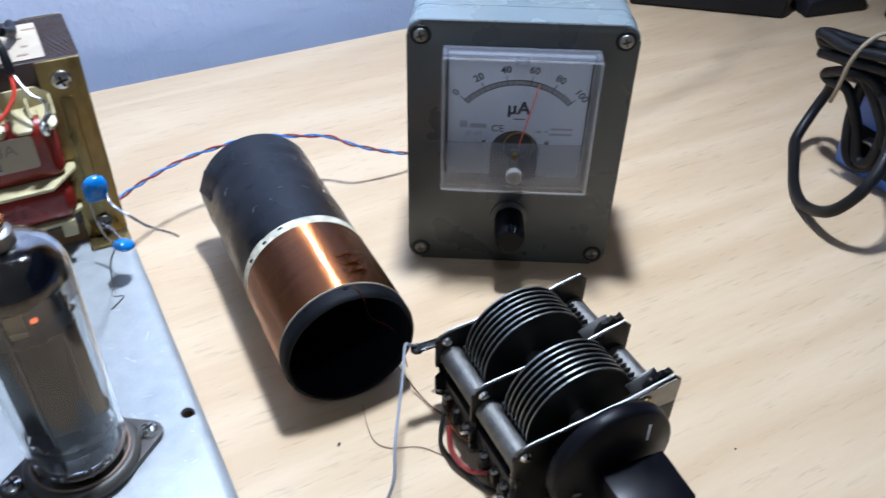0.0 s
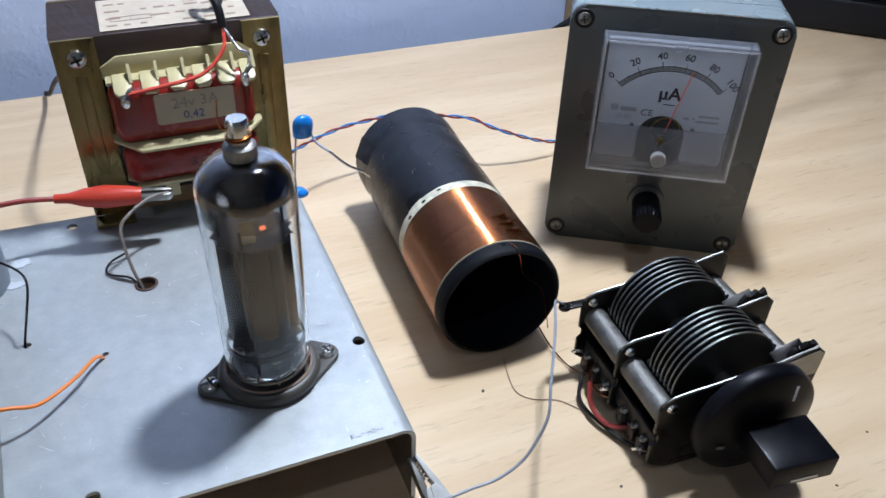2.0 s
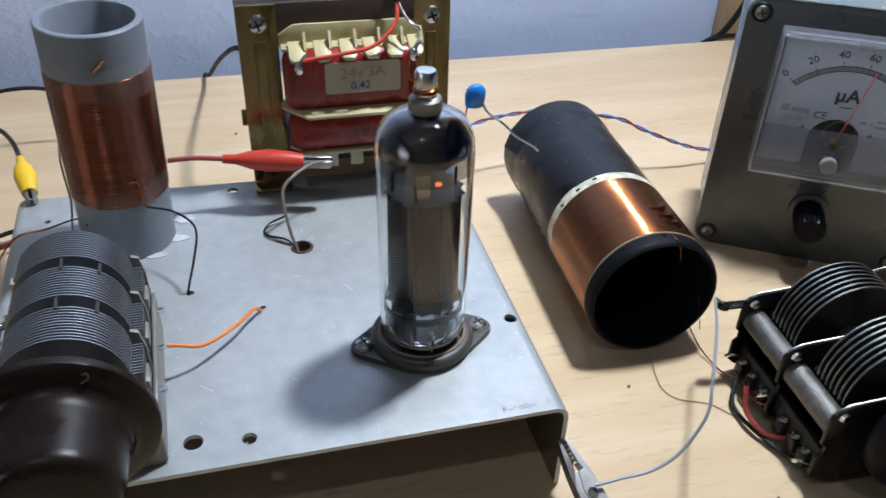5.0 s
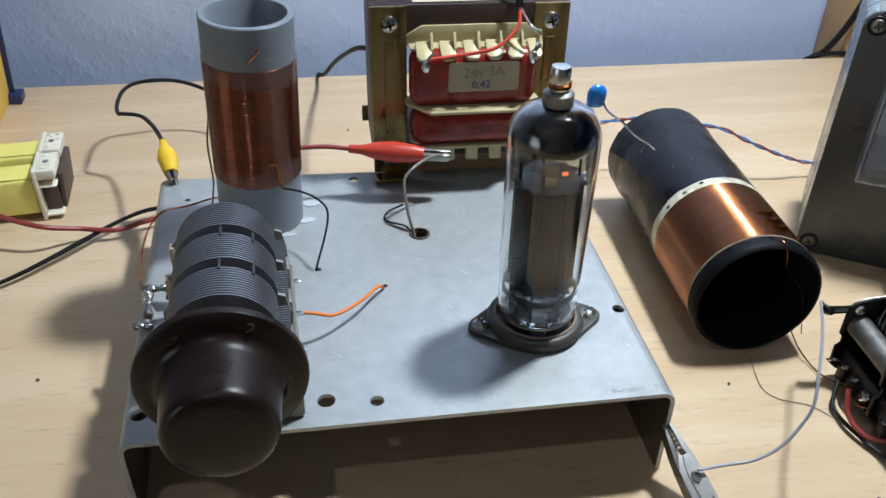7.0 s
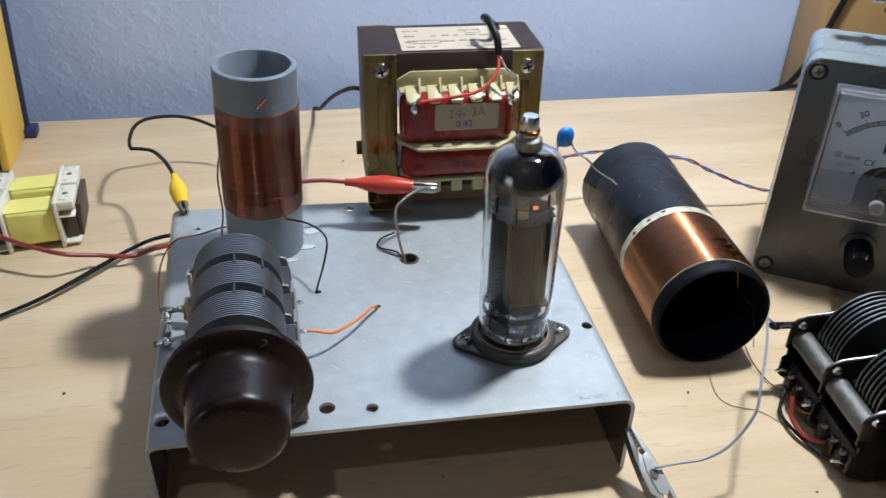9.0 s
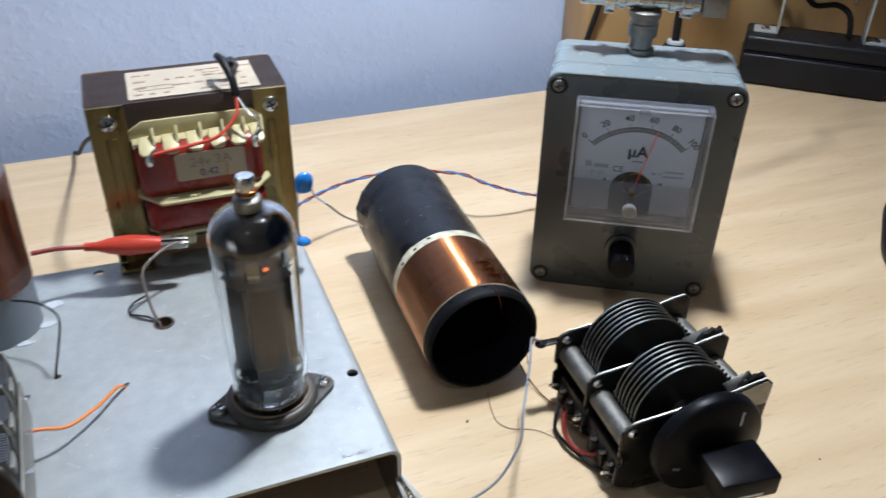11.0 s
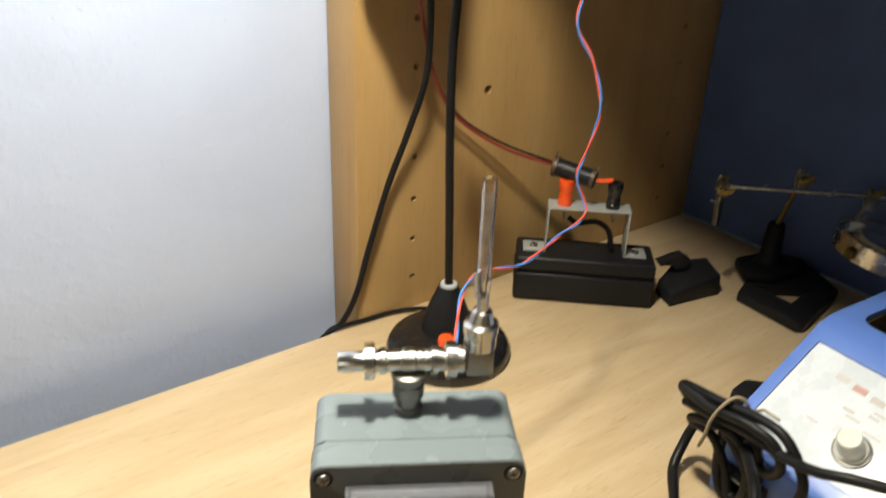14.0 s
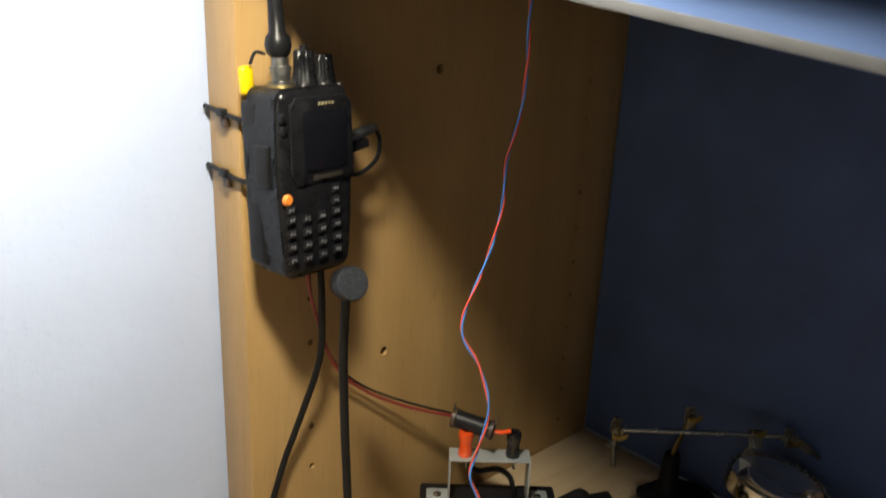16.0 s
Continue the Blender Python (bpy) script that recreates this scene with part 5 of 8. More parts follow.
        bm.faces.new([bm.verts.new((x, yd + 0.00008, cz + z)) for x, z in quad])
    part("scale_band", bm, DIAL_GREY, dial, "", False)
    for k in range(21):
        a = radians(lo + (hi - lo) * k / 20)
        long = k % 4 == 0
        ra, rb = (r0, r1 + 0.0022) if long else ((r0, r1 + 0.0008) if k % 2 == 0 else (r0, r1))
        mid = (ra + rb) / 2
        tick = add_box(shape(), (rb - ra, 0.00006, 0.0003 if long else 0.00018), (0, 0, 0))
        ob = part("tick", tick, PRINT, dial, "", False)
        ob.matrix_basis = Matrix.Translation((mid * math.cos(a), yd - 0.00006, cz + mid * math.sin(a))) @ Matrix.Rotation(-a, 4, "Y")
        if long:
            rt = r1 + 0.0046
            m = Matrix.Translation((rt * math.cos(a), yd - 0.0001, cz + rt * math.sin(a))) @ Matrix.Rotation(radians(90), 4, "X") @ Matrix.Rotation(a - math.pi / 2, 4, "Z")
            words("number", str(5 * k), 0.0040, m, PRINT, dial, heavy=0.00006)
    stand = Matrix.Rotation(radians(90), 4, "X")
    words("unit", "\u00b5A", 0.0074, Matrix.Translation((0.0004, yd - 0.0001, mz + 0.0054)) @ stand, PRINT, dial, heavy=0.00022)
    part("unit_rule", add_box(shape(), (0.0048, 0.00006, 0.0004), (0.0010, yd - 0.00006, mz + 0.0008)), PRINT, dial)
    words("type_mark", "SF-60", 0.0029, Matrix.Translation((-0.0165, yd - 0.0001, mz - 0.0062)) @ stand, PRINT_SOFT, dial)
    words("conformity_mark", "CE", 0.0042, Matrix.Translation((-0.0072, yd - 0.0001, mz - 0.0037)) @ stand, PRINT, dial)
    for x, z, bw, bh in ((-0.0205, -0.0020, 0.0030, 0.0030), (-0.0148, -0.0026, 0.0065, 0.0019)):
        part("maker_mark", add_box(shape(), (bw, 0.00006, bh), (x, yd - 0.00005, mz + z)), PRINT_SOFT, dial)
    for x, z, bw in ((0.0088, -0.0045, 0.0022), (0.0118, -0.0045, 0.0010), (0.0178, -0.0032, 0.0085), (0.0175, -0.0056, 0.0090)):
        part("small_print_bar", add_box(shape(), (bw, 0.00006, 0.0010), (x, yd - 0.00005, mz + z)), PRINT_SOFT, dial)
    # window of the movement, lower plate and zero screw
    arch = [(0.0095 * math.cos(math.pi * k / 16), 0.0090 * math.sin(math.pi * k / 16)) for k in range(17)]
    part("movement_window", add_prism(shape(), [(x, z + mz - 0.0135) for x, z in arch] + [(-0.0095, mz - 0.0275), (0.0095, mz - 0.0275)], 0.0003, Matrix.Translation((0, yd - 0.0001, 0))), material("dark_movement", (0.025, 0.022, 0.02), 0.5, dark=0.5, scale=300), dial)
    part("coil_spring", add_lathe(shape(), [(0.0056, 0), (0.0062, 0), (0.0062, 0.0005), (0.0056, 0.0005)], (0.0016, yd - 0.0004, mz - 0.0108), stand, 24, closed=True), BRASS, dial)
    frost = bpy.data.materials.new("hazy_acrylic")
    frost.use_nodes = True
    haze = frost.node_tree.nodes["Principled BSDF"]
    haze.inputs["Base Color"].default_value = (0.22, 0.225, 0.25, 1)
    haze.inputs["Specular IOR Level"].default_value = 0.15
    haze.inputs["Alpha"].default_value, haze.inputs["Roughness"].default_value = 0.30, 0.25
    mask = part("frosted_lower_panel", add_box(shape(), (mw - 0.0040, 0.0006, 0.0185), (0, -md + 0.0036, mz - 0.0178)), frost, meter, "hazy lower panel of the cover")
    # whitish strips stand in for the highlights along the cover's edges
    pale = bpy.data.materials.new("painted_acrylic_highlight")
    pale.use_nodes = True
    edge_shader = pale.node_tree.nodes["Principled BSDF"]
    edge_shader.inputs["Base Color"].default_value = (0.62, 0.64, 0.68, 1)
    edge_shader.inputs["Specular IOR Level"].default_value = 0.15
    edge_shader.inputs["Alpha"].default_value, edge_shader.inputs["Roughness"].default_value = 0.22, 0.10
    for sx, sz, ox, oz in ((mw, 0.0011, 0, mh / 2 - 0.0005), (mw, 0.0011, 0, -mh / 2 + 0.0005), (0.0011, mh - 0.0022, mw / 2 - 0.0005, 0), (0.0011, mh - 0.0022, -mw / 2 + 0.0005, 0)):
        for y in (-md - 0.0001, -0.0006):
            part("cover_edge_highlight", add_box(shape(), (sx, 0.0007, sz * (0.8 if sx > sz else 1)), (ox, y, mz + oz), 0.0002), pale, cover)
    mask.visible_shadow = False
    ang = radians(lo + (hi - lo) * 0.665)
    pivot = Vector((0.0, 0, mz - 0.0175))
    tip = Vector((r1 * math.cos(ang), 0, cz + r1 * math.sin(ang) - 0.0002))
    a0 = pivot + (tip - pivot) * 0.18
    part("needle", add_box(shape(), ((tip - a0).length, 0.0002, 0.00042), (0, 0, 0)), NEEDLE_RED, dial, "thin red needle").matrix_basis = Matrix.Translation((a0 + tip) / 2 + Vector((0, yd - 0.0012, 0))) @ Matrix.Rotation(-math.atan2(tip.z - a0.z, tip.x - a0.x), 4, "Y")
    part("pivot_boss", add_lathe(shape(), [(0, 0.0016), (0.0012, 0.0016), (0.0016, 0.0), (0, 0)], (0, yd - 0.0030, mz - 0.0140), stand, 20), BRASS, dial)
    part("pivot_bridge", add_box(shape(), (0.0034, 0.0012, 0.0090), (0, yd - 0.0020, mz - 0.0165), 0.0005), DULL_STEEL, dial, "metal bridge over the pivot")
    part("zero_screw", add_lathe(shape(), [(0, 0.0012), (0.0027, 0.0012), (0.0031, 0.0008), (0.0031, -0.0010), (0.0020, -0.0012), (0, -0.0012)], (0, -md, mz - 0.0208), stand, 24), material("silver_grey_plastic", (0.30, 0.30, 0.29), 0.35), meter, "silver grey zero adjusting screw")
    part("screw_slot", add_box(shape(), (0.0005, 0.0002, 0.0030), (0, -md - 0.0012, mz - 0.0208)), INK, meter)
    for x in (-0.0125, 0.0125):
        part("dial_screw", add_screw(shape(), 0.0010, (x, yd, mz - 0.0095), (0, -1, 0), 0.0005), STEEL, dial)
    # knob and its nut
    kz = 0.0245
    part("pot_nut", add_lathe(shape(), [(0.0074, 0), (0.0078, 0.0002), (0.0076, 0.0012), (0.0040, 0.0020), (0, 0.0020)], (0, -0.0001, kz), stand, 24), LID_SHADE_GREY, base)
    knob = shape()
    prof = [(0.0052, 0.0020), (0.0060, 0.0024), (0.0060, 0.0120), (0.0058, 0.0172), (0.0050, 0.0182), (0, 0.0182)]
    add_lathe(knob, prof, (0, -0.0004, kz), stand, 48)
    for v in knob.verts:
        dx, dz = v.co.x, v.co.z - kz
        rad = math.hypot(dx, dz)
        if rad > 0.005 and v.co.y < -0.003:
            f = 1 + 0.035 * (1 if round(math.atan2(dz, dx) / (2 * math.pi) * 48) % 2 else -1)
            v.co.x, v.co.z = dx * f, kz + dz * f
    part("knob", knob, KNOB_BLACK, base, "black ribbed plastic knob")
    return base


meter_box()


def tee_adapter():
    u = Vector((0.856, -0.517, 0)).normalized()
    turn = math.degrees(math.atan2(u.y, u.x))
    base = thing("coaxial_tee", (0.1820, 0.2640, 0.1090), "nickel coaxial tee and elbow plugged into the meter box", "connector", turn)
    part("socket_post", add_lathe(shape(), [(0, 0.0), (0.0062, 0.0), (0.0062, 0.0022), (0.0050, 0.0026), (0.0050, 0.0075), (0.0066, 0.0080), (0.0066, 0.0135), (0.0060, 0.0140), (0.0060, 0.0165), (0.0072, 0.0170), (0.0072, 0.0190), (0.0050, 0.0200), (0, 0.0200)], (0, 0, 0.0), steps=32), DULL_STEEL, base, "nickel bayonet plug")
    along = Matrix.Rotation(radians(90), 4, "Y")
    z = 0.0245
    part("tee_body", add_lathe(shape(), [(0, -0.0120), (0.0056, -0.0120), (0.0056, -0.0095), (0.0046, -0.0090), (0.0046, -0.0030), (0.0052, -0.0025), (0.0052, 0.0025), (0.0046, 0.0030), (0.0046, 0.0090), (0.0056, 0.0095), (0.0056, 0.0120), (0, 0.0120)], (0, 0, z), along, 32), STEEL, base)
    part("tee_arm", add_lathe(shape(), [(0, -0.0290), (0.0040, -0.0290), (0.0043, -0.0285), (0.0043, -0.0180), (0.0076, -0.0182), (0.0076, -0.0142), (0.0048, -0.0135), (0.0048, -0.0118), (0, -0.0118)], (0, 0, z), along, 32), STEEL, base)
    for a in (0, 180):
        part("bayonet_pin", add_rod(shape(), 0.0010, (-0.0160, 0, z), (-0.0160, 0.0078 * math.cos(radians(a)), z + 0.0078 * math.sin(radians(a))), 10), STEEL, base)
    part("right_collar", add_lathe(shape(), [(0, 0.0115), (0.0046, 0.0115), (0.0046, 0.0150), (0.0076, 0.0152), (0.0076, 0.0195), (0.0056, 0.0198), (0.0056, 0.0225), (0.0050, 0.0230), (0, 0.0230)], (0, 0, z), along, 32), STEEL, base)
    part("elbow_block", add_box(shape(), (0.0110, 0.0105, 0.0120), (0.0290, 0, z + 0.0005), 0.0012), DULL_STEEL, base)
    part("elbow_neck", add_lathe(shape(), [(0.0052, 0.006), (0.0066, 0.0065), (0.0066, 0.0130), (0.0072, 0.0135), (0.0072, 0.0175), (0.0052, 0.0182), (0.0040, 0.0235), (0.0026, 0.0240), (0.0026, 0.0300), (0.0018, 0.0310), (0, 0.0310)], (0.0290, 0, z), steps=32), STEEL, base)
    tip = add_wire(shape(), [(0.0275, 0, z + 0.029), (0.0265, 0.001, z + 0.036), (0.0262, 0.001, z + 0.041)], 0.0016, 6, 8)
    part("solder_tip", tip, TIN, base)
    part("clear_sleeve", add_lathe(shape(), [(0.0022, 0.030), (0.0028, 0.030), (0.0029, 0.076), (0.0026, 0.0795), (0.0021, 0.0790), (0.0022, 0.076)], (0.0290, 0.0015, z), steps=28, closed=True), glass("clear_vial", (0.97, 0.97, 0.95), 0.0, 1.32), base, "clear glass tube")
    coil = [(0.0290 + 0.0017 * math.cos(k * 0.8), 0.0015 + 0.0017 * math.sin(k * 0.8), z + 0.030 + 0.00027 * k) for k in range(165)]
    part("wire_spiral", add_wire(shape(), coil, 0.00016, 1, 5, False), TIN, base, "fine bright wire spiral in the tube")
    for dx, dy, top in ((-0.0030, -0.0016, 0.0420), (0.0012, -0.0022, 0.0390), (-0.0010, 0.0026, 0.0360)):
        part("bent_tag", add_wire(shape(), [(0.0290, 0.0, z + 0.0270), (0.0290 + dx, dy, z + 0.0320), (0.0290 + dx * 1.2, dy * 1.3, z + top)], 0.0009, 5, 6), TIN, base, "tinned tag")
    return base


tee_adapter()


# ---- two-gang capacitor with the black pointer knob ----
def two_gang():
    base = thing("two_gang_tuning_capacitor", (0.1265, 0.1200, 0.0), "steel two-gang tuning capacitor with a black pointer knob, on the desk", "capacitor", -3)
    zc, r, rx = 0.0295, 0.0190, -0.0015
    mid, deep = 0.0262, 0.0525
    ends = [(-0.0290, 0.0060), (-0.0262, 0.0036), (-0.0200, 0.0012), (0.0290, 0.0012), (0.0295, 0.0300), (0.0300, 0.0390), (0.0272, 0.0414), (0.0215, 0.0404), (0.0120, 0.0382), (-0.0240, 0.0345), (-0.0275, 0.0330), (-0.0290, 0.0300), (-0.0290, 0.0195), (-0.0270, 0.0185), (-0.0270, 0.0150), (-0.0290, 0.0140)]
    dark_plate = material("blackened_steel_plate", (0.040, 0.038, 0.036), 0.36, 0.85, dark=0.5, scale=80, wear=0.1)
    worn = material("worn_bright_edge", (0.26, 0.255, 0.24), 0.42, 0.9, dark=0.5, scale=260)
    for y, name in ((0.0, "front_plate"), (mid, "middle_plate"), (deep, "back_plate")):
        pl = part(name, add_prism(shape(), ends, 0.0014, Matrix.Translation((0, y, 0)), 0.0003), dark_plate, base)
        holes = [((0.0262, y + 0.0007, 0.0358), (0, 1, 0), 0.0013, 0.01)]
        if name != "middle_plate":
            holes += [((x, y + 0.0007, z), (0, 1, 0), rr, 0.01) for x, z, rr in ((-0.0170, 0.0300, 0.0010), (-0.0262, 0.0100, 0.0014), (0.0190, 0.0150, 0.0016))]
        drilled(pl, holes)
        # bare metal along the sheared upper edge
        line = [(-0.0283, 0.0318), (-0.0272, 0.0331), (-0.0240, 0.0346), (0.0120, 0.0383), (0.0215, 0.0405), (0.0270, 0.0415)]
        part("worn_edge", add_wire(shape(), [(x, y + 0.0007, z) for x, z in line], 0.00048, 1, 6, False), worn, pl, "bare worn upper edge")
        part("rivet", add_lathe(shape(), [(0, 0.0012), (0.0014, 0.0009), (0.0019, 0)], (-0.0250, y - 0.0001, 0.0306), Matrix.Rotation(radians(90), 4, "X"), 16), STEEL, pl)
    # torn folds on the ears
    for y, lift in ((mid, 0.0010), (0.0, 0.0)):
        torn = [(0.0165, 0.0385), (0.0190, 0.0416 + lift), (0.0212, 0.0408 + lift), (0.0228, 0.0430 + lift), (0.0250, 0.0420), (0.0262, 0.0432 + lift), (0.0280, 0.0412), (0.0215, 0.0390)]
        part("torn_fold", add_prism(shape(), torn, 0.0016, Matrix.Translation((0, y + 0.0016, 0)), 0.0003), dark_plate, base, "torn dark metal fold")
        part("folded_lip", add_box(shape(), (0.0110, 0.0050, 0.0008), (0.0180, y + 0.0034, 0.0392), 0.0003, Matrix.Rotation(radians(-20), 4, "Y") @ Matrix.Rotation(radians(24), 4, "X")), dark_plate, base, "bent dark metal lip")
    scraped = part("scraped_ear", add_prism(shape(), [(0.0150, 0.0300), (0.0292, 0.0300), (0.0296, 0.0385), (0.0270, 0.0406), (0.0215, 0.0396), (0.0135, 0.0378)], 0.0002, Matrix.Translation((0, -0.0003, 0))), DULL_STEEL, base, "scraped bare metal ear")
    drilled(scraped, [((0.0262, -0.0002, 0.0358), (0, 1, 0), 0.0013, 0.01)])
    for x, z in ((-0.0235, 0.0238), (0.0250, 0.0275)):
        for y0, y1 in ((0.0014, mid), (mid + 0.0014, deep)):
            part("spacer_rod", add_rod(shape(), 0.0042, (x, y0, z), (x, y1, z), 22, 0.0003), ROUGH_ZINC, base, "dull mottled steel spacer")
    vane = plate_mesh(half_disc(r, 0.0006, 0, steps=30), 0.0006)
    edge_bright = material("bright_edged_vane", (0.060, 0.060, 0.058), 0.42, 0.8, dark=0.65, scale=70)
    bright_edge = plate_mesh([((r + 0.0001) * math.cos(math.pi * k / 30), (r + 0.0001) * math.sin(math.pi * k / 30)) for k in range(31)] + [((r - 0.0004) * math.cos(math.pi * k / 30), (r - 0.0004) * math.sin(math.pi * k / 30)) for k in range(30, -1, -1)], 0.00066)
    stator = plate_mesh([(-0.0190, 0.0), (0.0205, 0.0), (0.0205, -0.015), (-0.0190, -0.015)], 0.0005)
    comb = plate_mesh([(-0.0040, 0.0), (0.0040, 0.0), (0.0040, -0.0016), (-0.0040, -0.0016)], 0.00055)
    lean = Matrix.Rotation(radians(-8), 4, "Y")
    for y0 in (0.0070, 0.0340):
        for k in range(7):
            y = y0 + 0.0022 * k
            for name, me, mat, dy in (("rotor_vane", vane, edge_bright, 0.0), ("vane_edge", bright_edge, VANE_EDGE, -0.00003)):
                v = mesh_part(name, me, mat, base, (0, 0, 0))
                v.matrix_basis = Matrix.Translation((rx, y + dy, zc + 0.0006)) @ lean
            st = mesh_part("stator_vane", stator, dark_plate, base, (0, 0, 0))
            st.matrix_basis = Matrix.Translation((0, y + 0.0011, zc - 0.0035)) @ lean
            mesh_part("stator_comb", comb, worn if k % 3 else dark_plate, base, (-0.0168, y + 0.0011, zc + 0.0004))
            mesh_part("stator_comb", comb, worn, base, (0.0185, y + 0.0011, zc + 0.0034))
    part("shaft", add_rod(shape(), 0.0040, (rx, -0.0080, zc), (rx, deep + 0.003, zc), 22), DULL_STEEL, base)
    # bottom of the cage with trimmers, tags and old solder on the outer side
    part("bottom_plate", add_box(shape(), (0.0500, deep, 0.0012), (0.0020, deep / 2, 0.0040), 0.0003), dark_plate, base)
    # strip is black to put the shade at the cage's side into colour
    part("insulating_strip", add_box(shape(), (0.0022, deep - 0.004, 0.0080), (-0.0255, deep / 2, 0.0110), 0.0004), BLACK, base, "insulating strip coloured black for the cage side's shade")
    messy = random.Random(9)
    for k, y in enumerate((0.0065, 0.0125, 0.0195, 0.0325, 0.0400, 0.0465)):
        part("trimmer", add_box(shape(), (0.0050, 0.0046, 0.0058), (-0.0262, y, 0.0068), 0.0007, Matrix.Rotation(messy.uniform(-0.3, 0.3), 4, "Z")), BROWN_BAKELITE if k % 2 else BLACK, base, "small dark trimmer block")
        part("trimmer_screw", add_screw(shape(), 0.0017, (-0.0270, y, 0.0100), (-0.35, 0, 1), 0.0012), DULL_STEEL, base)
    for y, z in ((0.0040, 0.0062), (0.0280, 0.0105), (0.0500, 0.0085)):
        part("solder_tag", add_wire(shape(), [(-0.0255, y, z), (-0.0290, y + 0.001, z + 0.001), (-0.0300, y + 0.003, z - 0.001)], 0.0007, 5, 6), TIN, base, "tinned solder tag")
    part("bare_link", add_wire(shape(), [(-0.0262, 0.0440, 0.0110), (-0.0300, 0.0400, 0.0075), (-0.0296, 0.0330, 0.0060), (-0.0280, 0.0270, 0.0085)], 0.0004, 6, 6), COPPER_DARK, base, "bare copper link")
    lug = part("solder_lug", add_box(shape(), (0.0090, 0.0034, 0.0010), (-0.0310, deep + 0.0020, 0.0295), 0.0003), dark_plate, base, "tinned solder lug")
    part("lug_eye", add_lathe(shape(), [(0.0008, -0.0006), (0.0021, -0.0006), (0.0021, 0.0006), (0.0008, 0.0006)], (-0.0354, deep + 0.0020, 0.0295), steps=14, closed=True), dark_plate, lug)
    part("grommet_eye", add_lathe(shape(), [(0.0010, 0.0), (0.0023, 0.0001), (0.0021, 0.0009), (0.0010, 0.0009)], (0.0168, -0.0003, 0.0350), Matrix.Rotation(radians(90), 4, "X"), 18, closed=True), BRASS, base)
    # knob: skirt and grip
    lay = Matrix.Rotation(radians(90), 4, "X")
    kx, kz, ky = -0.0017, 0.0288, -0.0085
    knob = part("knob", add_lathe(shape(), [(0, -0.0020), (0.0200, -0.0020), (0.0207, -0.0012), (0.0208, 0.0002), (0.0206, 0.0022), (0.0202, 0.0030), (0.0194, 0.0035), (0.0120, 0.0056), (0, 0.0060)], (kx, ky, kz), lay, 64), KNOB_BLACK, base, "black plastic knob with a numbered skirt")
    roll = Matrix.Rotation(radians(-4), 4, "Z")
    part("grip", add_box(shape(), (0.0215, 0.0170, 0.0088), (kx + 0.0022, ky - 0.0150, kz - 0.0002), 0.0009, roll), KNOB_BLACK, knob)
    part("pointer_line", add_box(shape(), (0.0090, 0.0002, 0.0009), (kx + 0.0020, ky - 0.0236, kz - 0.0025), 0, roll), WHITE_PLASTIC, knob, "white pointer line")
    a = radians(60)
    words("number", "1", 0.0070, Matrix.Translation((kx + 0.0150 * math.cos(a), ky - 0.0060, kz + 0.0150 * math.sin(a))) @ Matrix.Rotation(radians(76), 4, "X") @ Matrix.Rotation(radians(-14), 4, "Z"), PRINT_PALE, knob, "pale number on the skirt", heavy=0.00012)
    part("faint_number", add_box(shape(), (0.0030, 0.0002, 0.0012), (kx - 0.0140, ky - 0.0056, kz - 0.0040), 0, Matrix.Rotation(radians(20), 4, "Y")), EDGE_GREY, knob)
    return base


two_gang()
lead("grey_lead", [(0.0945, 0.1775, 0.0298), (0.0915, 0.1768, 0.0322), (0.0889, 0.1747, 0.0345), (0.0815, 0.1615, 0.0365), (0.0740, 0.1490, 0.0370), (0.0680, 0.1392, 0.0352), (0.0646, 0.1330, 0.0300), (0.0600, 0.1300, 0.0242), (0.0539, 0.1277, 0.0190), (0.0459, 0.1268, 0.0155), (0.0370, 0.1266, 0.0150), (0.0285, 0.1262, 0.0145)], 0.0005, GREY_PVC, "grey insulated wire from the capacitor lug to the chassis clip")
lead("red_lead", [(0.0955, 0.1560, 0.0110), (0.0935, 0.1500, 0.0055), (0.0955, 0.1420, 0.0035), (0.1010, 0.1370, 0.0050), (0.1060, 0.1345, 0.0060)], 0.0009, RED_DARK, "short dark red wire under the capacitor frame")
lead("black_lead", [(0.0985, 0.1650, 0.0060), (0.0930, 0.1560, 0.0022), (0.0950, 0.1420, 0.0020), (0.1000, 0.1310, 0.0022), (0.1080, 0.1250, 0.0035)], 0.0007, RUBBER, "short black wire under the capacitor frame")


# ---- clips and leads ----
def crocodile(label, tail, tip, sleeve_mat, sleeve, jaw, twist=0.0, group="crocodile clips"):
    """A sleeved clip from its wire end to the tip of its jaws."""
    tail, tip = Vector(tail), Vector(tip)
    m = Matrix.Translation(tail) @ (tip - tail).to_track_quat("Z", "Y").to_matrix().to_4x4() @ Matrix.Rotation(radians(twist), 4, "Z")
    base = thing("crocodile_clip", m, label, "clip", group=group)
    n = (tip - tail).length
    part("sleeve", add_lathe(shape(), [(0.0012, 0), (0.0017, 0.0002), (0.0019, n * 0.12), (0.0034, n * 0.25), (0.0043, n * 0.42), (0.0036, n * 0.62), (0.0028, sleeve), (0.0022, sleeve + 0.0001)], steps=20), sleeve_mat, base)
    for s in (-1, 1):
        bm = add_prism(shape(), [(s * 0.0004, sleeve - 0.003), (s * 0.0024, sleeve - 0.003), (s * 0.0019, n - 0.0015), (s * 0.0006, n)], 0.0034, Matrix.Translation((0, -0.0017, 0)), 0.0003)
        part("jaw", bm, jaw, base)
    return base


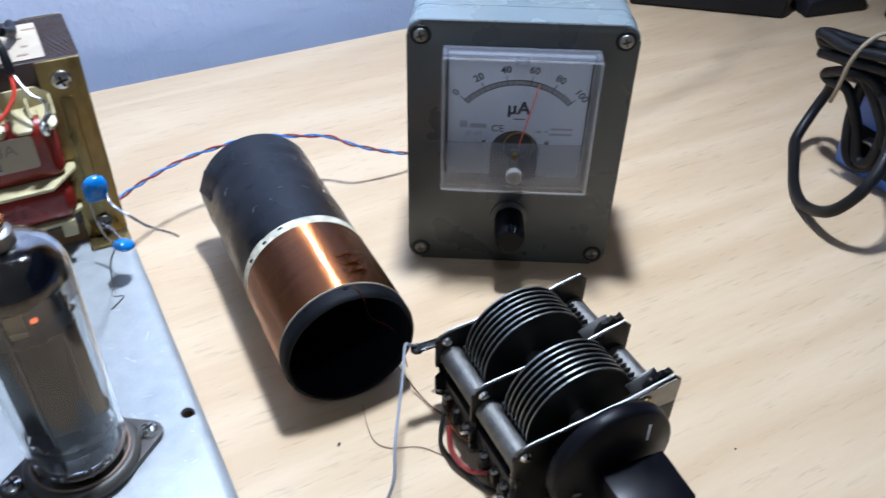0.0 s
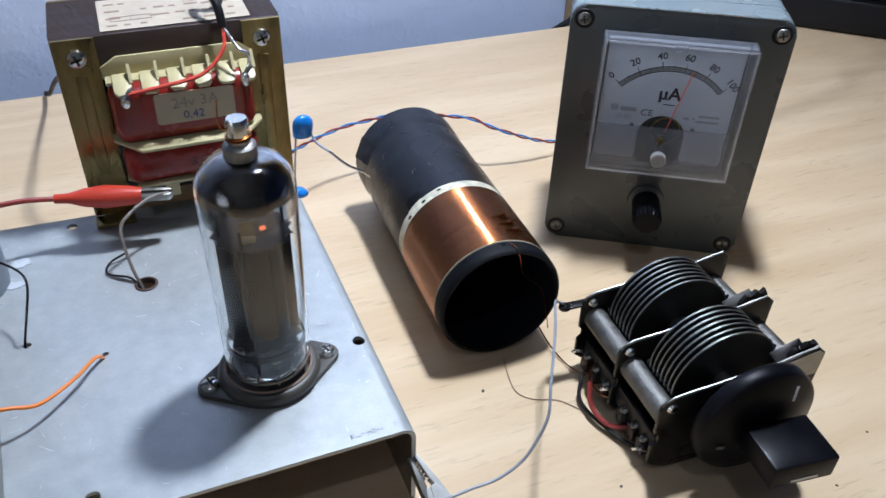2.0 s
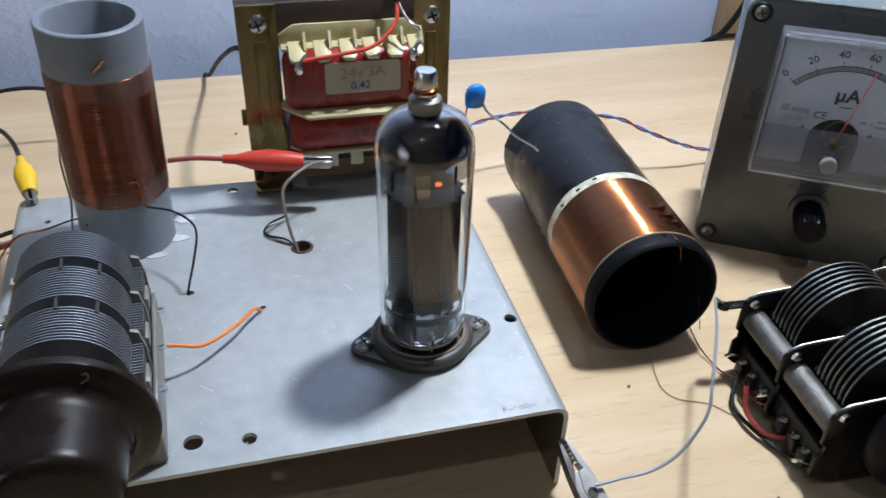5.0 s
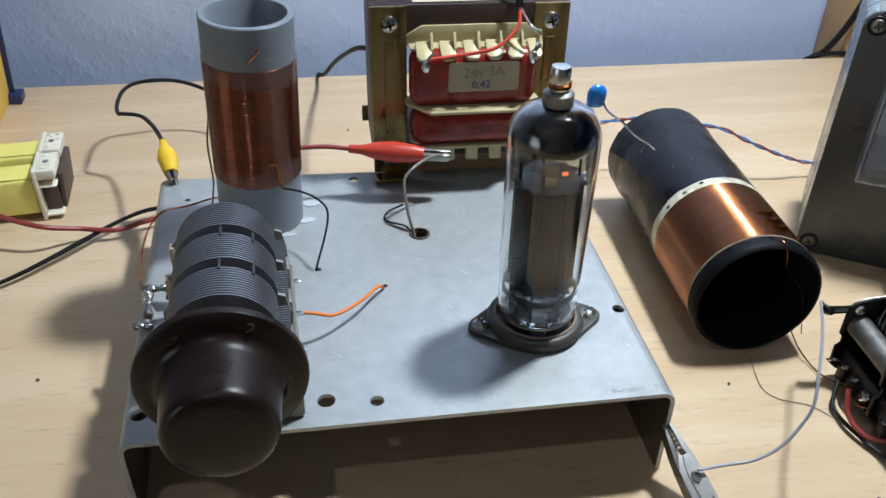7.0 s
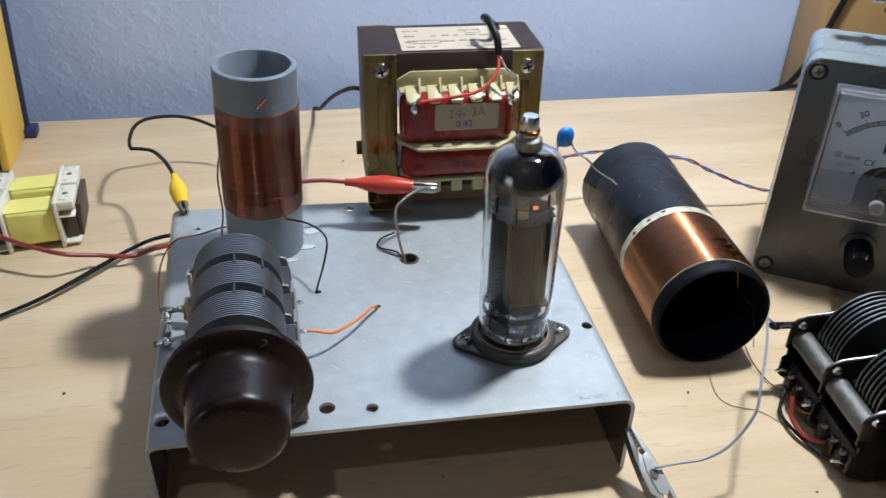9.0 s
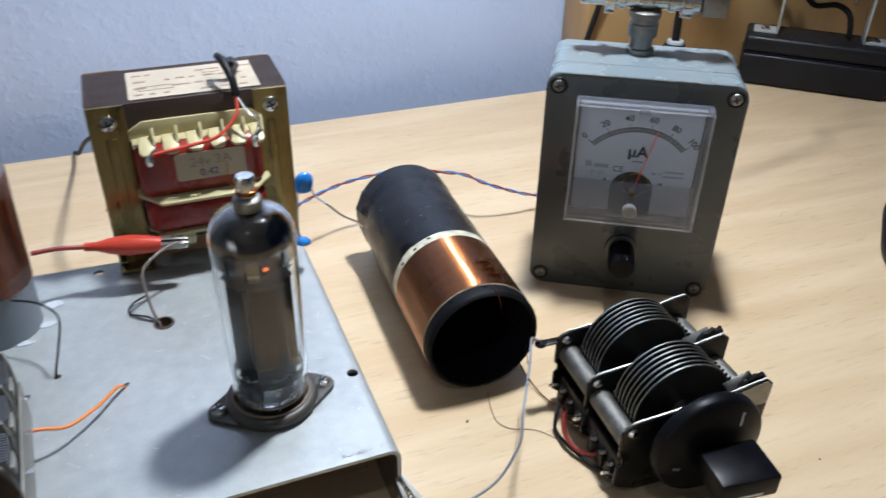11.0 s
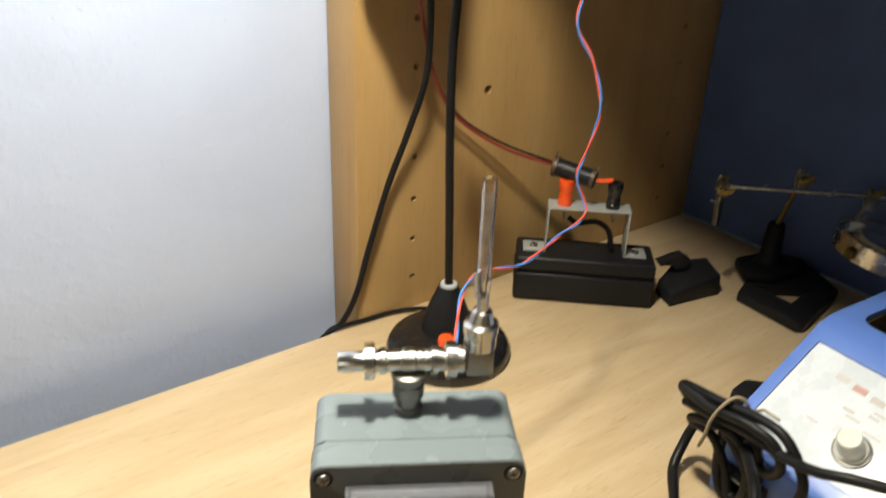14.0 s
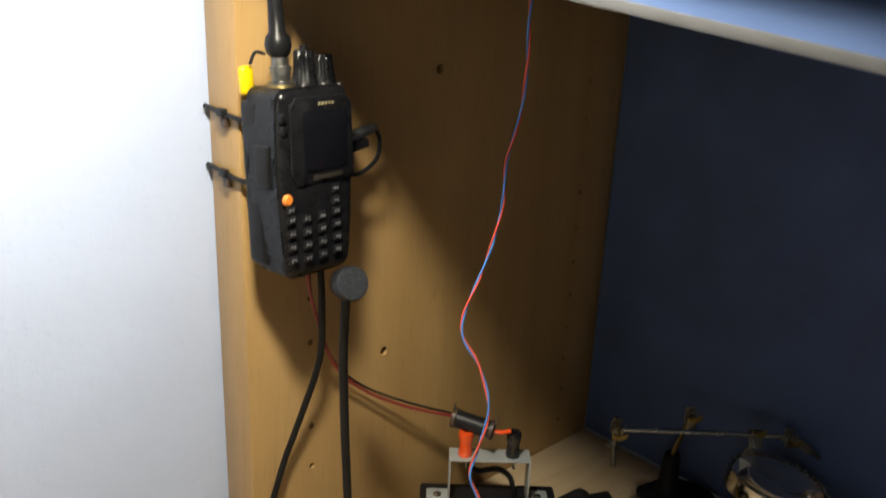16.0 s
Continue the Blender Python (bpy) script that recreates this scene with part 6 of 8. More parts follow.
crocodile("red sleeved crocodile clip gripping a taupe wire above the chassis", (-0.0672, 0.2672, 0.0545), (-0.0270, 0.2600, 0.0527), CLIP_RED, 0.0300, DULL_STEEL, 20)
lead("red_clip_lead", [(-0.0860, 0.2640, 0.0575), (-0.0765, 0.2660, 0.0565), (-0.0665, 0.2671, 0.0545)], 0.0010, RED_DARK, "dark red lead of the crocodile clip")
lead("grey_hook_wire", [(-0.0285, 0.2600, 0.0535), (-0.0350, 0.2570, 0.0545), (-0.0425, 0.2510, 0.0535), (-0.0470, 0.2465, 0.0500), (-0.0463, 0.2400, 0.0400), (-0.0440, 0.2355, 0.0310)], 0.0006, TAUPE_PVC, "taupe wire rising from a chassis hole to the red clip")
lead("dark_stub_wire", [(-0.0440, 0.2340, 0.0300), (-0.0470, 0.2375, 0.0350), (-0.0545, 0.2440, 0.0342), (-0.0535, 0.2500, 0.0345), (-0.0470, 0.2525, 0.0360)], 0.0004, RUBBER, "thin dark wire out of the chassis hole")
crocodile("yellow sleeved crocodile clip on the chassis rim", (-0.1470, 0.3094, 0.0405), (-0.1397, 0.2822, 0.0347), YELLOW_PVC, 0.0224, DULL_STEEL)
lead("black_clip_lead", [(-0.1470, 0.3094, 0.0405), (-0.1549, 0.3318, 0.0375), (-0.1638, 0.3492, 0.0352), (-0.1725, 0.3542, 0.0345), (-0.1756, 0.3558, 0.0342), (-0.1782, 0.3669, 0.0340), (-0.1784, 0.3837, 0.0340), (-0.1737, 0.3933, 0.0340), (-0.1635, 0.3964, 0.0340), (-0.1547, 0.3995, 0.0320), (-0.1459, 0.4002, 0.0290), (-0.1372, 0.3991, 0.0250), (-0.1246, 0.3921, 0.0210), (-0.1073, 0.3789, 0.0160)], 0.0010, RUBBER, "black lead of the yellow clip passing behind the coil", "cable")
lead("dark_coil_lead", [(-0.0920, 0.2376, 0.0548), (-0.0840, 0.2330, 0.0550), (-0.0782, 0.2270, 0.0540), (-0.0765, 0.2220, 0.0519), (-0.0782, 0.2170, 0.0456), (-0.0818, 0.2163, 0.0335), (-0.0815, 0.2158, 0.0310)], 0.0004, RUBBER, "thin dark wire from the coil into the chassis")
lead("orange_lead", [(-0.0893, 0.1779, 0.0440), (-0.0830, 0.1772, 0.0442), (-0.0760, 0.1800, 0.0405), (-0.0670, 0.1890, 0.0385), (-0.0605, 0.1985, 0.0368), (-0.0584, 0.2028, 0.0300)], 0.0006, ORANGE_PVC, "orange wire from the capacitor into the chassis")
lead("copper_lead", [(-0.1130, 0.2410, 0.0480), (-0.1200, 0.2590, 0.0400), (-0.1300, 0.2540, 0.0400), (-0.1390, 0.2556, 0.0376), (-0.1430, 0.2520, 0.0358), (-0.1446, 0.2440, 0.0350), (-0.1440, 0.2310, 0.0360), (-0.1422, 0.2180, 0.0368), (-0.1402, 0.2068, 0.0380)], 0.00035, COPPER, "bare copper wire from the coil along the chassis edge")
lead("thin_standing_wire", [(-0.1175, 0.2560, 0.0760), (-0.1192, 0.2550, 0.0650), (-0.1188, 0.2530, 0.0510), (-0.1205, 0.2520, 0.0400), (-0.1190, 0.2520, 0.0338)], 0.00035, INK_BROWN, "thin brown wire hanging beside the coil")


def chassis_clip():
    way = Vector((0.0062, -0.0190, -0.0115)).normalized()
    flat = Vector((0.0, -0.35, 1.0))
    flat = (flat - way * flat.dot(way)).normalized()
    over = flat.cross(way)
    m = Matrix((over, flat, way)).transposed().to_4x4()
    m.translation = (0.0228, 0.1412, 0.0190)
    m = m @ Matrix.Diagonal((0.74, 0.74, 0.88, 1))
    base = thing("bare_crocodile_clip", m, "bare nickel crocodile clip biting the chassis edge", "clip")
    for s in (-1, 1):
        out = [(s * 0.0009, 0.0), (s * 0.0022, 0.0004), (s * 0.0044, 0.0120), (s * 0.0056, 0.0240), (s * 0.0060, 0.0380), (s * 0.0042, 0.0380), (s * 0.0038, 0.0240), (s * 0.0030, 0.0150), (s * 0.0012, 0.0100)]
        jaw = part("jaw", add_prism(shape(), out, 0.0052, Matrix.Translation((0, -0.0026, 0)), 0.0003), DULL_STEEL if s < 0 else CLIP_NICKEL, base, "nickel jaw with a toothed edge")
        for k in range(6):
            part("tooth", add_box(shape(), (0.0011, 0.0050, 0.0011), (s * 0.0010, 0, 0.0012 + 0.0015 * k), 0, Matrix.Rotation(radians(45), 4, "Y")), STEEL, jaw)
        cheek = [(s * -0.0006, 0.0120), (s * 0.0022, 0.0118), (s * 0.0046, 0.0165), (s * 0.0050, 0.0260), (s * 0.0020, 0.0290), (s * -0.0016, 0.0270), (s * -0.0022, 0.0180)]
        for y in (-0.0033, 0.0026):
            part("cheek", add_prism(shape(), cheek, 0.0006, Matrix.Translation((0, y + s * 0.00032, 0)), 0.0001), CLIP_NICKEL, jaw, "bright flat cheek plate")
    part("pivot", add_rod(shape(), 0.0011, (0.0004, -0.0042, 0.0200), (0.0004, 0.0042, 0.0200), 16), DULL_STEEL, base)
    part("pivot_ring", add_lathe(shape(), [(0.0011, 0.0), (0.0020, 0.0), (0.0018, 0.0007), (0.0011, 0.0007)], (0.0004, 0.0038, 0.0200), Matrix.Rotation(radians(-90), 4, "X"), 18, closed=True), DULL_STEEL, base)
    return base


chassis_clip()
lead("red_supply_lead", [(-0.3200, 0.3330, 0.0040), (-0.2650, 0.3200, 0.0150), (-0.2380, 0.3080, 0.0160), (-0.2190, 0.2970, 0.0150), (-0.2000, 0.2900, 0.0125), (-0.1860, 0.2955, 0.0070), (-0.1710, 0.2960, 0.0050), (-0.1590, 0.3030, 0.0045), (-0.1400, 0.3050, 0.0060), (-0.1200, 0.3000, 0.0060)], 0.0011, RED_DARK, "dark red supply lead running under the chassis", "cable")
for shift in (0.0, 0.0015):
    lead("black_supply_lead", [(-0.2900 + shift, 0.2090, 0.0014), (-0.2250 + shift, 0.2555, 0.0022), (-0.2050 + shift, 0.2690, 0.0034), (-0.1860 + shift, 0.2895 - shift / 2, 0.0040), (-0.1730 + shift / 2, 0.3035 - shift / 2, 0.0045), (-0.1600, 0.3125 - shift, 0.0050), (-0.1400, 0.3140 - shift, 0.0060), (-0.1200, 0.3100 - shift, 0.0060)], 0.00068, RUBBER, "black supply lead running under the chassis", "cable", group="black supply leads")


# ---- at the left: small ferrite transformer and a yellow case ----
def ferrite_transformer():
    base = thing("ferrite_transformer", Matrix.Translation((-0.2215, 0.3345, 0.0)) @ Matrix.Rotation(radians(7), 4, "Z") @ Matrix.Diagonal((0.84, 0.97, 0.77, 1)), "small ferrite transformer with yellow taped windings in ivory bobbins", "transformer")
    rough = random.Random(17)
    for x in (-0.0150, 0.0145):
        s = 1 if x > 0 else -1
        end = part("bobbin_end", add_prism(shape(), [(-0.0215, 0.0004), (-0.0140, 0.0004), (-0.0140, 0.0035), (0.0140, 0.0035), (0.0140, 0.0004), (0.0215, 0.0004), (0.0215, 0.0335), (0.0010, 0.0335), (0.0, 0.0318), (-0.0010, 0.0335), (-0.0215, 0.0335)], 0.0020, Matrix.Translation((x + 0.0010, 0, 0)) @ Matrix.Rotation(radians(90), 4, "Z"), 0.0003), IVORY, base, "ivory bobbin end plate")
        for y in (-0.0110, 0.0110):
            blk = part("pin_block", add_box(shape(), (0.0095, 0.0195, 0.0062), (x + s * 0.0055, y, 0.0298), 0.0008), IVORY, base, "ivory block with soldered pins")
            for k in range(3):
                dot = shape()
                bmesh.ops.create_icosphere(dot, subdivisions=2, radius=0.0014, matrix=Matrix.Translation((x + s * (0.0040 + 0.0012 * (k % 2)), y - 0.0060 + 0.0060 * k, 0.0331)) @ Matrix.Diagonal((1.2, 1, 0.5, 1)))
                part("solder_dot", dot, IVORY if k != 1 else TAUPE_PVC, blk)
            for k in range(5):
                part("moulded_lump", add_box(shape(), (rough.uniform(0.0008, 0.0024), rough.uniform(0.0008, 0.0022), 0.0006), (x + s * rough.uniform(0.0020, 0.0090), y + rough.uniform(-0.0085, 0.0085), 0.0330), 0.0002, Matrix.Rotation(rough.uniform(0, 3), 4, "Z")), IVORY, blk)
            part("side_shelf", add_box(shape(), (0.0088, 0.0195, 0.0012), (x + s * 0.0054, y, 0.0222), 0.0004), IVORY, end)
            part("foot_shelf", add_box(shape(), (0.0088, 0.0195, 0.0016), (x + s * 0.0054, y, 0.0030), 0.0004), IVORY, end)
        part("core_leg", add_box(shape(), (0.0075, 0.0330, 0.0170), (x + s * 0.0050, 0, 0.0128), 0.0006), FERRITE, base, "dark brown ferrite")
        part("core_face", add_box(shape(), (0.0030, 0.0290, 0.0235), (x + s * 0.0103, 0.0, 0.0148), 0.0006, Matrix.Rotation(radians(s * 5), 4, "Y")), FERRITE, base, "rust brown ferrite face")
    for y, z, h in ((-0.0110, 0.0158, 0.0240), (0.0110, 0.0175, 0.0245)):
        coil = part("winding", add_box(shape(), (0.0275, 0.0178, h), (-0.0003, y, z), 0.0026, steps=4), YELLOW_TAPE, base, "winding under lemon yellow tape")
        part("tape_edge", add_box(shape(), (0.0270, 0.0100, 0.0002), (-0.0003, y - 0.0030, z + h / 2 + 0.0001)), YELLOW_TAPE, coil)
    return base


ferrite_transformer()


def yellow_case():
    base = thing("yellow_case", pose(-0.2590, 0.4290, 0.0, 0, 4.0, 6), "yellow and navy plastic instrument case standing by the wall", "case")
    part("side", add_box(shape(), (0.0050, 0.0535, 0.1900), (-0.0025, 0, 0.0960), 0.0010), YELLOW_CASE, base)
    part("body", add_box(shape(), (0.0950, 0.0580, 0.1880), (-0.0530, 0.0, 0.0950), 0.0030), NAVY_PLASTIC, base, "navy plastic body")
    part("rear_rim", add_box(shape(), (0.0080, 0.0030, 0.1860), (-0.0012, 0.0275, 0.0980), 0.0008), NAVY_PLASTIC, base)
    part("foot", add_box(shape(), (0.0120, 0.0120, 0.0060), (0.0010, 0.0270, 0.0032), 0.0010), NAVY_PLASTIC, base)
    part("socket", add_lathe(shape(), [(0, 0.006), (0.0045, 0.006), (0.0055, 0.003), (0.0055, 0)], (-0.0200, -0.0290, 0.0200), Matrix.Rotation(radians(90), 4, "X"), 20), DULL_STEEL, base)
    # lighter blue panel stands in for a reflection on the navy front
    part("front_panel", add_prism(shape(), round_rect(0.0700, 0.1500, 0.0060, 4, (-0.0560, 0.1040)), 0.0012, Matrix.Translation((0, -0.0300, 0)), 0.0004), material("painted_blue_reflection", (0.012, 0.045, 0.19), 0.3, dark=0.8, scale=40), base, "front panel in a lighter blue standing in for a reflection")
    return base


yellow_case()


# ---- dust and crumbs ----
rng = random.Random(21)
crumbs = shape()
spots = [(0.063, 0.174, 0.0009), (0.088, 0.120, 0.0006), (0.155, 0.095, 0.0006), (0.182, 0.109, 0.0005), (-0.1825, 0.2057, 0.0008), (-0.0645, 0.3962, 0.0008)]
spots += [(rng.uniform(-0.24, 0.30), rng.uniform(0.09, 0.44), rng.uniform(0.0002, 0.0004)) for _ in range(26)]
for x, y, size in spots:
    bmesh.ops.create_icosphere(crumbs, subdivisions=1, radius=size, matrix=Matrix.Translation((x, y, size * 0.35)) @ Matrix.Rotation(rng.uniform(0, 3), 4, "Z") @ Matrix.Diagonal((1, rng.uniform(0.6, 1), 0.45, 1)))
alone("desk_crumbs", crumbs, FERRITE, "tiny dark crumbs scattered on the desk", "crumbs", kind="stuff")


# ---- in the corner by the hutch ----
def desk_microphone():
    base = thing("desk_microphone", (0.3190, 0.4130, 0.0), "black gooseneck desk microphone with red button on a round base", "microphone")
    part("foot", add_lathe(shape(), [(0, 0.0), (0.0420, 0.0), (0.0430, 0.0020), (0.0436, 0.0060), (0.0416, 0.0100), (0.0380, 0.0128), (0.0250, 0.0142), (0, 0.0146)], steps=72), BLACK_GLOSS, base, "round black base")
    cone = part("cone", add_lathe(shape(), [(0.0185, 0.0135), (0.0170, 0.0200), (0.0130, 0.0320), (0.0090, 0.0420), (0.0068, 0.0468), (0, 0.0470)], (0.0060, 0.0105, 0), steps=40), BLACK, base)
    part("collar", add_lathe(shape(), [(0.0034, 0.0466), (0.0062, 0.0466), (0.0058, 0.0486), (0.0034, 0.0490)], (0.0060, 0.0105, 0), steps=30), material("grey_collar", (0.40, 0.42, 0.44), 0.4), base, "grey plastic collar")
    neck = [(0.0060, 0.0105, 0.0475), (0.0052, 0.0110, 0.0800), (0.0030, 0.0100, 0.1150), (0.0000, 0.0080, 0.1500), (-0.0050, 0.0030, 0.2050), (-0.0095, -0.0060, 0.2505)]
    part("gooseneck", add_wire(shape(), neck, 0.0028, 12, 14), RUBBER, base, "flexible black gooseneck")
    way = Vector((-0.004, -0.016, 0.006)).normalized()
    turn = way.to_track_quat("Z", "Y").to_matrix().to_4x4()
    at = Vector((-0.0112, -0.0085, 0.2570))
    head = part("head", add_lathe(shape(), [(0, -0.0065), (0.0060, -0.0062), (0.0092, -0.0020), (0.0100, 0.0040), (0.0100, 0.0082), (0.0092, 0.0096), (0, 0.0096)], at, turn, 40), BLACK, base)
    part("grille", add_lathe(shape(), [(0.0092, 0.0095), (0.0088, 0.0104), (0, 0.0107)], at, turn, 40), material("grey_mesh_grille", (0.055, 0.060, 0.070), 0.22, 0.5, dark=0.75, scale=900, bump=0.0001, bump_scale=900), head, "grey mesh grille")
    part("button", add_lathe(shape(), [(0.0050, 0.0), (0.0050, 0.0045), (0.0044, 0.0056), (0, 0.0060)], (-0.0235, -0.0270, 0.0300), None, 28), ORANGE_RED, base, "red push button")
    part("button_body", add_lathe(shape(), [(0.0072, 0.0), (0.0072, 0.0150), (0.0066, 0.0170), (0.0062, 0.0215), (0.0050, 0.0220)], (-0.0235, -0.0270, 0.0085), steps=28), BLACK, base)
    return base


desk_microphone()
lead("microphone_cable", [(0.3380, 0.4580, 0.0060), (0.3250, 0.4700, 0.0035), (0.3080, 0.4750, 0.0030), (0.2880, 0.4765, 0.0028), (0.2700, 0.4785, 0.0020), (0.2560, 0.4850, -0.0080), (0.2480, 0.4920, -0.0400)], 0.0016, RUBBER, "black microphone cable running off behind the desk", "cable")
lead("radio_cable", [(0.3150, 0.4420, 0.2680), (0.3200, 0.4470, 0.2250), (0.3240, 0.4560, 0.1850), (0.3160, 0.4640, 0.1465), (0.3040, 0.4690, 0.1100), (0.2890, 0.4700, 0.0650), (0.2790, 0.4715, 0.0300), (0.2710, 0.4790, 0.0050), (0.2640, 0.4900, -0.0100), (0.2600, 0.4960, -0.0500)], 0.0022, RUBBER, "thick black cable hanging from the radio", "cable")


def terminal_box():
    a, b = Vector((0.4042, 0.4432)), Vector((0.4852, 0.3715))
    mid = (a + b) / 2
    turn = math.degrees(math.atan2(b.y - a.y, b.x - a.x))
    w = (b - a).length
    back = Vector((-(b - a).y, (b - a).x)).normalized()
    at = mid + back * 0.0190
    base = thing("terminal_box", (at.x, at.y, 0.0), "black plastic box with a bent metal bracket and two terminal posts", "box", turn)
    part("case_lower", add_box(shape(), (w, 0.0380, 0.0245), (0, 0, 0.0125), 0.0030, steps=3), BLACK, base)
    part("case_lid", add_box(shape(), (w - 0.0010, 0.0372, 0.0125), (0, 0, 0.0318), 0.0030, steps=3), BLACK, base)
    part("seam", add_box(shape(), (w - 0.0040, 0.0368, 0.0012), (0, 0, 0.0250), 0.0003), HOLE_DARK, base)
    bx = 0.0312
    frame = part("bracket", add_box(shape(), (2 * bx, 0.0175, 0.0013), (-0.0010, 0.0, 0.0758), 0.0003), ALU, base, "bent aluminium bracket")
    for s in (-1, 1):
        part("bracket_leg", add_box(shape(), (0.0013, 0.0170, 0.0370), (-0.0010 + s * (bx - 0.0007), 0.0, 0.0570), 0.0003), ALU, frame)
        part("bracket_foot", add_box(shape(), (0.0170, 0.0165, 0.0013), (-0.0010 + s * (bx + 0.0078), 0.0, 0.0389), 0.0003), ALU, frame)
        part("foot_screw", add_screw(shape(), 0.0034, (-0.0010 + s * (bx + 0.0080), 0, 0.0396), (0, 0, 1), 0.0016), STEEL, frame)
    for x, m, lab in ((-0.0200, ORANGE_RED, "orange terminal post"), (0.0165, BLACK_GLOSS, "black terminal post")):
        post = part("terminal_post", add_lathe(shape(), [(0, 0.0), (0.0054, 0.0), (0.0054, 0.0034), (0.0049, 0.0040), (0.0049, 0.0080), (0.0043, 0.0104), (0.0054, 0.0132), (0.0059, 0.0186), (0.0054, 0.0206), (0.0024, 0.0206), (0.0022, 0.0180), (0, 0.0180)], (x, 0, 0.0764), steps=28), m, base, lab)
        part("nut", add_rod(shape(), 0.0042, (x, 0, 0.0752), (x, 0, 0.0722), 6), DULL_STEEL, base)
        part("lug", add_rod(shape(), 0.0012, (x, 0, 0.0722), (x + 0.002, 0.001, 0.0640), 8), DULL_STEEL, base)
    part("inner_cable", add_wire(shape(), [(-0.0150, 0.0, 0.0650), (-0.0080, 0.003, 0.0600), (0.0060, 0.003, 0.0620), (0.0160, 0.001, 0.0560), (0.0200, 0.0, 0.0400)], 0.0022, 8, 8), RUBBER, base)
    return base


terminal_box()


def inline_fuse():
    a, b = Vector((0.4395, 0.4480, 0.1040)), Vector((0.4560, 0.4190, 0.0990))
    base = thing("inline_suppressor", Matrix.Translation(a) @ (b - a).to_track_quat("Z", "Y").to_matrix().to_4x4(), "small black cylindrical part wired into the red lead", "component")
    n = (b - a).length
    part("body", add_lathe(shape(), [(0, 0.0), (0.0060, 0.0), (0.0070, 0.0010), (0.0070, n - 0.001), (0.0060, n), (0, n)], steps=28), BLACK, base)
    for z in (0.0020, n - 0.0020):
        part("clamp_ring", add_lathe(shape(), [(0.0070, z - 0.0016), (0.0078, z - 0.0014), (0.0078, z + 0.0014), (0.0070, z + 0.0016)], steps=24), FERRITE, base, "dark end ring")
    for z, y in ((0.0, 0.0085), (n, 0.0085)):
        part("ear", add_box(shape(), (0.0040, 0.0050, 0.0010), (0.001, y, z), 0.0003), DULL_STEEL, base)
    part("tail", add_wire(shape(), [(0, 0, n - 0.001), (0.0005, 0.001, n + 0.006), (0.003, 0.003, n + 0.0120)], 0.0016, 6, 8), ORANGE_RED, base)
    return base


inline_fuse()
lead("red_radio_lead", [(0.3060, 0.4420, 0.2640), (0.3110, 0.4470, 0.2400), (0.3228, 0.4560, 0.2130), (0.3406, 0.4640, 0.1736), (0.3678, 0.4690, 0.1431), (0.4041, 0.4625, 0.1191), (0.4390, 0.4490, 0.1045)], 0.0012, RED_DARK, "dark red lead from the radio to the terminal box", "cable")
lead("black_radio_lead", [(0.3085, 0.4430, 0.2640), (0.3128, 0.4490, 0.2395), (0.3240, 0.4590, 0.2135), (0.3416, 0.4668, 0.1752), (0.3688, 0.4708, 0.1452), (0.4045, 0.4650, 0.1220), (0.4392, 0.4500, 0.1065)], 0.0009, RUBBER, "thin black lead running along the red one", "cable")

pair = thing("hanging_twisted_pair", (0, 0, 0), "loosely twisted red and blue wires hanging to the coaxial tee", "wire")
line_a, line_b = twisted([(0.3522, 0.3200, 0.4290), (0.3528, 0.3220, 0.4080), (0.3560, 0.3240, 0.3850), (0.3600, 0.3300, 0.3580), (0.3600, 0.3370, 0.3340), (0.3610, 0.3390, 0.3073), (0.3560, 0.3440, 0.2762), (0.3445, 0.3480, 0.2412), (0.3505, 0.3380, 0.2184), (0.3515, 0.3300, 0.1951), (0.3450, 0.3300, 0.1725), (0.3395, 0.3300, 0.1571), (0.3410, 0.3220, 0.1380),
                          (0.3119, 0.3137, 0.1341), (0.2810, 0.3061, 0.1302), (0.2519, 0.3030, 0.1360), (0.2295, 0.2899, 0.1380), (0.2110, 0.2700, 0.1330), (0.2060, 0.2640, 0.1250)], 0.044, 0.00050, 10)
part("red_wire", add_wire(shape(), line_a, 0.0006, 1, 6, False), RED_PAIR, pair)
part("blue_wire", add_wire(shape(), line_b, 0.0006, 1, 6, False), BLUE_PVC, pair)


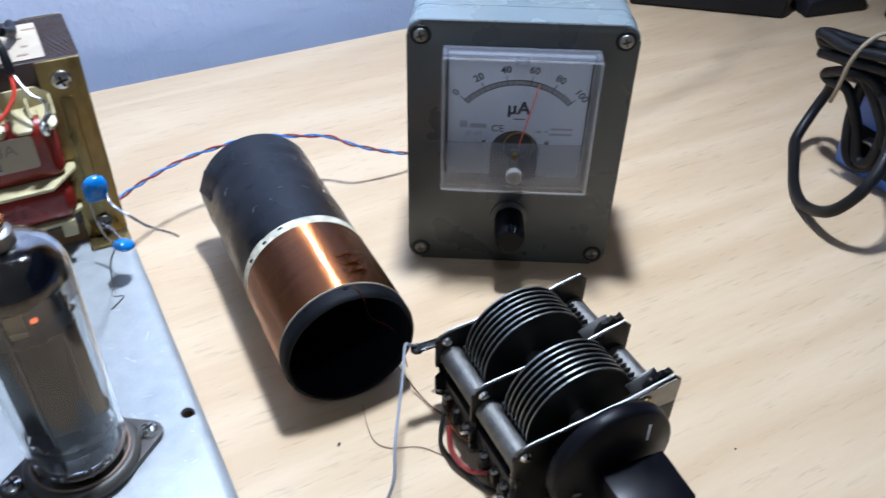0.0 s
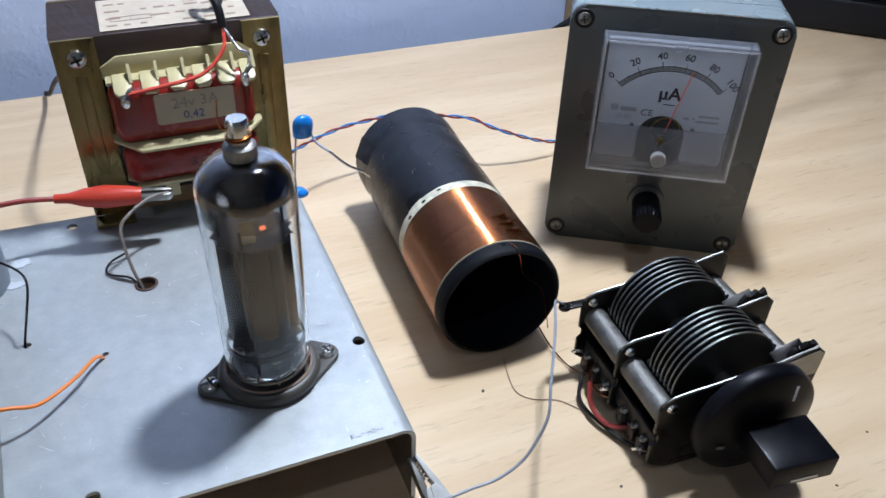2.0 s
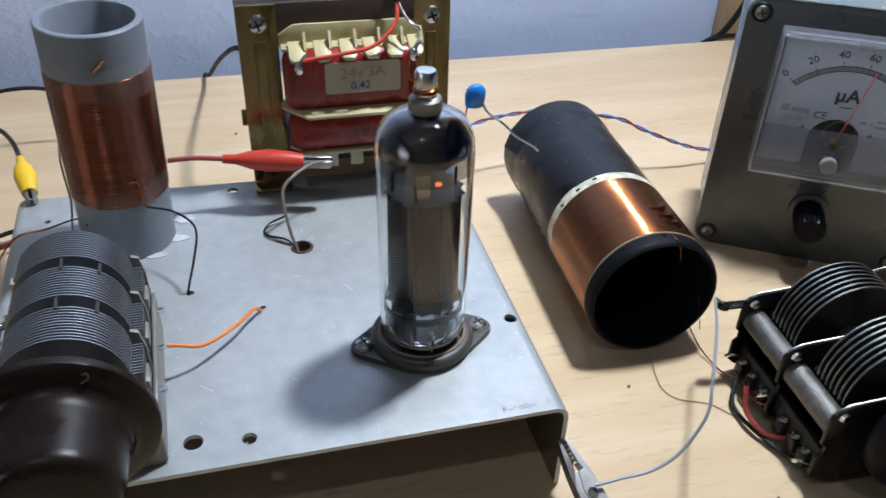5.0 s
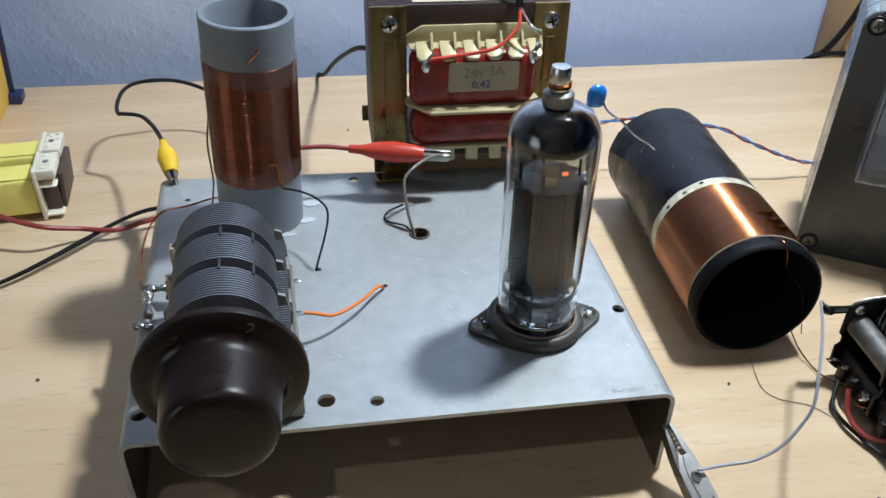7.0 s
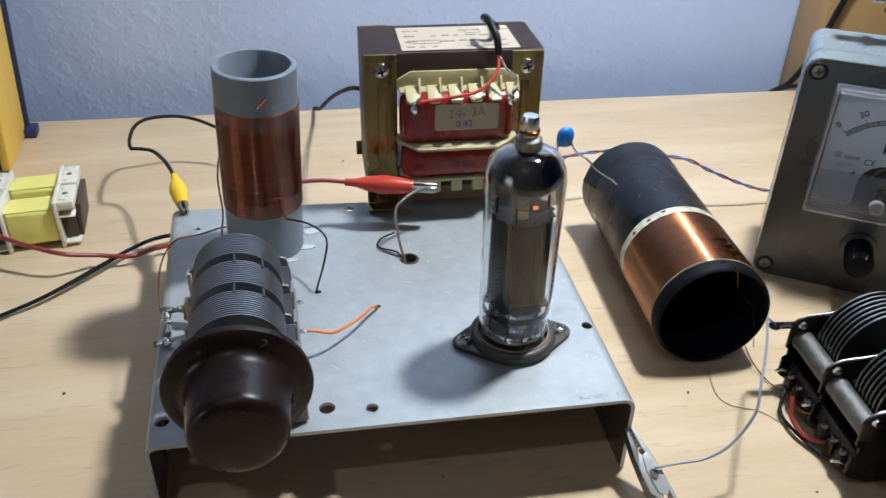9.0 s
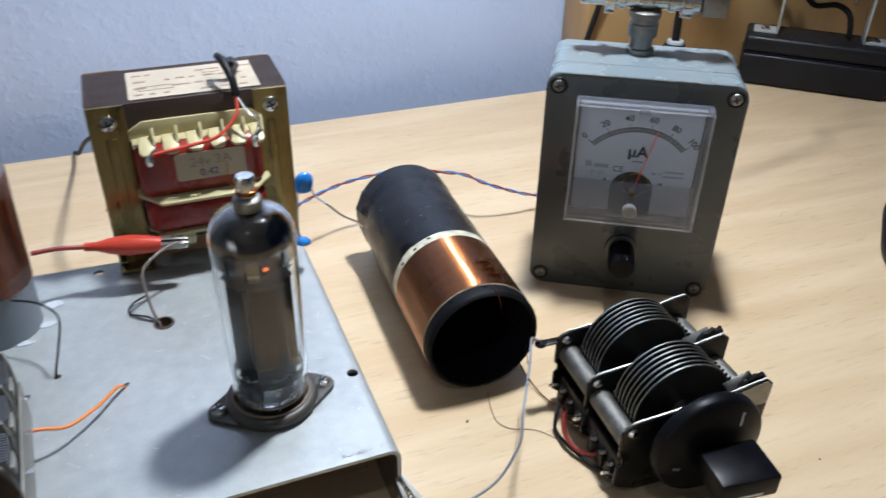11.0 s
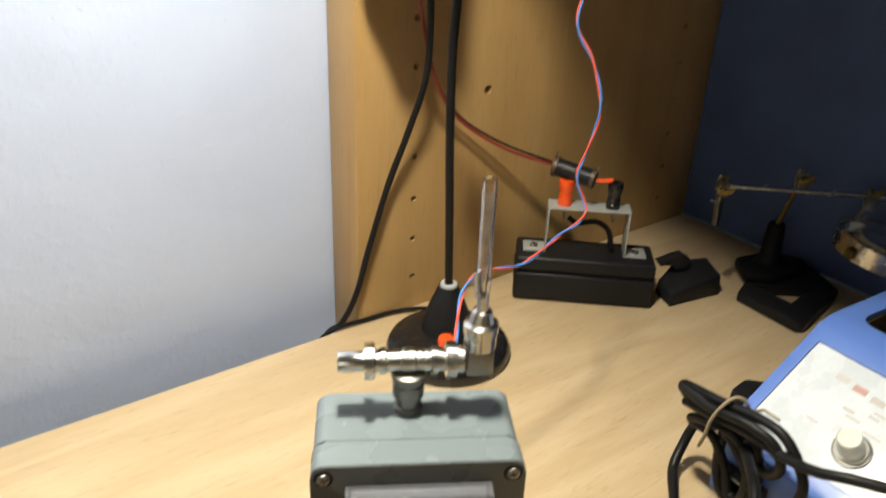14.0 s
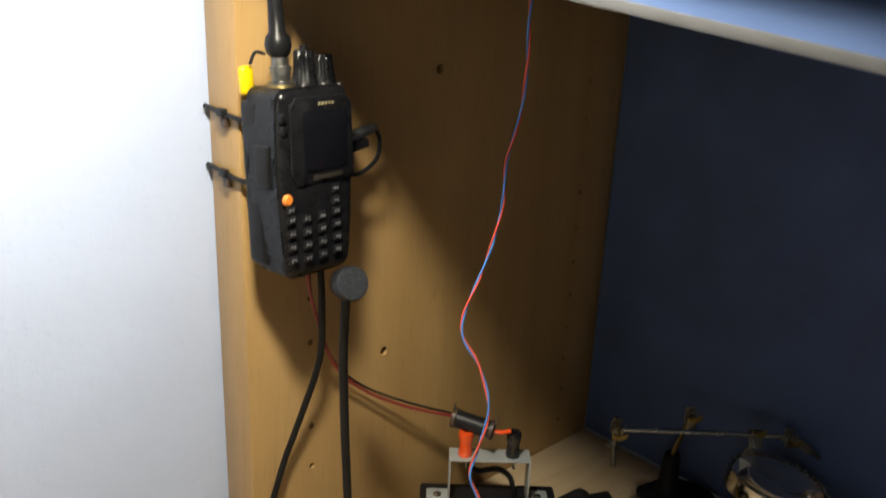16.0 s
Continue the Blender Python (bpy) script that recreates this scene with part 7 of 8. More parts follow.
def handheld_radio():
    base = thing("handheld_radio", pose(0.3050, 0.4420, 0.2565, -3, 0, 6), "black handheld radio transceiver strapped to the edge of the side panel", "radio")
    w, d, h = 0.0540, 0.0330, 0.1062
    yf = -d / 2

    def hull(width, depth, low, high, waist, radius, at):
        bm = add_box(shape(), (width, depth, high - low), (0, 0, (low + high) / 2))
        bmesh.ops.subdivide_edges(bm, edges=list(bm.edges), cuts=8, use_grid_fill=True)
        for v in bm.verts:
            k = (v.co.z - low) / (high - low) - 0.62
            v.co.x *= 1 - (waist if k < 0 else 1.5 * waist) * k * k
            v.co.y *= 1 - 0.30 * k * k
            v.co.x += at[0]
            v.co.y += at[1] - 0.0016 * (1 - (2 * (v.co.x - at[0]) / width) ** 2) * (1 if v.co.y < at[1] else 0)
        bmesh.ops.bevel(bm, geom=[e for e in bm.edges if e.calc_face_angle(0) > 0.9], offset=radius, segments=4, affect="EDGES", profile=0.5)
        return bm

    part("body", hull(w, d, 0.0, h, 0.34, 0.0062, (0, 0)), RADIO_BLACK, base)
    part("battery_side", add_box(shape(), (w - 0.0040, 0.0170, h - 0.012), (-0.0015, 0.0100, h / 2 - 0.001), 0.0040, steps=3), material("dark_grey_battery", (0.008, 0.008, 0.010), 0.5, dark=0.6, scale=90, spec=0.25), base, "dark grey battery pack")
    # raised surround of the display, worn bright on its shoulders
    frame_top = [(-0.0205, 0.0600), (-0.0175, 0.0540), (0.0215, 0.0540), (0.0240, 0.0600), (0.0235, 0.0960), (0.0195, 0.1015), (-0.0160, 0.1015), (-0.0200, 0.0960)]
    bezel = part("bezel", add_prism(shape(), frame_top, 0.0022, Matrix.Translation((0, yf - 0.0026, 0)), 0.0009), RADIO_BLACK, base, "raised display surround")
    part("display", add_prism(shape(), round_rect(0.0310, 0.0330, 0.0025, 4, (0.0035, 0.0775)), 0.0008, Matrix.Translation((0, yf - 0.0031, 0)), 0.0002), material("dark_display_glass", (0.005, 0.005, 0.007), 0.10), bezel, "dark switched-off display")
    part("display_bar", add_box(shape(), (0.0210, 0.0006, 0.0026), (0.0040, yf - 0.0030, 0.0572), 0.0002), material("dim_brown_strip", (0.020, 0.015, 0.012), 0.5), bezel)
    for k in range(5):
        part("name_bar", add_box(shape(), (0.0016, 0.0003, 0.0017), (-0.0005 + 0.0024 * k, yf - 0.0029, 0.0975)), material("gold_print", (0.26, 0.22, 0.13), 0.5) if k == 0 else bpy.data.materials["gold_print"], bezel)
    part("orange_key", add_lathe(shape(), [(0, 0.0022), (0.0022, 0.0021), (0.0030, 0.0014), (0.0032, 0.0)], (-0.0236, yf - 0.0004, 0.0474), Matrix.Rotation(radians(90), 4, "X"), 20), ORANGE_PVC, base, "round orange key")
    key = add_box(shape(), (0.0062, 0.0018, 0.0050), (0, 0, 0), 0.0009)
    me = bpy.data.meshes.new("key")
    bmesh.ops.recalc_face_normals(key, faces=key.faces)
    key.to_mesh(me)
    key.free()
    legend = bpy.data.meshes.new("legend")
    bm = add_box(shape(), (0.0012, 0.0003, 0.0014), (-0.0010, 0, 0.0002))
    add_box(bm, (0.0016, 0.0003, 0.0006), (0.0010, 0, 0.0005))
    add_box(bm, (0.0012, 0.0003, 0.0006), (0.0012, 0, -0.0006))
    bm.to_mesh(legend)
    bm.free()
    grid = [(-0.0222 + 0.0108 * c, 0.0345 - 0.0076 * r + 0.0008 * abs(c - 1.5)) for r in range(4) for c in range(4)] + [(-0.0222, 0.0415), (0.0100, 0.0490), (0.0100, 0.0420)]
    for x, z in grid:
        k = mesh_part("key", me, BLACK_GLOSS, base, (x, yf - 0.0013, z))
        mesh_part("legend", legend, LEGEND, k, (0, -0.0010, 0))
    # talk button, ribs and side cover
    part("talk_button", add_box(shape(), (0.0030, 0.0120, 0.0240), (-w / 2 - 0.0002, -0.0020, 0.0640), 0.0012, steps=3), RUBBER, base, "black rubber talk button")
    for k in range(6):
        part("grip_rib", add_box(shape(), (0.0014, 0.0050, 0.0028), (-w / 2 + 0.0014, yf + 0.0062, 0.0520 + 0.0072 * k), 0.0005), RADIO_BLACK, base)
    for x, z in ((-0.0232, 0.0910), (-0.0225, 0.0845), (0.0235, 0.0560)):
        part("bumper", add_box(shape(), (0.0040, 0.0040, 0.0050), (x, yf + 0.0008, z), 0.0012), RADIO_BLACK, base)
    socket = part("antenna_base", add_lathe(shape(), [(0.0068, 0), (0.0076, 0.0010), (0.0076, 0.0032), (0.0052, 0.0040), (0.0052, 0.0074), (0.0058, 0.0078), (0.0058, 0.0118), (0.0046, 0.0124), (0.0046, 0.0180), (0, 0.0180)], (-0.0105, 0.0, h - 0.0012), steps=28), DULL_STEEL, base, "nickel antenna socket")
    part("socket_ring", add_lathe(shape(), [(0.0076, 0.0008), (0.0082, 0.0012), (0.0080, 0.0020), (0.0074, 0.0024)], (-0.0105, 0.0, h - 0.0012), steps=28), BRASS, socket, "brass ring")
    part("antenna_boot", add_lathe(shape(), [(0.0046, 0.0165), (0.0064, 0.0185), (0.0074, 0.0225), (0.0066, 0.0270), (0.0046, 0.0295), (0.0040, 0.0420), (0.0036, 0.1200), (0, 0.1210)], (-0.0105, 0.0, h - 0.0008), Matrix.Rotation(radians(-1.5), 4, "Y"), 28), RUBBER, base, "black rubber antenna")
    for x, hh, rad in ((0.0058, 0.0190, 0.0066), (0.0200, 0.0160, 0.0060)):
        knob = shape()
        add_lathe(knob, [(rad + 0.0012, -0.0020), (rad + 0.0010, 0.0010), (rad, 0.0030), (rad * 0.86, hh * 0.62), (rad * 0.82, hh - 0.001), (rad * 0.68, hh), (0, hh)], (x, 0.0, h), steps=36)
        for v in knob.verts:
            dx, dy = v.co.x - x, v.co.y
            if math.hypot(dx, dy) > rad * 0.6 and v.co.z > h + 0.002:
                f = 1 + 0.05 * (1 if round(math.atan2(dy, dx) / (2 * math.pi) * 36) % 3 else -1)
                v.co.x, v.co.y = x + dx * f, dy * f
        part("knob", knob, RADIO_BLACK, base, "black ribbed top knob")
    part("knob_tip", add_lathe(shape(), [(0.0022, 0.0), (0.0020, 0.0026), (0, 0.0030)], (0.0058, 0.0, h + 0.0188), steps=16), BLACK, base)
    for x in (-0.0010, 0.0130, 0.0250):
        part("top_stud", add_lathe(shape(), [(0.0022, 0.0), (0.0018, 0.0016), (0, 0.0020)], (x, yf + 0.0090, h - 0.0012), steps=14), DULL_STEEL, base)
    plug = part("side_plug", add_lathe(shape(), [(0, 0), (0.0034, 0)] + [(0.0036 if k % 2 else 0.0031, 0.0030 + 0.0028 * k) for k in range(10)] + [(0.0026, 0.0330), (0, 0.0335)], (w / 2 - 0.001, -0.001, 0.0712), Matrix.Rotation(radians(80), 4, "Y"), 18), DULL_STEEL, base, "ribbed metal plug in the side socket")
    part("plug_cap", add_box(shape(), (0.0270, 0.0060, 0.0060), (w / 2 + 0.0115, 0.0, 0.0665), 0.0012, Matrix.Rotation(radians(-9), 4, "Y")), RUBBER, base)
    part("plug_loop", add_wire(shape(), [(w / 2 + 0.0310, 0.0, 0.0770), (w / 2 + 0.0350, -0.001, 0.0690), (w / 2 + 0.0310, -0.002, 0.0570), (w / 2 + 0.0150, -0.002, 0.0500), (w / 2 - 0.0005, 0, 0.0530)], 0.0014, 8, 8), RUBBER, base, "black cord loop")
    part("yellow_tag", add_box(shape(), (0.0080, 0.0056, 0.0160), (-0.0225, 0.0150, h + 0.0030), 0.0022, steps=3), YELLOW_PVC, base, "yellow plastic tag")
    part("tag_loop", add_wire(shape(), [(-0.0230, 0.010, h + 0.0120), (-0.0190, 0.010, h + 0.0180), (-0.0140, 0.008, h + 0.0170)], 0.0009, 8, 6), RUBBER, base)
    return base


handheld_radio()
for z in (0.3425, 0.3065):
    strap = thing("cable_tie", (0.2805, 0.4750, z), "black cable tie holding the radio to the panel edge", "cable tie", group="cable ties on the panel")
    part("band", add_wire(shape(), [(0.0020, 0.0390, 0.0010), (0.0015, 0.0200, 0.0), (0.0015, 0.0020, -0.0010), (0.0060, -0.0100, -0.0020), (0.0160, -0.0180, -0.0030)], 0.0016, 8, 8), RUBBER, strap)
    part("head", add_box(shape(), (0.0040, 0.0080, 0.0050), (0.0000, 0.0155, 0.0005), 0.0008), BLACK, strap)
    part("clip_stub", add_box(shape(), (0.0030, 0.0060, 0.0060), (0.0015, 0.0150, -0.0055), 0.0008), FERRITE, strap)


def black_adapter():
    base = thing("black_plug_adapter", (0.5300, 0.3730, 0.0), "angular matt black plastic plug adapter lying on the desk", "adapter")
    plan = [(-0.0220, 0.0140), (-0.0290, -0.0070), (0.0210, -0.0160), (0.0310, 0.0080), (0.0080, 0.0220)]
    bm = shape()
    low = [bm.verts.new((x, y, 0.0004)) for x, y in plan]
    top = [bm.verts.new((x * 0.96, y * 0.94, z)) for (x, y), z in zip(plan, (0.0130, 0.0105, 0.0180, 0.0215, 0.0190))]
    hub = bm.verts.new((0.0020, 0.0030, 0.0190))
    bm.faces.new(low[::-1])
    for i in range(5):
        j = (i + 1) % 5
        bm.faces.new((low[i], low[j], top[j], top[i]))
        bm.faces.new((top[i], top[j], hub))
    bmesh.ops.bevel(bm, geom=list(bm.edges), offset=0.0008, segments=2, affect="EDGES", profile=0.5)
    part("block", bm, BLACK, base)
    part("hook", add_prism(shape(), [(-0.0250, 0.0215), (-0.0215, 0.0180), (-0.0120, 0.0205), (-0.0100, 0.0140), (0.0010, 0.0150), (0.0020, 0.0245), (-0.0060, 0.0290), (-0.0110, 0.0260)], 0.0090, Matrix.Translation((0.0000, 0.0040, 0.0050)) @ Matrix.Rotation(radians(-30), 4, "Z"), 0.0010), BLACK, base, "black hooked catch")
    part("tab", add_box(shape(), (0.0120, 0.0140, 0.0030), (0.0290, -0.0010, 0.0018), 0.0008, Matrix.Rotation(radians(-25), 4, "Z")), BLACK, base)
    return base


black_adapter()


def helping_hand():
    base = thing("helping_hand", (0.6020, 0.3250, 0.0), "soldering helping hand with cast base, crossbar, clips and round magnifier", "helping hand")
    outer = [(-0.0480, 0.0180), (-0.0500, -0.0370), (-0.0450, -0.0400), (0.0260, -0.0260), (0.0460, 0.0120), (0.0280, 0.0450)]
    inner = [(-0.0270, 0.0170), (-0.0270, -0.0165), (0.0087, -0.0120)]
    bm = shape()
    add_plate(bm, outer, 0.0003, 0.0085, 0.0018)
    cast = part("base", bm, BLACK, base, "heavy black cast base")
    # triangular window through the base
    cut = bpy.data.meshes.new("window_cut")
    wb = add_plate(shape(), inner, -0.02, 0.06)
    bmesh.ops.recalc_face_normals(wb, faces=wb.faces)
    wb.to_mesh(cut)
    wb.free()
    cutter = new("window_cut", cut)
    cutter.parent = base
    mod = cast.modifiers.new("window", "BOOLEAN")
    mod.object, mod.operation, mod.solver = cutter, "DIFFERENCE", "EXACT"
    bpy.context.view_layer.update()
    done = bpy.data.meshes.new_from_object(cast.evaluated_get(bpy.context.evaluated_depsgraph_get()))
    cast.modifiers.clear()
    cast.data = done
    bpy.data.objects.remove(cutter)
    px, py = -0.0050, 0.0120
    part("boss_plate", add_plate(shape(), [(-0.0300, 0.0240), (-0.0120, 0.0080), (0.0260, 0.0030), (0.0360, 0.0140), (0.0240, 0.0400), (-0.0120, 0.0480)], 0.0080, 0.0090, 0.0030), RIM_BLACK, base, "raised rear of the cast base")
    part("boss", add_lathe(shape(), [(0.0110, 0.0165), (0.0084, 0.0200), (0.0068, 0.0500), (0.0058, 0.0520), (0, 0.0522)], (px + 0.010, py + 0.016, 0), steps=28), RIM_BLACK, base, "black cast socket of the post")
    part("post", add_rod(shape(), 0.0019, (px + 0.010, py + 0.016, 0.0500), (px - 0.0010, py, 0.0950), 16), BRASS, base, "brass post")
    ax, ay = -0.0660, 0.0390
    bx, by = 0.0260, -0.0520
    z = 0.0970
    part("crossbar", add_rod(shape(), 0.0020, (ax, ay, z), (bx, by, z + 0.002), 16), STEEL, base, "nickel crossbar")
    along = Matrix.Rotation(math.atan2(by - ay, bx - ax), 4, "Z")

    def joint(x, y, zz, size=1.0, tilt=0.0):
        """Two cheek plates clamped by a wing screw round a ball."""
        place = Matrix.Translation((x, y, zz)) @ along @ Matrix.Rotation(radians(tilt), 4, "X") @ Matrix.Scale(size, 4)
        ball = shape()
        bmesh.ops.create_uvsphere(ball, u_segments=16, v_segments=10, radius=0.0036)
        j = part("ball_joint", ball, DULL_STEEL, base)
        j.matrix_basis = place
        for s in (-1, 1):
            part("cheek", add_prism(shape(), [(-0.0034, -0.0070), (0.0034, -0.0070), (0.0040, 0.0), (0.0034, 0.0070), (-0.0034, 0.0070), (-0.0040, 0.0)], 0.0012, Matrix.Translation((0, s * 0.0038 - 0.0006, 0.0)), 0.0004), DULL_STEEL, j, "pressed nickel cheek")
        part("thumb_screw", add_rod(shape(), 0.0011, (0, -0.0095, 0.0042), (0, 0.0060, 0.0042), 10), BRASS, j)
        part("wing", add_prism(shape(), [(-0.0050, 0.0030), (-0.0020, 0.0010), (0.0020, 0.0010), (0.0050, 0.0030), (0.0060, 0.0074), (0.0030, 0.0070), (0.0, 0.0044), (-0.0030, 0.0070), (-0.0060, 0.0074)], 0.0013, Matrix.Translation((0, -0.0105, 0.0)), 0.0003), BRASS, j, "gilt wing nut")
        part("nut", add_rod(shape(), 0.0026, (0, 0.0046, 0.0042), (0, 0.0066, 0.0042), 6), STEEL, j)

    joint(px - 0.001, py - 0.001, z + 0.001, 1.05)
    joint(ax, ay, z - 0.001, 1.1, 20)
    joint(bx - 0.016, by + 0.016, z - 0.002, 1.0, -30)
    joint(bx + 0.002, by - 0.002, z, 0.95, 15)
    part("hanging_clip", add_prism(shape(), [(-0.0026, 0.0), (0.0026, 0.0), (0.0036, -0.0100), (0.0012, -0.0280), (-0.0012, -0.0280), (-0.0036, -0.0100)], 0.0040, Matrix.Translation((ax, ay - 0.0020, z - 0.006)), 0.0006), DULL_STEEL, base, "nickel spring clip")
    part("clip_lever", add_box(shape(), (0.0140, 0.0036, 0.0012), (ax - 0.0040, ay, z - 0.0140), 0.0004, Matrix.Rotation(radians(30), 4, "Y")), DULL_STEEL, base)
    part("end_clip", add_prism(shape(), [(-0.0030, 0.0), (0.0030, 0.0), (0.0036, -0.0080), (0.0012, -0.0260), (-0.0012, -0.0260), (-0.0036, -0.0080)], 0.0040, Matrix.Translation((bx + 0.0060, by - 0.0060, z - 0.002)) @ along @ Matrix.Rotation(radians(-55), 4, "Y"), 0.0006), DULL_STEEL, base, "dull spring clip on the bar's end")
    # magnifier lying nearly level, a little lower on the far side
    ring = Matrix.Translation((0.0060, -0.0600, 0.0665)) @ Matrix.Rotation(radians(9), 4, Vector((0.668, 0.744, 0)))
    rim = part("magnifier_rim", add_lathe(shape(), [(0.0364, -0.0080), (0.0374, -0.0076), (0.0376, 0.0066), (0.0368, 0.0074), (0.0350, 0.0070), (0.0348, -0.0076)], (0, 0, 0), ring, 64, closed=True), STEEL, base, "polished metal lens rim")
    part("lens", add_lathe(shape(), [(0, 0.0146), (0.0140, 0.0130), (0.0250, 0.0098), (0.0346, 0.0050), (0.0346, 0.0030), (0.0250, -0.0012), (0.0140, -0.0040), (0, -0.0052)], (0, 0, 0), ring, 48), glass("lens_glass", (0.97, 0.98, 0.99), 0.0, 1.5), rim, "thick round magnifying lens")
    part("lens_arm", add_rod(shape(), 0.0014, (bx - 0.016, by + 0.016, z - 0.004), (0.0140, -0.0240, 0.0690), 10), DULL_STEEL, base)
    part("rim_lug", add_rod(shape(), 0.0046, (-0.0330, -0.0500, 0.0690), (-0.0290, -0.0516, 0.0700), 16), BRASS, base)
    return base


helping_hand()


def soldering_station():
    # local x runs up the sloping panel, local y along its width towards the wall
    base = thing("soldering_station", pose(0.3600, 0.2240, 0.0, 0, 0, -3), "blue plastic soldering station with grubby sloping panel and sponge tray", "soldering station")
    wide = 0.1500
    side = [(0.0030, 0.0), (0.1650, 0.0), (0.1660, 0.0900), (0.0830, 0.0915), (0.0720, 0.0890), (0.0010, 0.0430), (0.0, 0.0390)]
    housing = part("housing", add_prism(shape(), side, wide, Matrix.Translation((0, -wide, 0.0003)), 0.0022), STATION_BLUE, base)
    ang = math.atan2(0.0875 - 0.0430, 0.0710)
    slope = Matrix.Translation((0.0365, -wide / 2, 0.0654)) @ Matrix.Rotation(-ang, 4, "Y")
    n = math.hypot(0.0710, 0.0445)
    # shallow well for the panel and a deep one for the sponge, cut out of the housing
    wells = bpy.data.meshes.new("wells")
    wb = add_box(shape(), (n - 0.0190, wide - 0.0150, 0.0030), slope.translation, 0.0, slope.to_3x3().to_4x4())
    well = [(x + 0.1180, y - 0.0570) for x, y in round_rect(0.0590, 0.0880, 0.0100)]
    add_plate(wb, well, 0.0700, 0.0400)
    bmesh.ops.recalc_face_normals(wb, faces=wb.faces)
    wb.to_mesh(wells)
    wb.free()
    cutter = new("wells", wells)
    cutter.parent = base
    mod = housing.modifiers.new("wells", "BOOLEAN")
    mod.object, mod.operation, mod.solver = cutter, "DIFFERENCE", "EXACT"
    bpy.context.view_layer.update()
    cut = bpy.data.meshes.new_from_object(housing.evaluated_get(bpy.context.evaluated_depsgraph_get()))
    housing.modifiers.clear()
    housing.data = cut
    bpy.data.objects.remove(cutter)
    panel = part("panel", add_box(shape(), (n - 0.0194, wide - 0.0154, 0.0020), (0, 0, -0.0011), 0.0002), STATION_WHITE, base, "pale grubby control panel")
    panel.matrix_basis = slope
    rng = random.Random(8)
    bar_print = material("faded_panel_print", (0.58, 0.55, 0.55), 0.5)
    red_print = material("faded_red_print", (0.55, 0.30, 0.28), 0.5)
    for k in range(3):
        part("print_bar", add_box(shape(), (0.0040, 0.0075, 0.0001), (0.0200 - 0.0010 * k, 0.0440 - 0.0105 * k, 0.0000)), bar_print if k != 1 else red_print, panel)
    for k in range(9):
        part("print_bar", add_box(shape(), (rng.uniform(0.0010, 0.0018), rng.uniform(0.005, 0.011), 0.0001), (0.0120 - 0.0030 * k, rng.uniform(0.012, 0.042), 0.0000)), bar_print, panel)
    knob = part("dial_knob", add_lathe(shape(), [(0.0084, 0), (0.0080, 0.0034), (0.0068, 0.0042), (0.0060, 0.0130), (0.0054, 0.0140), (0, 0.0140)], (-0.0120, 0.0170, 0.0), steps=36), WHITE_PLASTIC, panel, "pale dial knob")
    part("knob_ring", add_lathe(shape(), [(0.0082, -0.0004), (0.0096, -0.0004), (0.0094, 0.0013), (0.0081, 0.0016)], (-0.0120, 0.0170, 0.0), steps=36), DULL_STEEL, panel)
    lining = [(x + 0.1180, y - 0.0570) for x, y in round_rect(0.0584, 0.0874, 0.0097)]
    tray = part("sponge_tray", add_plate(shape(), lining, 0.0702, 0.0010), BLACK_GLOSS, base, "dark sponge tray")
    lip = shape()
    outer = [(x + 0.1180, y - 0.0570) for x, y in round_rect(0.0586, 0.0876, 0.0098)]
    inner = [(x + 0.1180, y - 0.0570) for x, y in round_rect(0.0560, 0.0850, 0.0085)]
    for i in range(len(outer)):
        j = (i + 1) % len(outer)
        q = [lip.verts.new((*p2, z2)) for z2 in (0.0712, 0.0878) for p2 in (outer[i], outer[j], inner[j], inner[i])]
        for f in ((0, 1, 2, 3), (4, 7, 6, 5), (0, 4, 5, 1), (2, 6, 7, 3)):
            lip.faces.new([q[c] for c in f])
    bmesh.ops.remove_doubles(lip, verts=lip.verts, dist=0.00001)
    part("tray_wall", lip, BRASS, tray, "dark metal wall of the tray")
    sponge = add_box(shape(), (0.0420, 0.0700, 0.0150), (0.1215, -0.0640, 0.0790), 0.0045, steps=4)
    part("sponge", sponge, SPONGE, base, "scorched yellow sponge")
    part("socket_plate", add_box(shape(), (0.0014, 0.0300, 0.0200), (0.0002, -0.0210, 0.0180), 0.0006), BLACK, base)
    part("socket", add_lathe(shape(), [(0.0060, 0), (0.0075, 0.0), (0.0070, 0.0050), (0.0058, 0.0052)], (-0.0004, -0.0210, 0.0180), Matrix.Rotation(radians(-90), 4, "Y"), 24), DULL_STEEL, base)
    return base


soldering_station()


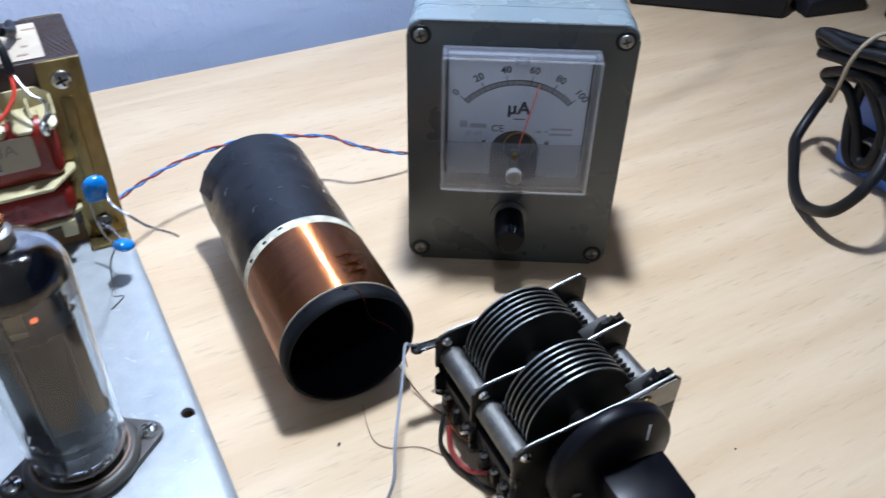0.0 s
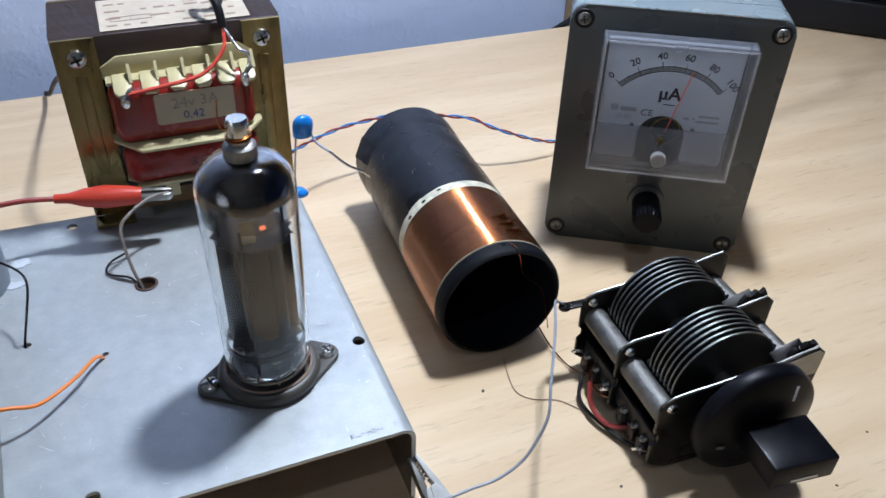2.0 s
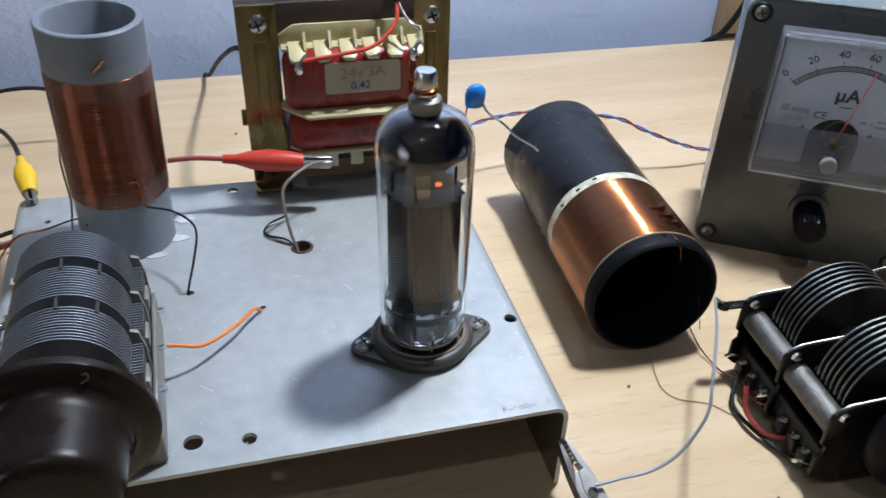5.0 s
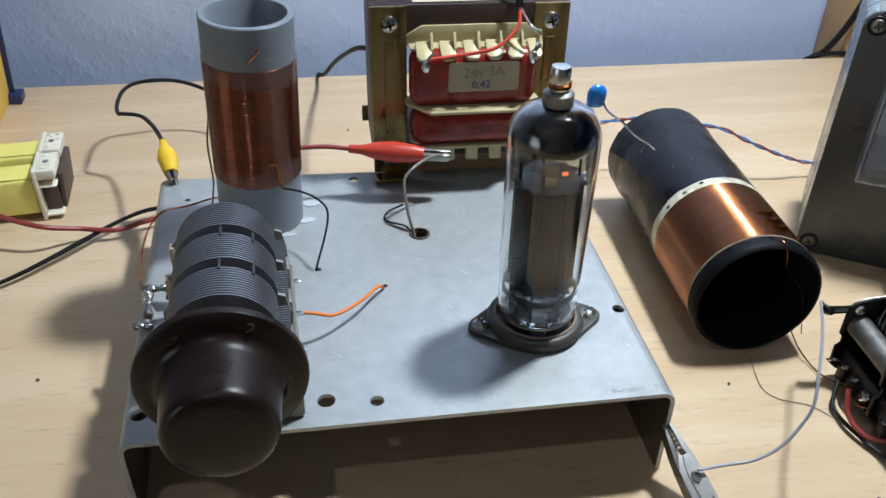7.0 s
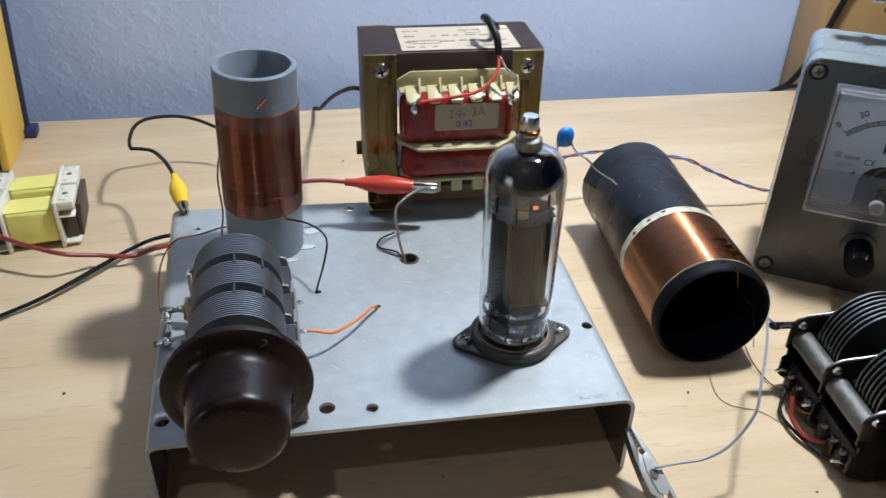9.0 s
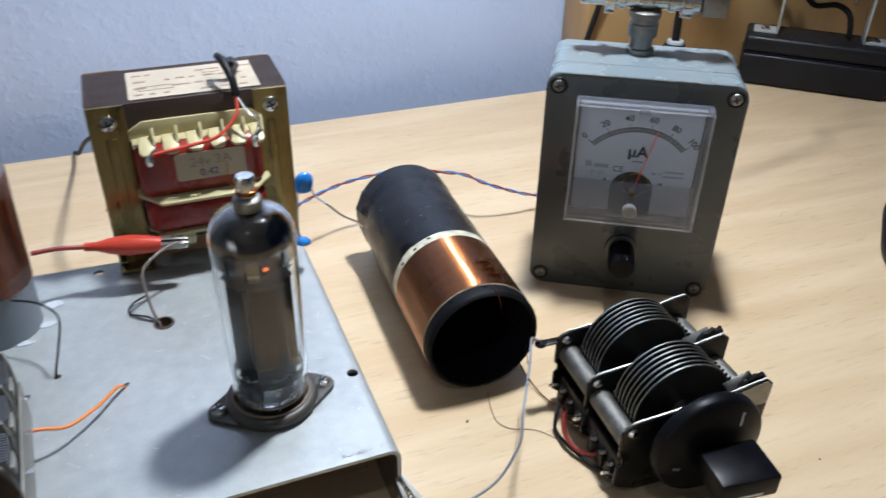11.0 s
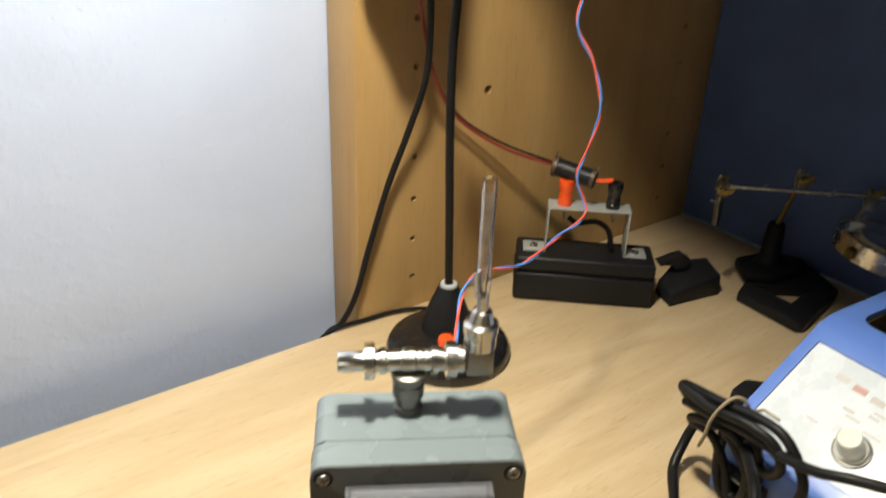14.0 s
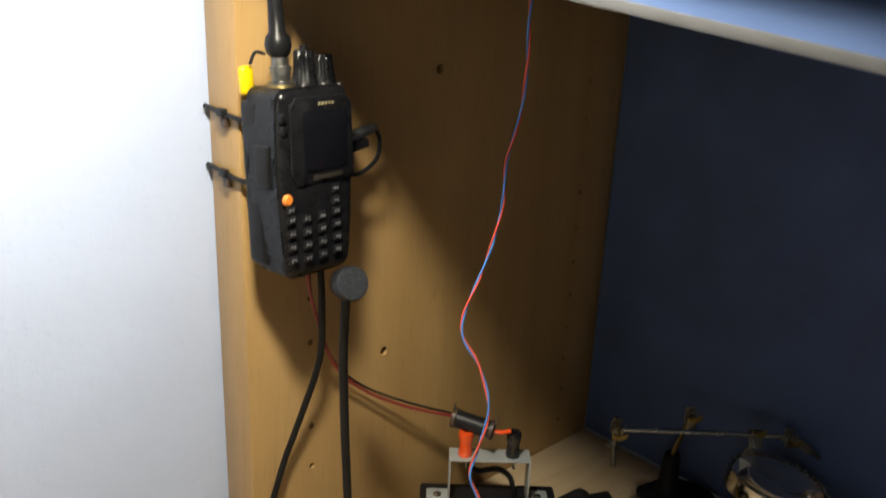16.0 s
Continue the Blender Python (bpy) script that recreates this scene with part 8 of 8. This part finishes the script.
def cord_bundle():
    home = Vector((0.3450, 0.2100, 0.0))
    base = thing("power_cable", home, "black mains cable coiled and tied beside the soldering station", "cable")

    def run(name, points, radius, mat, label="", closed=False):
        if closed:
            points = points + points[:2]
        return part(name, add_wire(shape(), [Vector(p) - home for p in points], radius, 8, 10), mat, base, label)

    run("loop", [(0.3465, 0.2400, 0.0680), (0.3450, 0.2200, 0.0715), (0.3460, 0.1960, 0.0750), (0.3450, 0.1810, 0.0740), (0.3440, 0.1700, 0.0640), (0.3450, 0.1660, 0.0520), (0.3470, 0.1700, 0.0360), (0.3490, 0.1800, 0.0260), (0.3500, 0.1920, 0.0290), (0.3490, 0.2000, 0.0420), (0.3470, 0.2150, 0.0570), (0.3470, 0.2340, 0.0610), (0.3470, 0.2405, 0.0640)], 0.0027, RUBBER, "", True)
    run("loop", [(0.3430, 0.2385, 0.0690), (0.3400, 0.2200, 0.0690), (0.3410, 0.2000, 0.0720), (0.3420, 0.1840, 0.0690), (0.3450, 0.1790, 0.0560), (0.3500, 0.1880, 0.0440), (0.3520, 0.2050, 0.0520), (0.3480, 0.2200, 0.0640), (0.3450, 0.2370, 0.0655)], 0.0027, RUBBER, "", True)
    run("loop", [(0.3490, 0.2340, 0.0490), (0.3450, 0.2210, 0.0560), (0.3470, 0.2080, 0.0560), (0.3500, 0.1990, 0.0450), (0.3500, 0.1960, 0.0300), (0.3520, 0.1990, 0.0160), (0.3530, 0.2060, 0.0150), (0.3520, 0.2110, 0.0300), (0.3490, 0.2200, 0.0460), (0.3500, 0.2320, 0.0460)], 0.0027, RUBBER, "", True)
    run("loop", [(0.3530, 0.2150, 0.0580), (0.3520, 0.2160, 0.0350), (0.3530, 0.2120, 0.0150), (0.3540, 0.2040, 0.0100), (0.3540, 0.1960, 0.0180), (0.3530, 0.1920, 0.0380), (0.3520, 0.1990, 0.0560)], 0.0027, RUBBER, "", True)
    run("run_out", [(0.3470, 0.2390, 0.0580), (0.3440, 0.2200, 0.0620), (0.3440, 0.2000, 0.0650), (0.3420, 0.1800, 0.0660), (0.3390, 0.1620, 0.0710), (0.3420, 0.1470, 0.0760), (0.3540, 0.1200, 0.0800), (0.3720, 0.0950, 0.0830), (0.4000, 0.0740, 0.0880), (0.4200, 0.0620, 0.0930)], 0.0027, RUBBER, "cable running off over the panel")
    run("stray_loop", [(0.3365, 0.2270, 0.0045), (0.3500, 0.2395, 0.0080), (0.3630, 0.2440, 0.0180), (0.3680, 0.2430, 0.0290), (0.3640, 0.2370, 0.0420), (0.3560, 0.2220, 0.0500), (0.3500, 0.2042, 0.0515), (0.3394, 0.1916, 0.0513), (0.3278, 0.1801, 0.0498), (0.3159, 0.1719, 0.0433), (0.3059, 0.1702, 0.0313), (0.3032, 0.1788, 0.0160), (0.3101, 0.1954, 0.0055), (0.3204, 0.2109, 0.0031)], 0.0028, RUBBER, "loose loop hanging to the desk", True)
    run("tie", [(0.3430, 0.2230, 0.0400), (0.3385, 0.2185, 0.0520), (0.3370, 0.2160, 0.0650), (0.3400, 0.2130, 0.0750), (0.3460, 0.2100, 0.0790), (0.3510, 0.2060, 0.0740), (0.3530, 0.2080, 0.0600)], 0.0010, WIRE_TAN, "tan wire tie")
    run("tie_end", [(0.3500, 0.2020, 0.0740), (0.3503, 0.1973, 0.0775), (0.3470, 0.1930, 0.0800), (0.3480, 0.1870, 0.0790)], 0.0008, WIRE_TAN)
    bm = add_plate(shape(), [(0.0660, 0.0220), (0.0900, 0.0190), (0.0960, 0.0330), (0.0860, 0.0440), (0.0680, 0.0420)], 0.0003, 0.0300, 0.0035)
    part("plug", bm, BLACK, base, "black moulded plug lying on the desk")
    return base


cord_bundle()
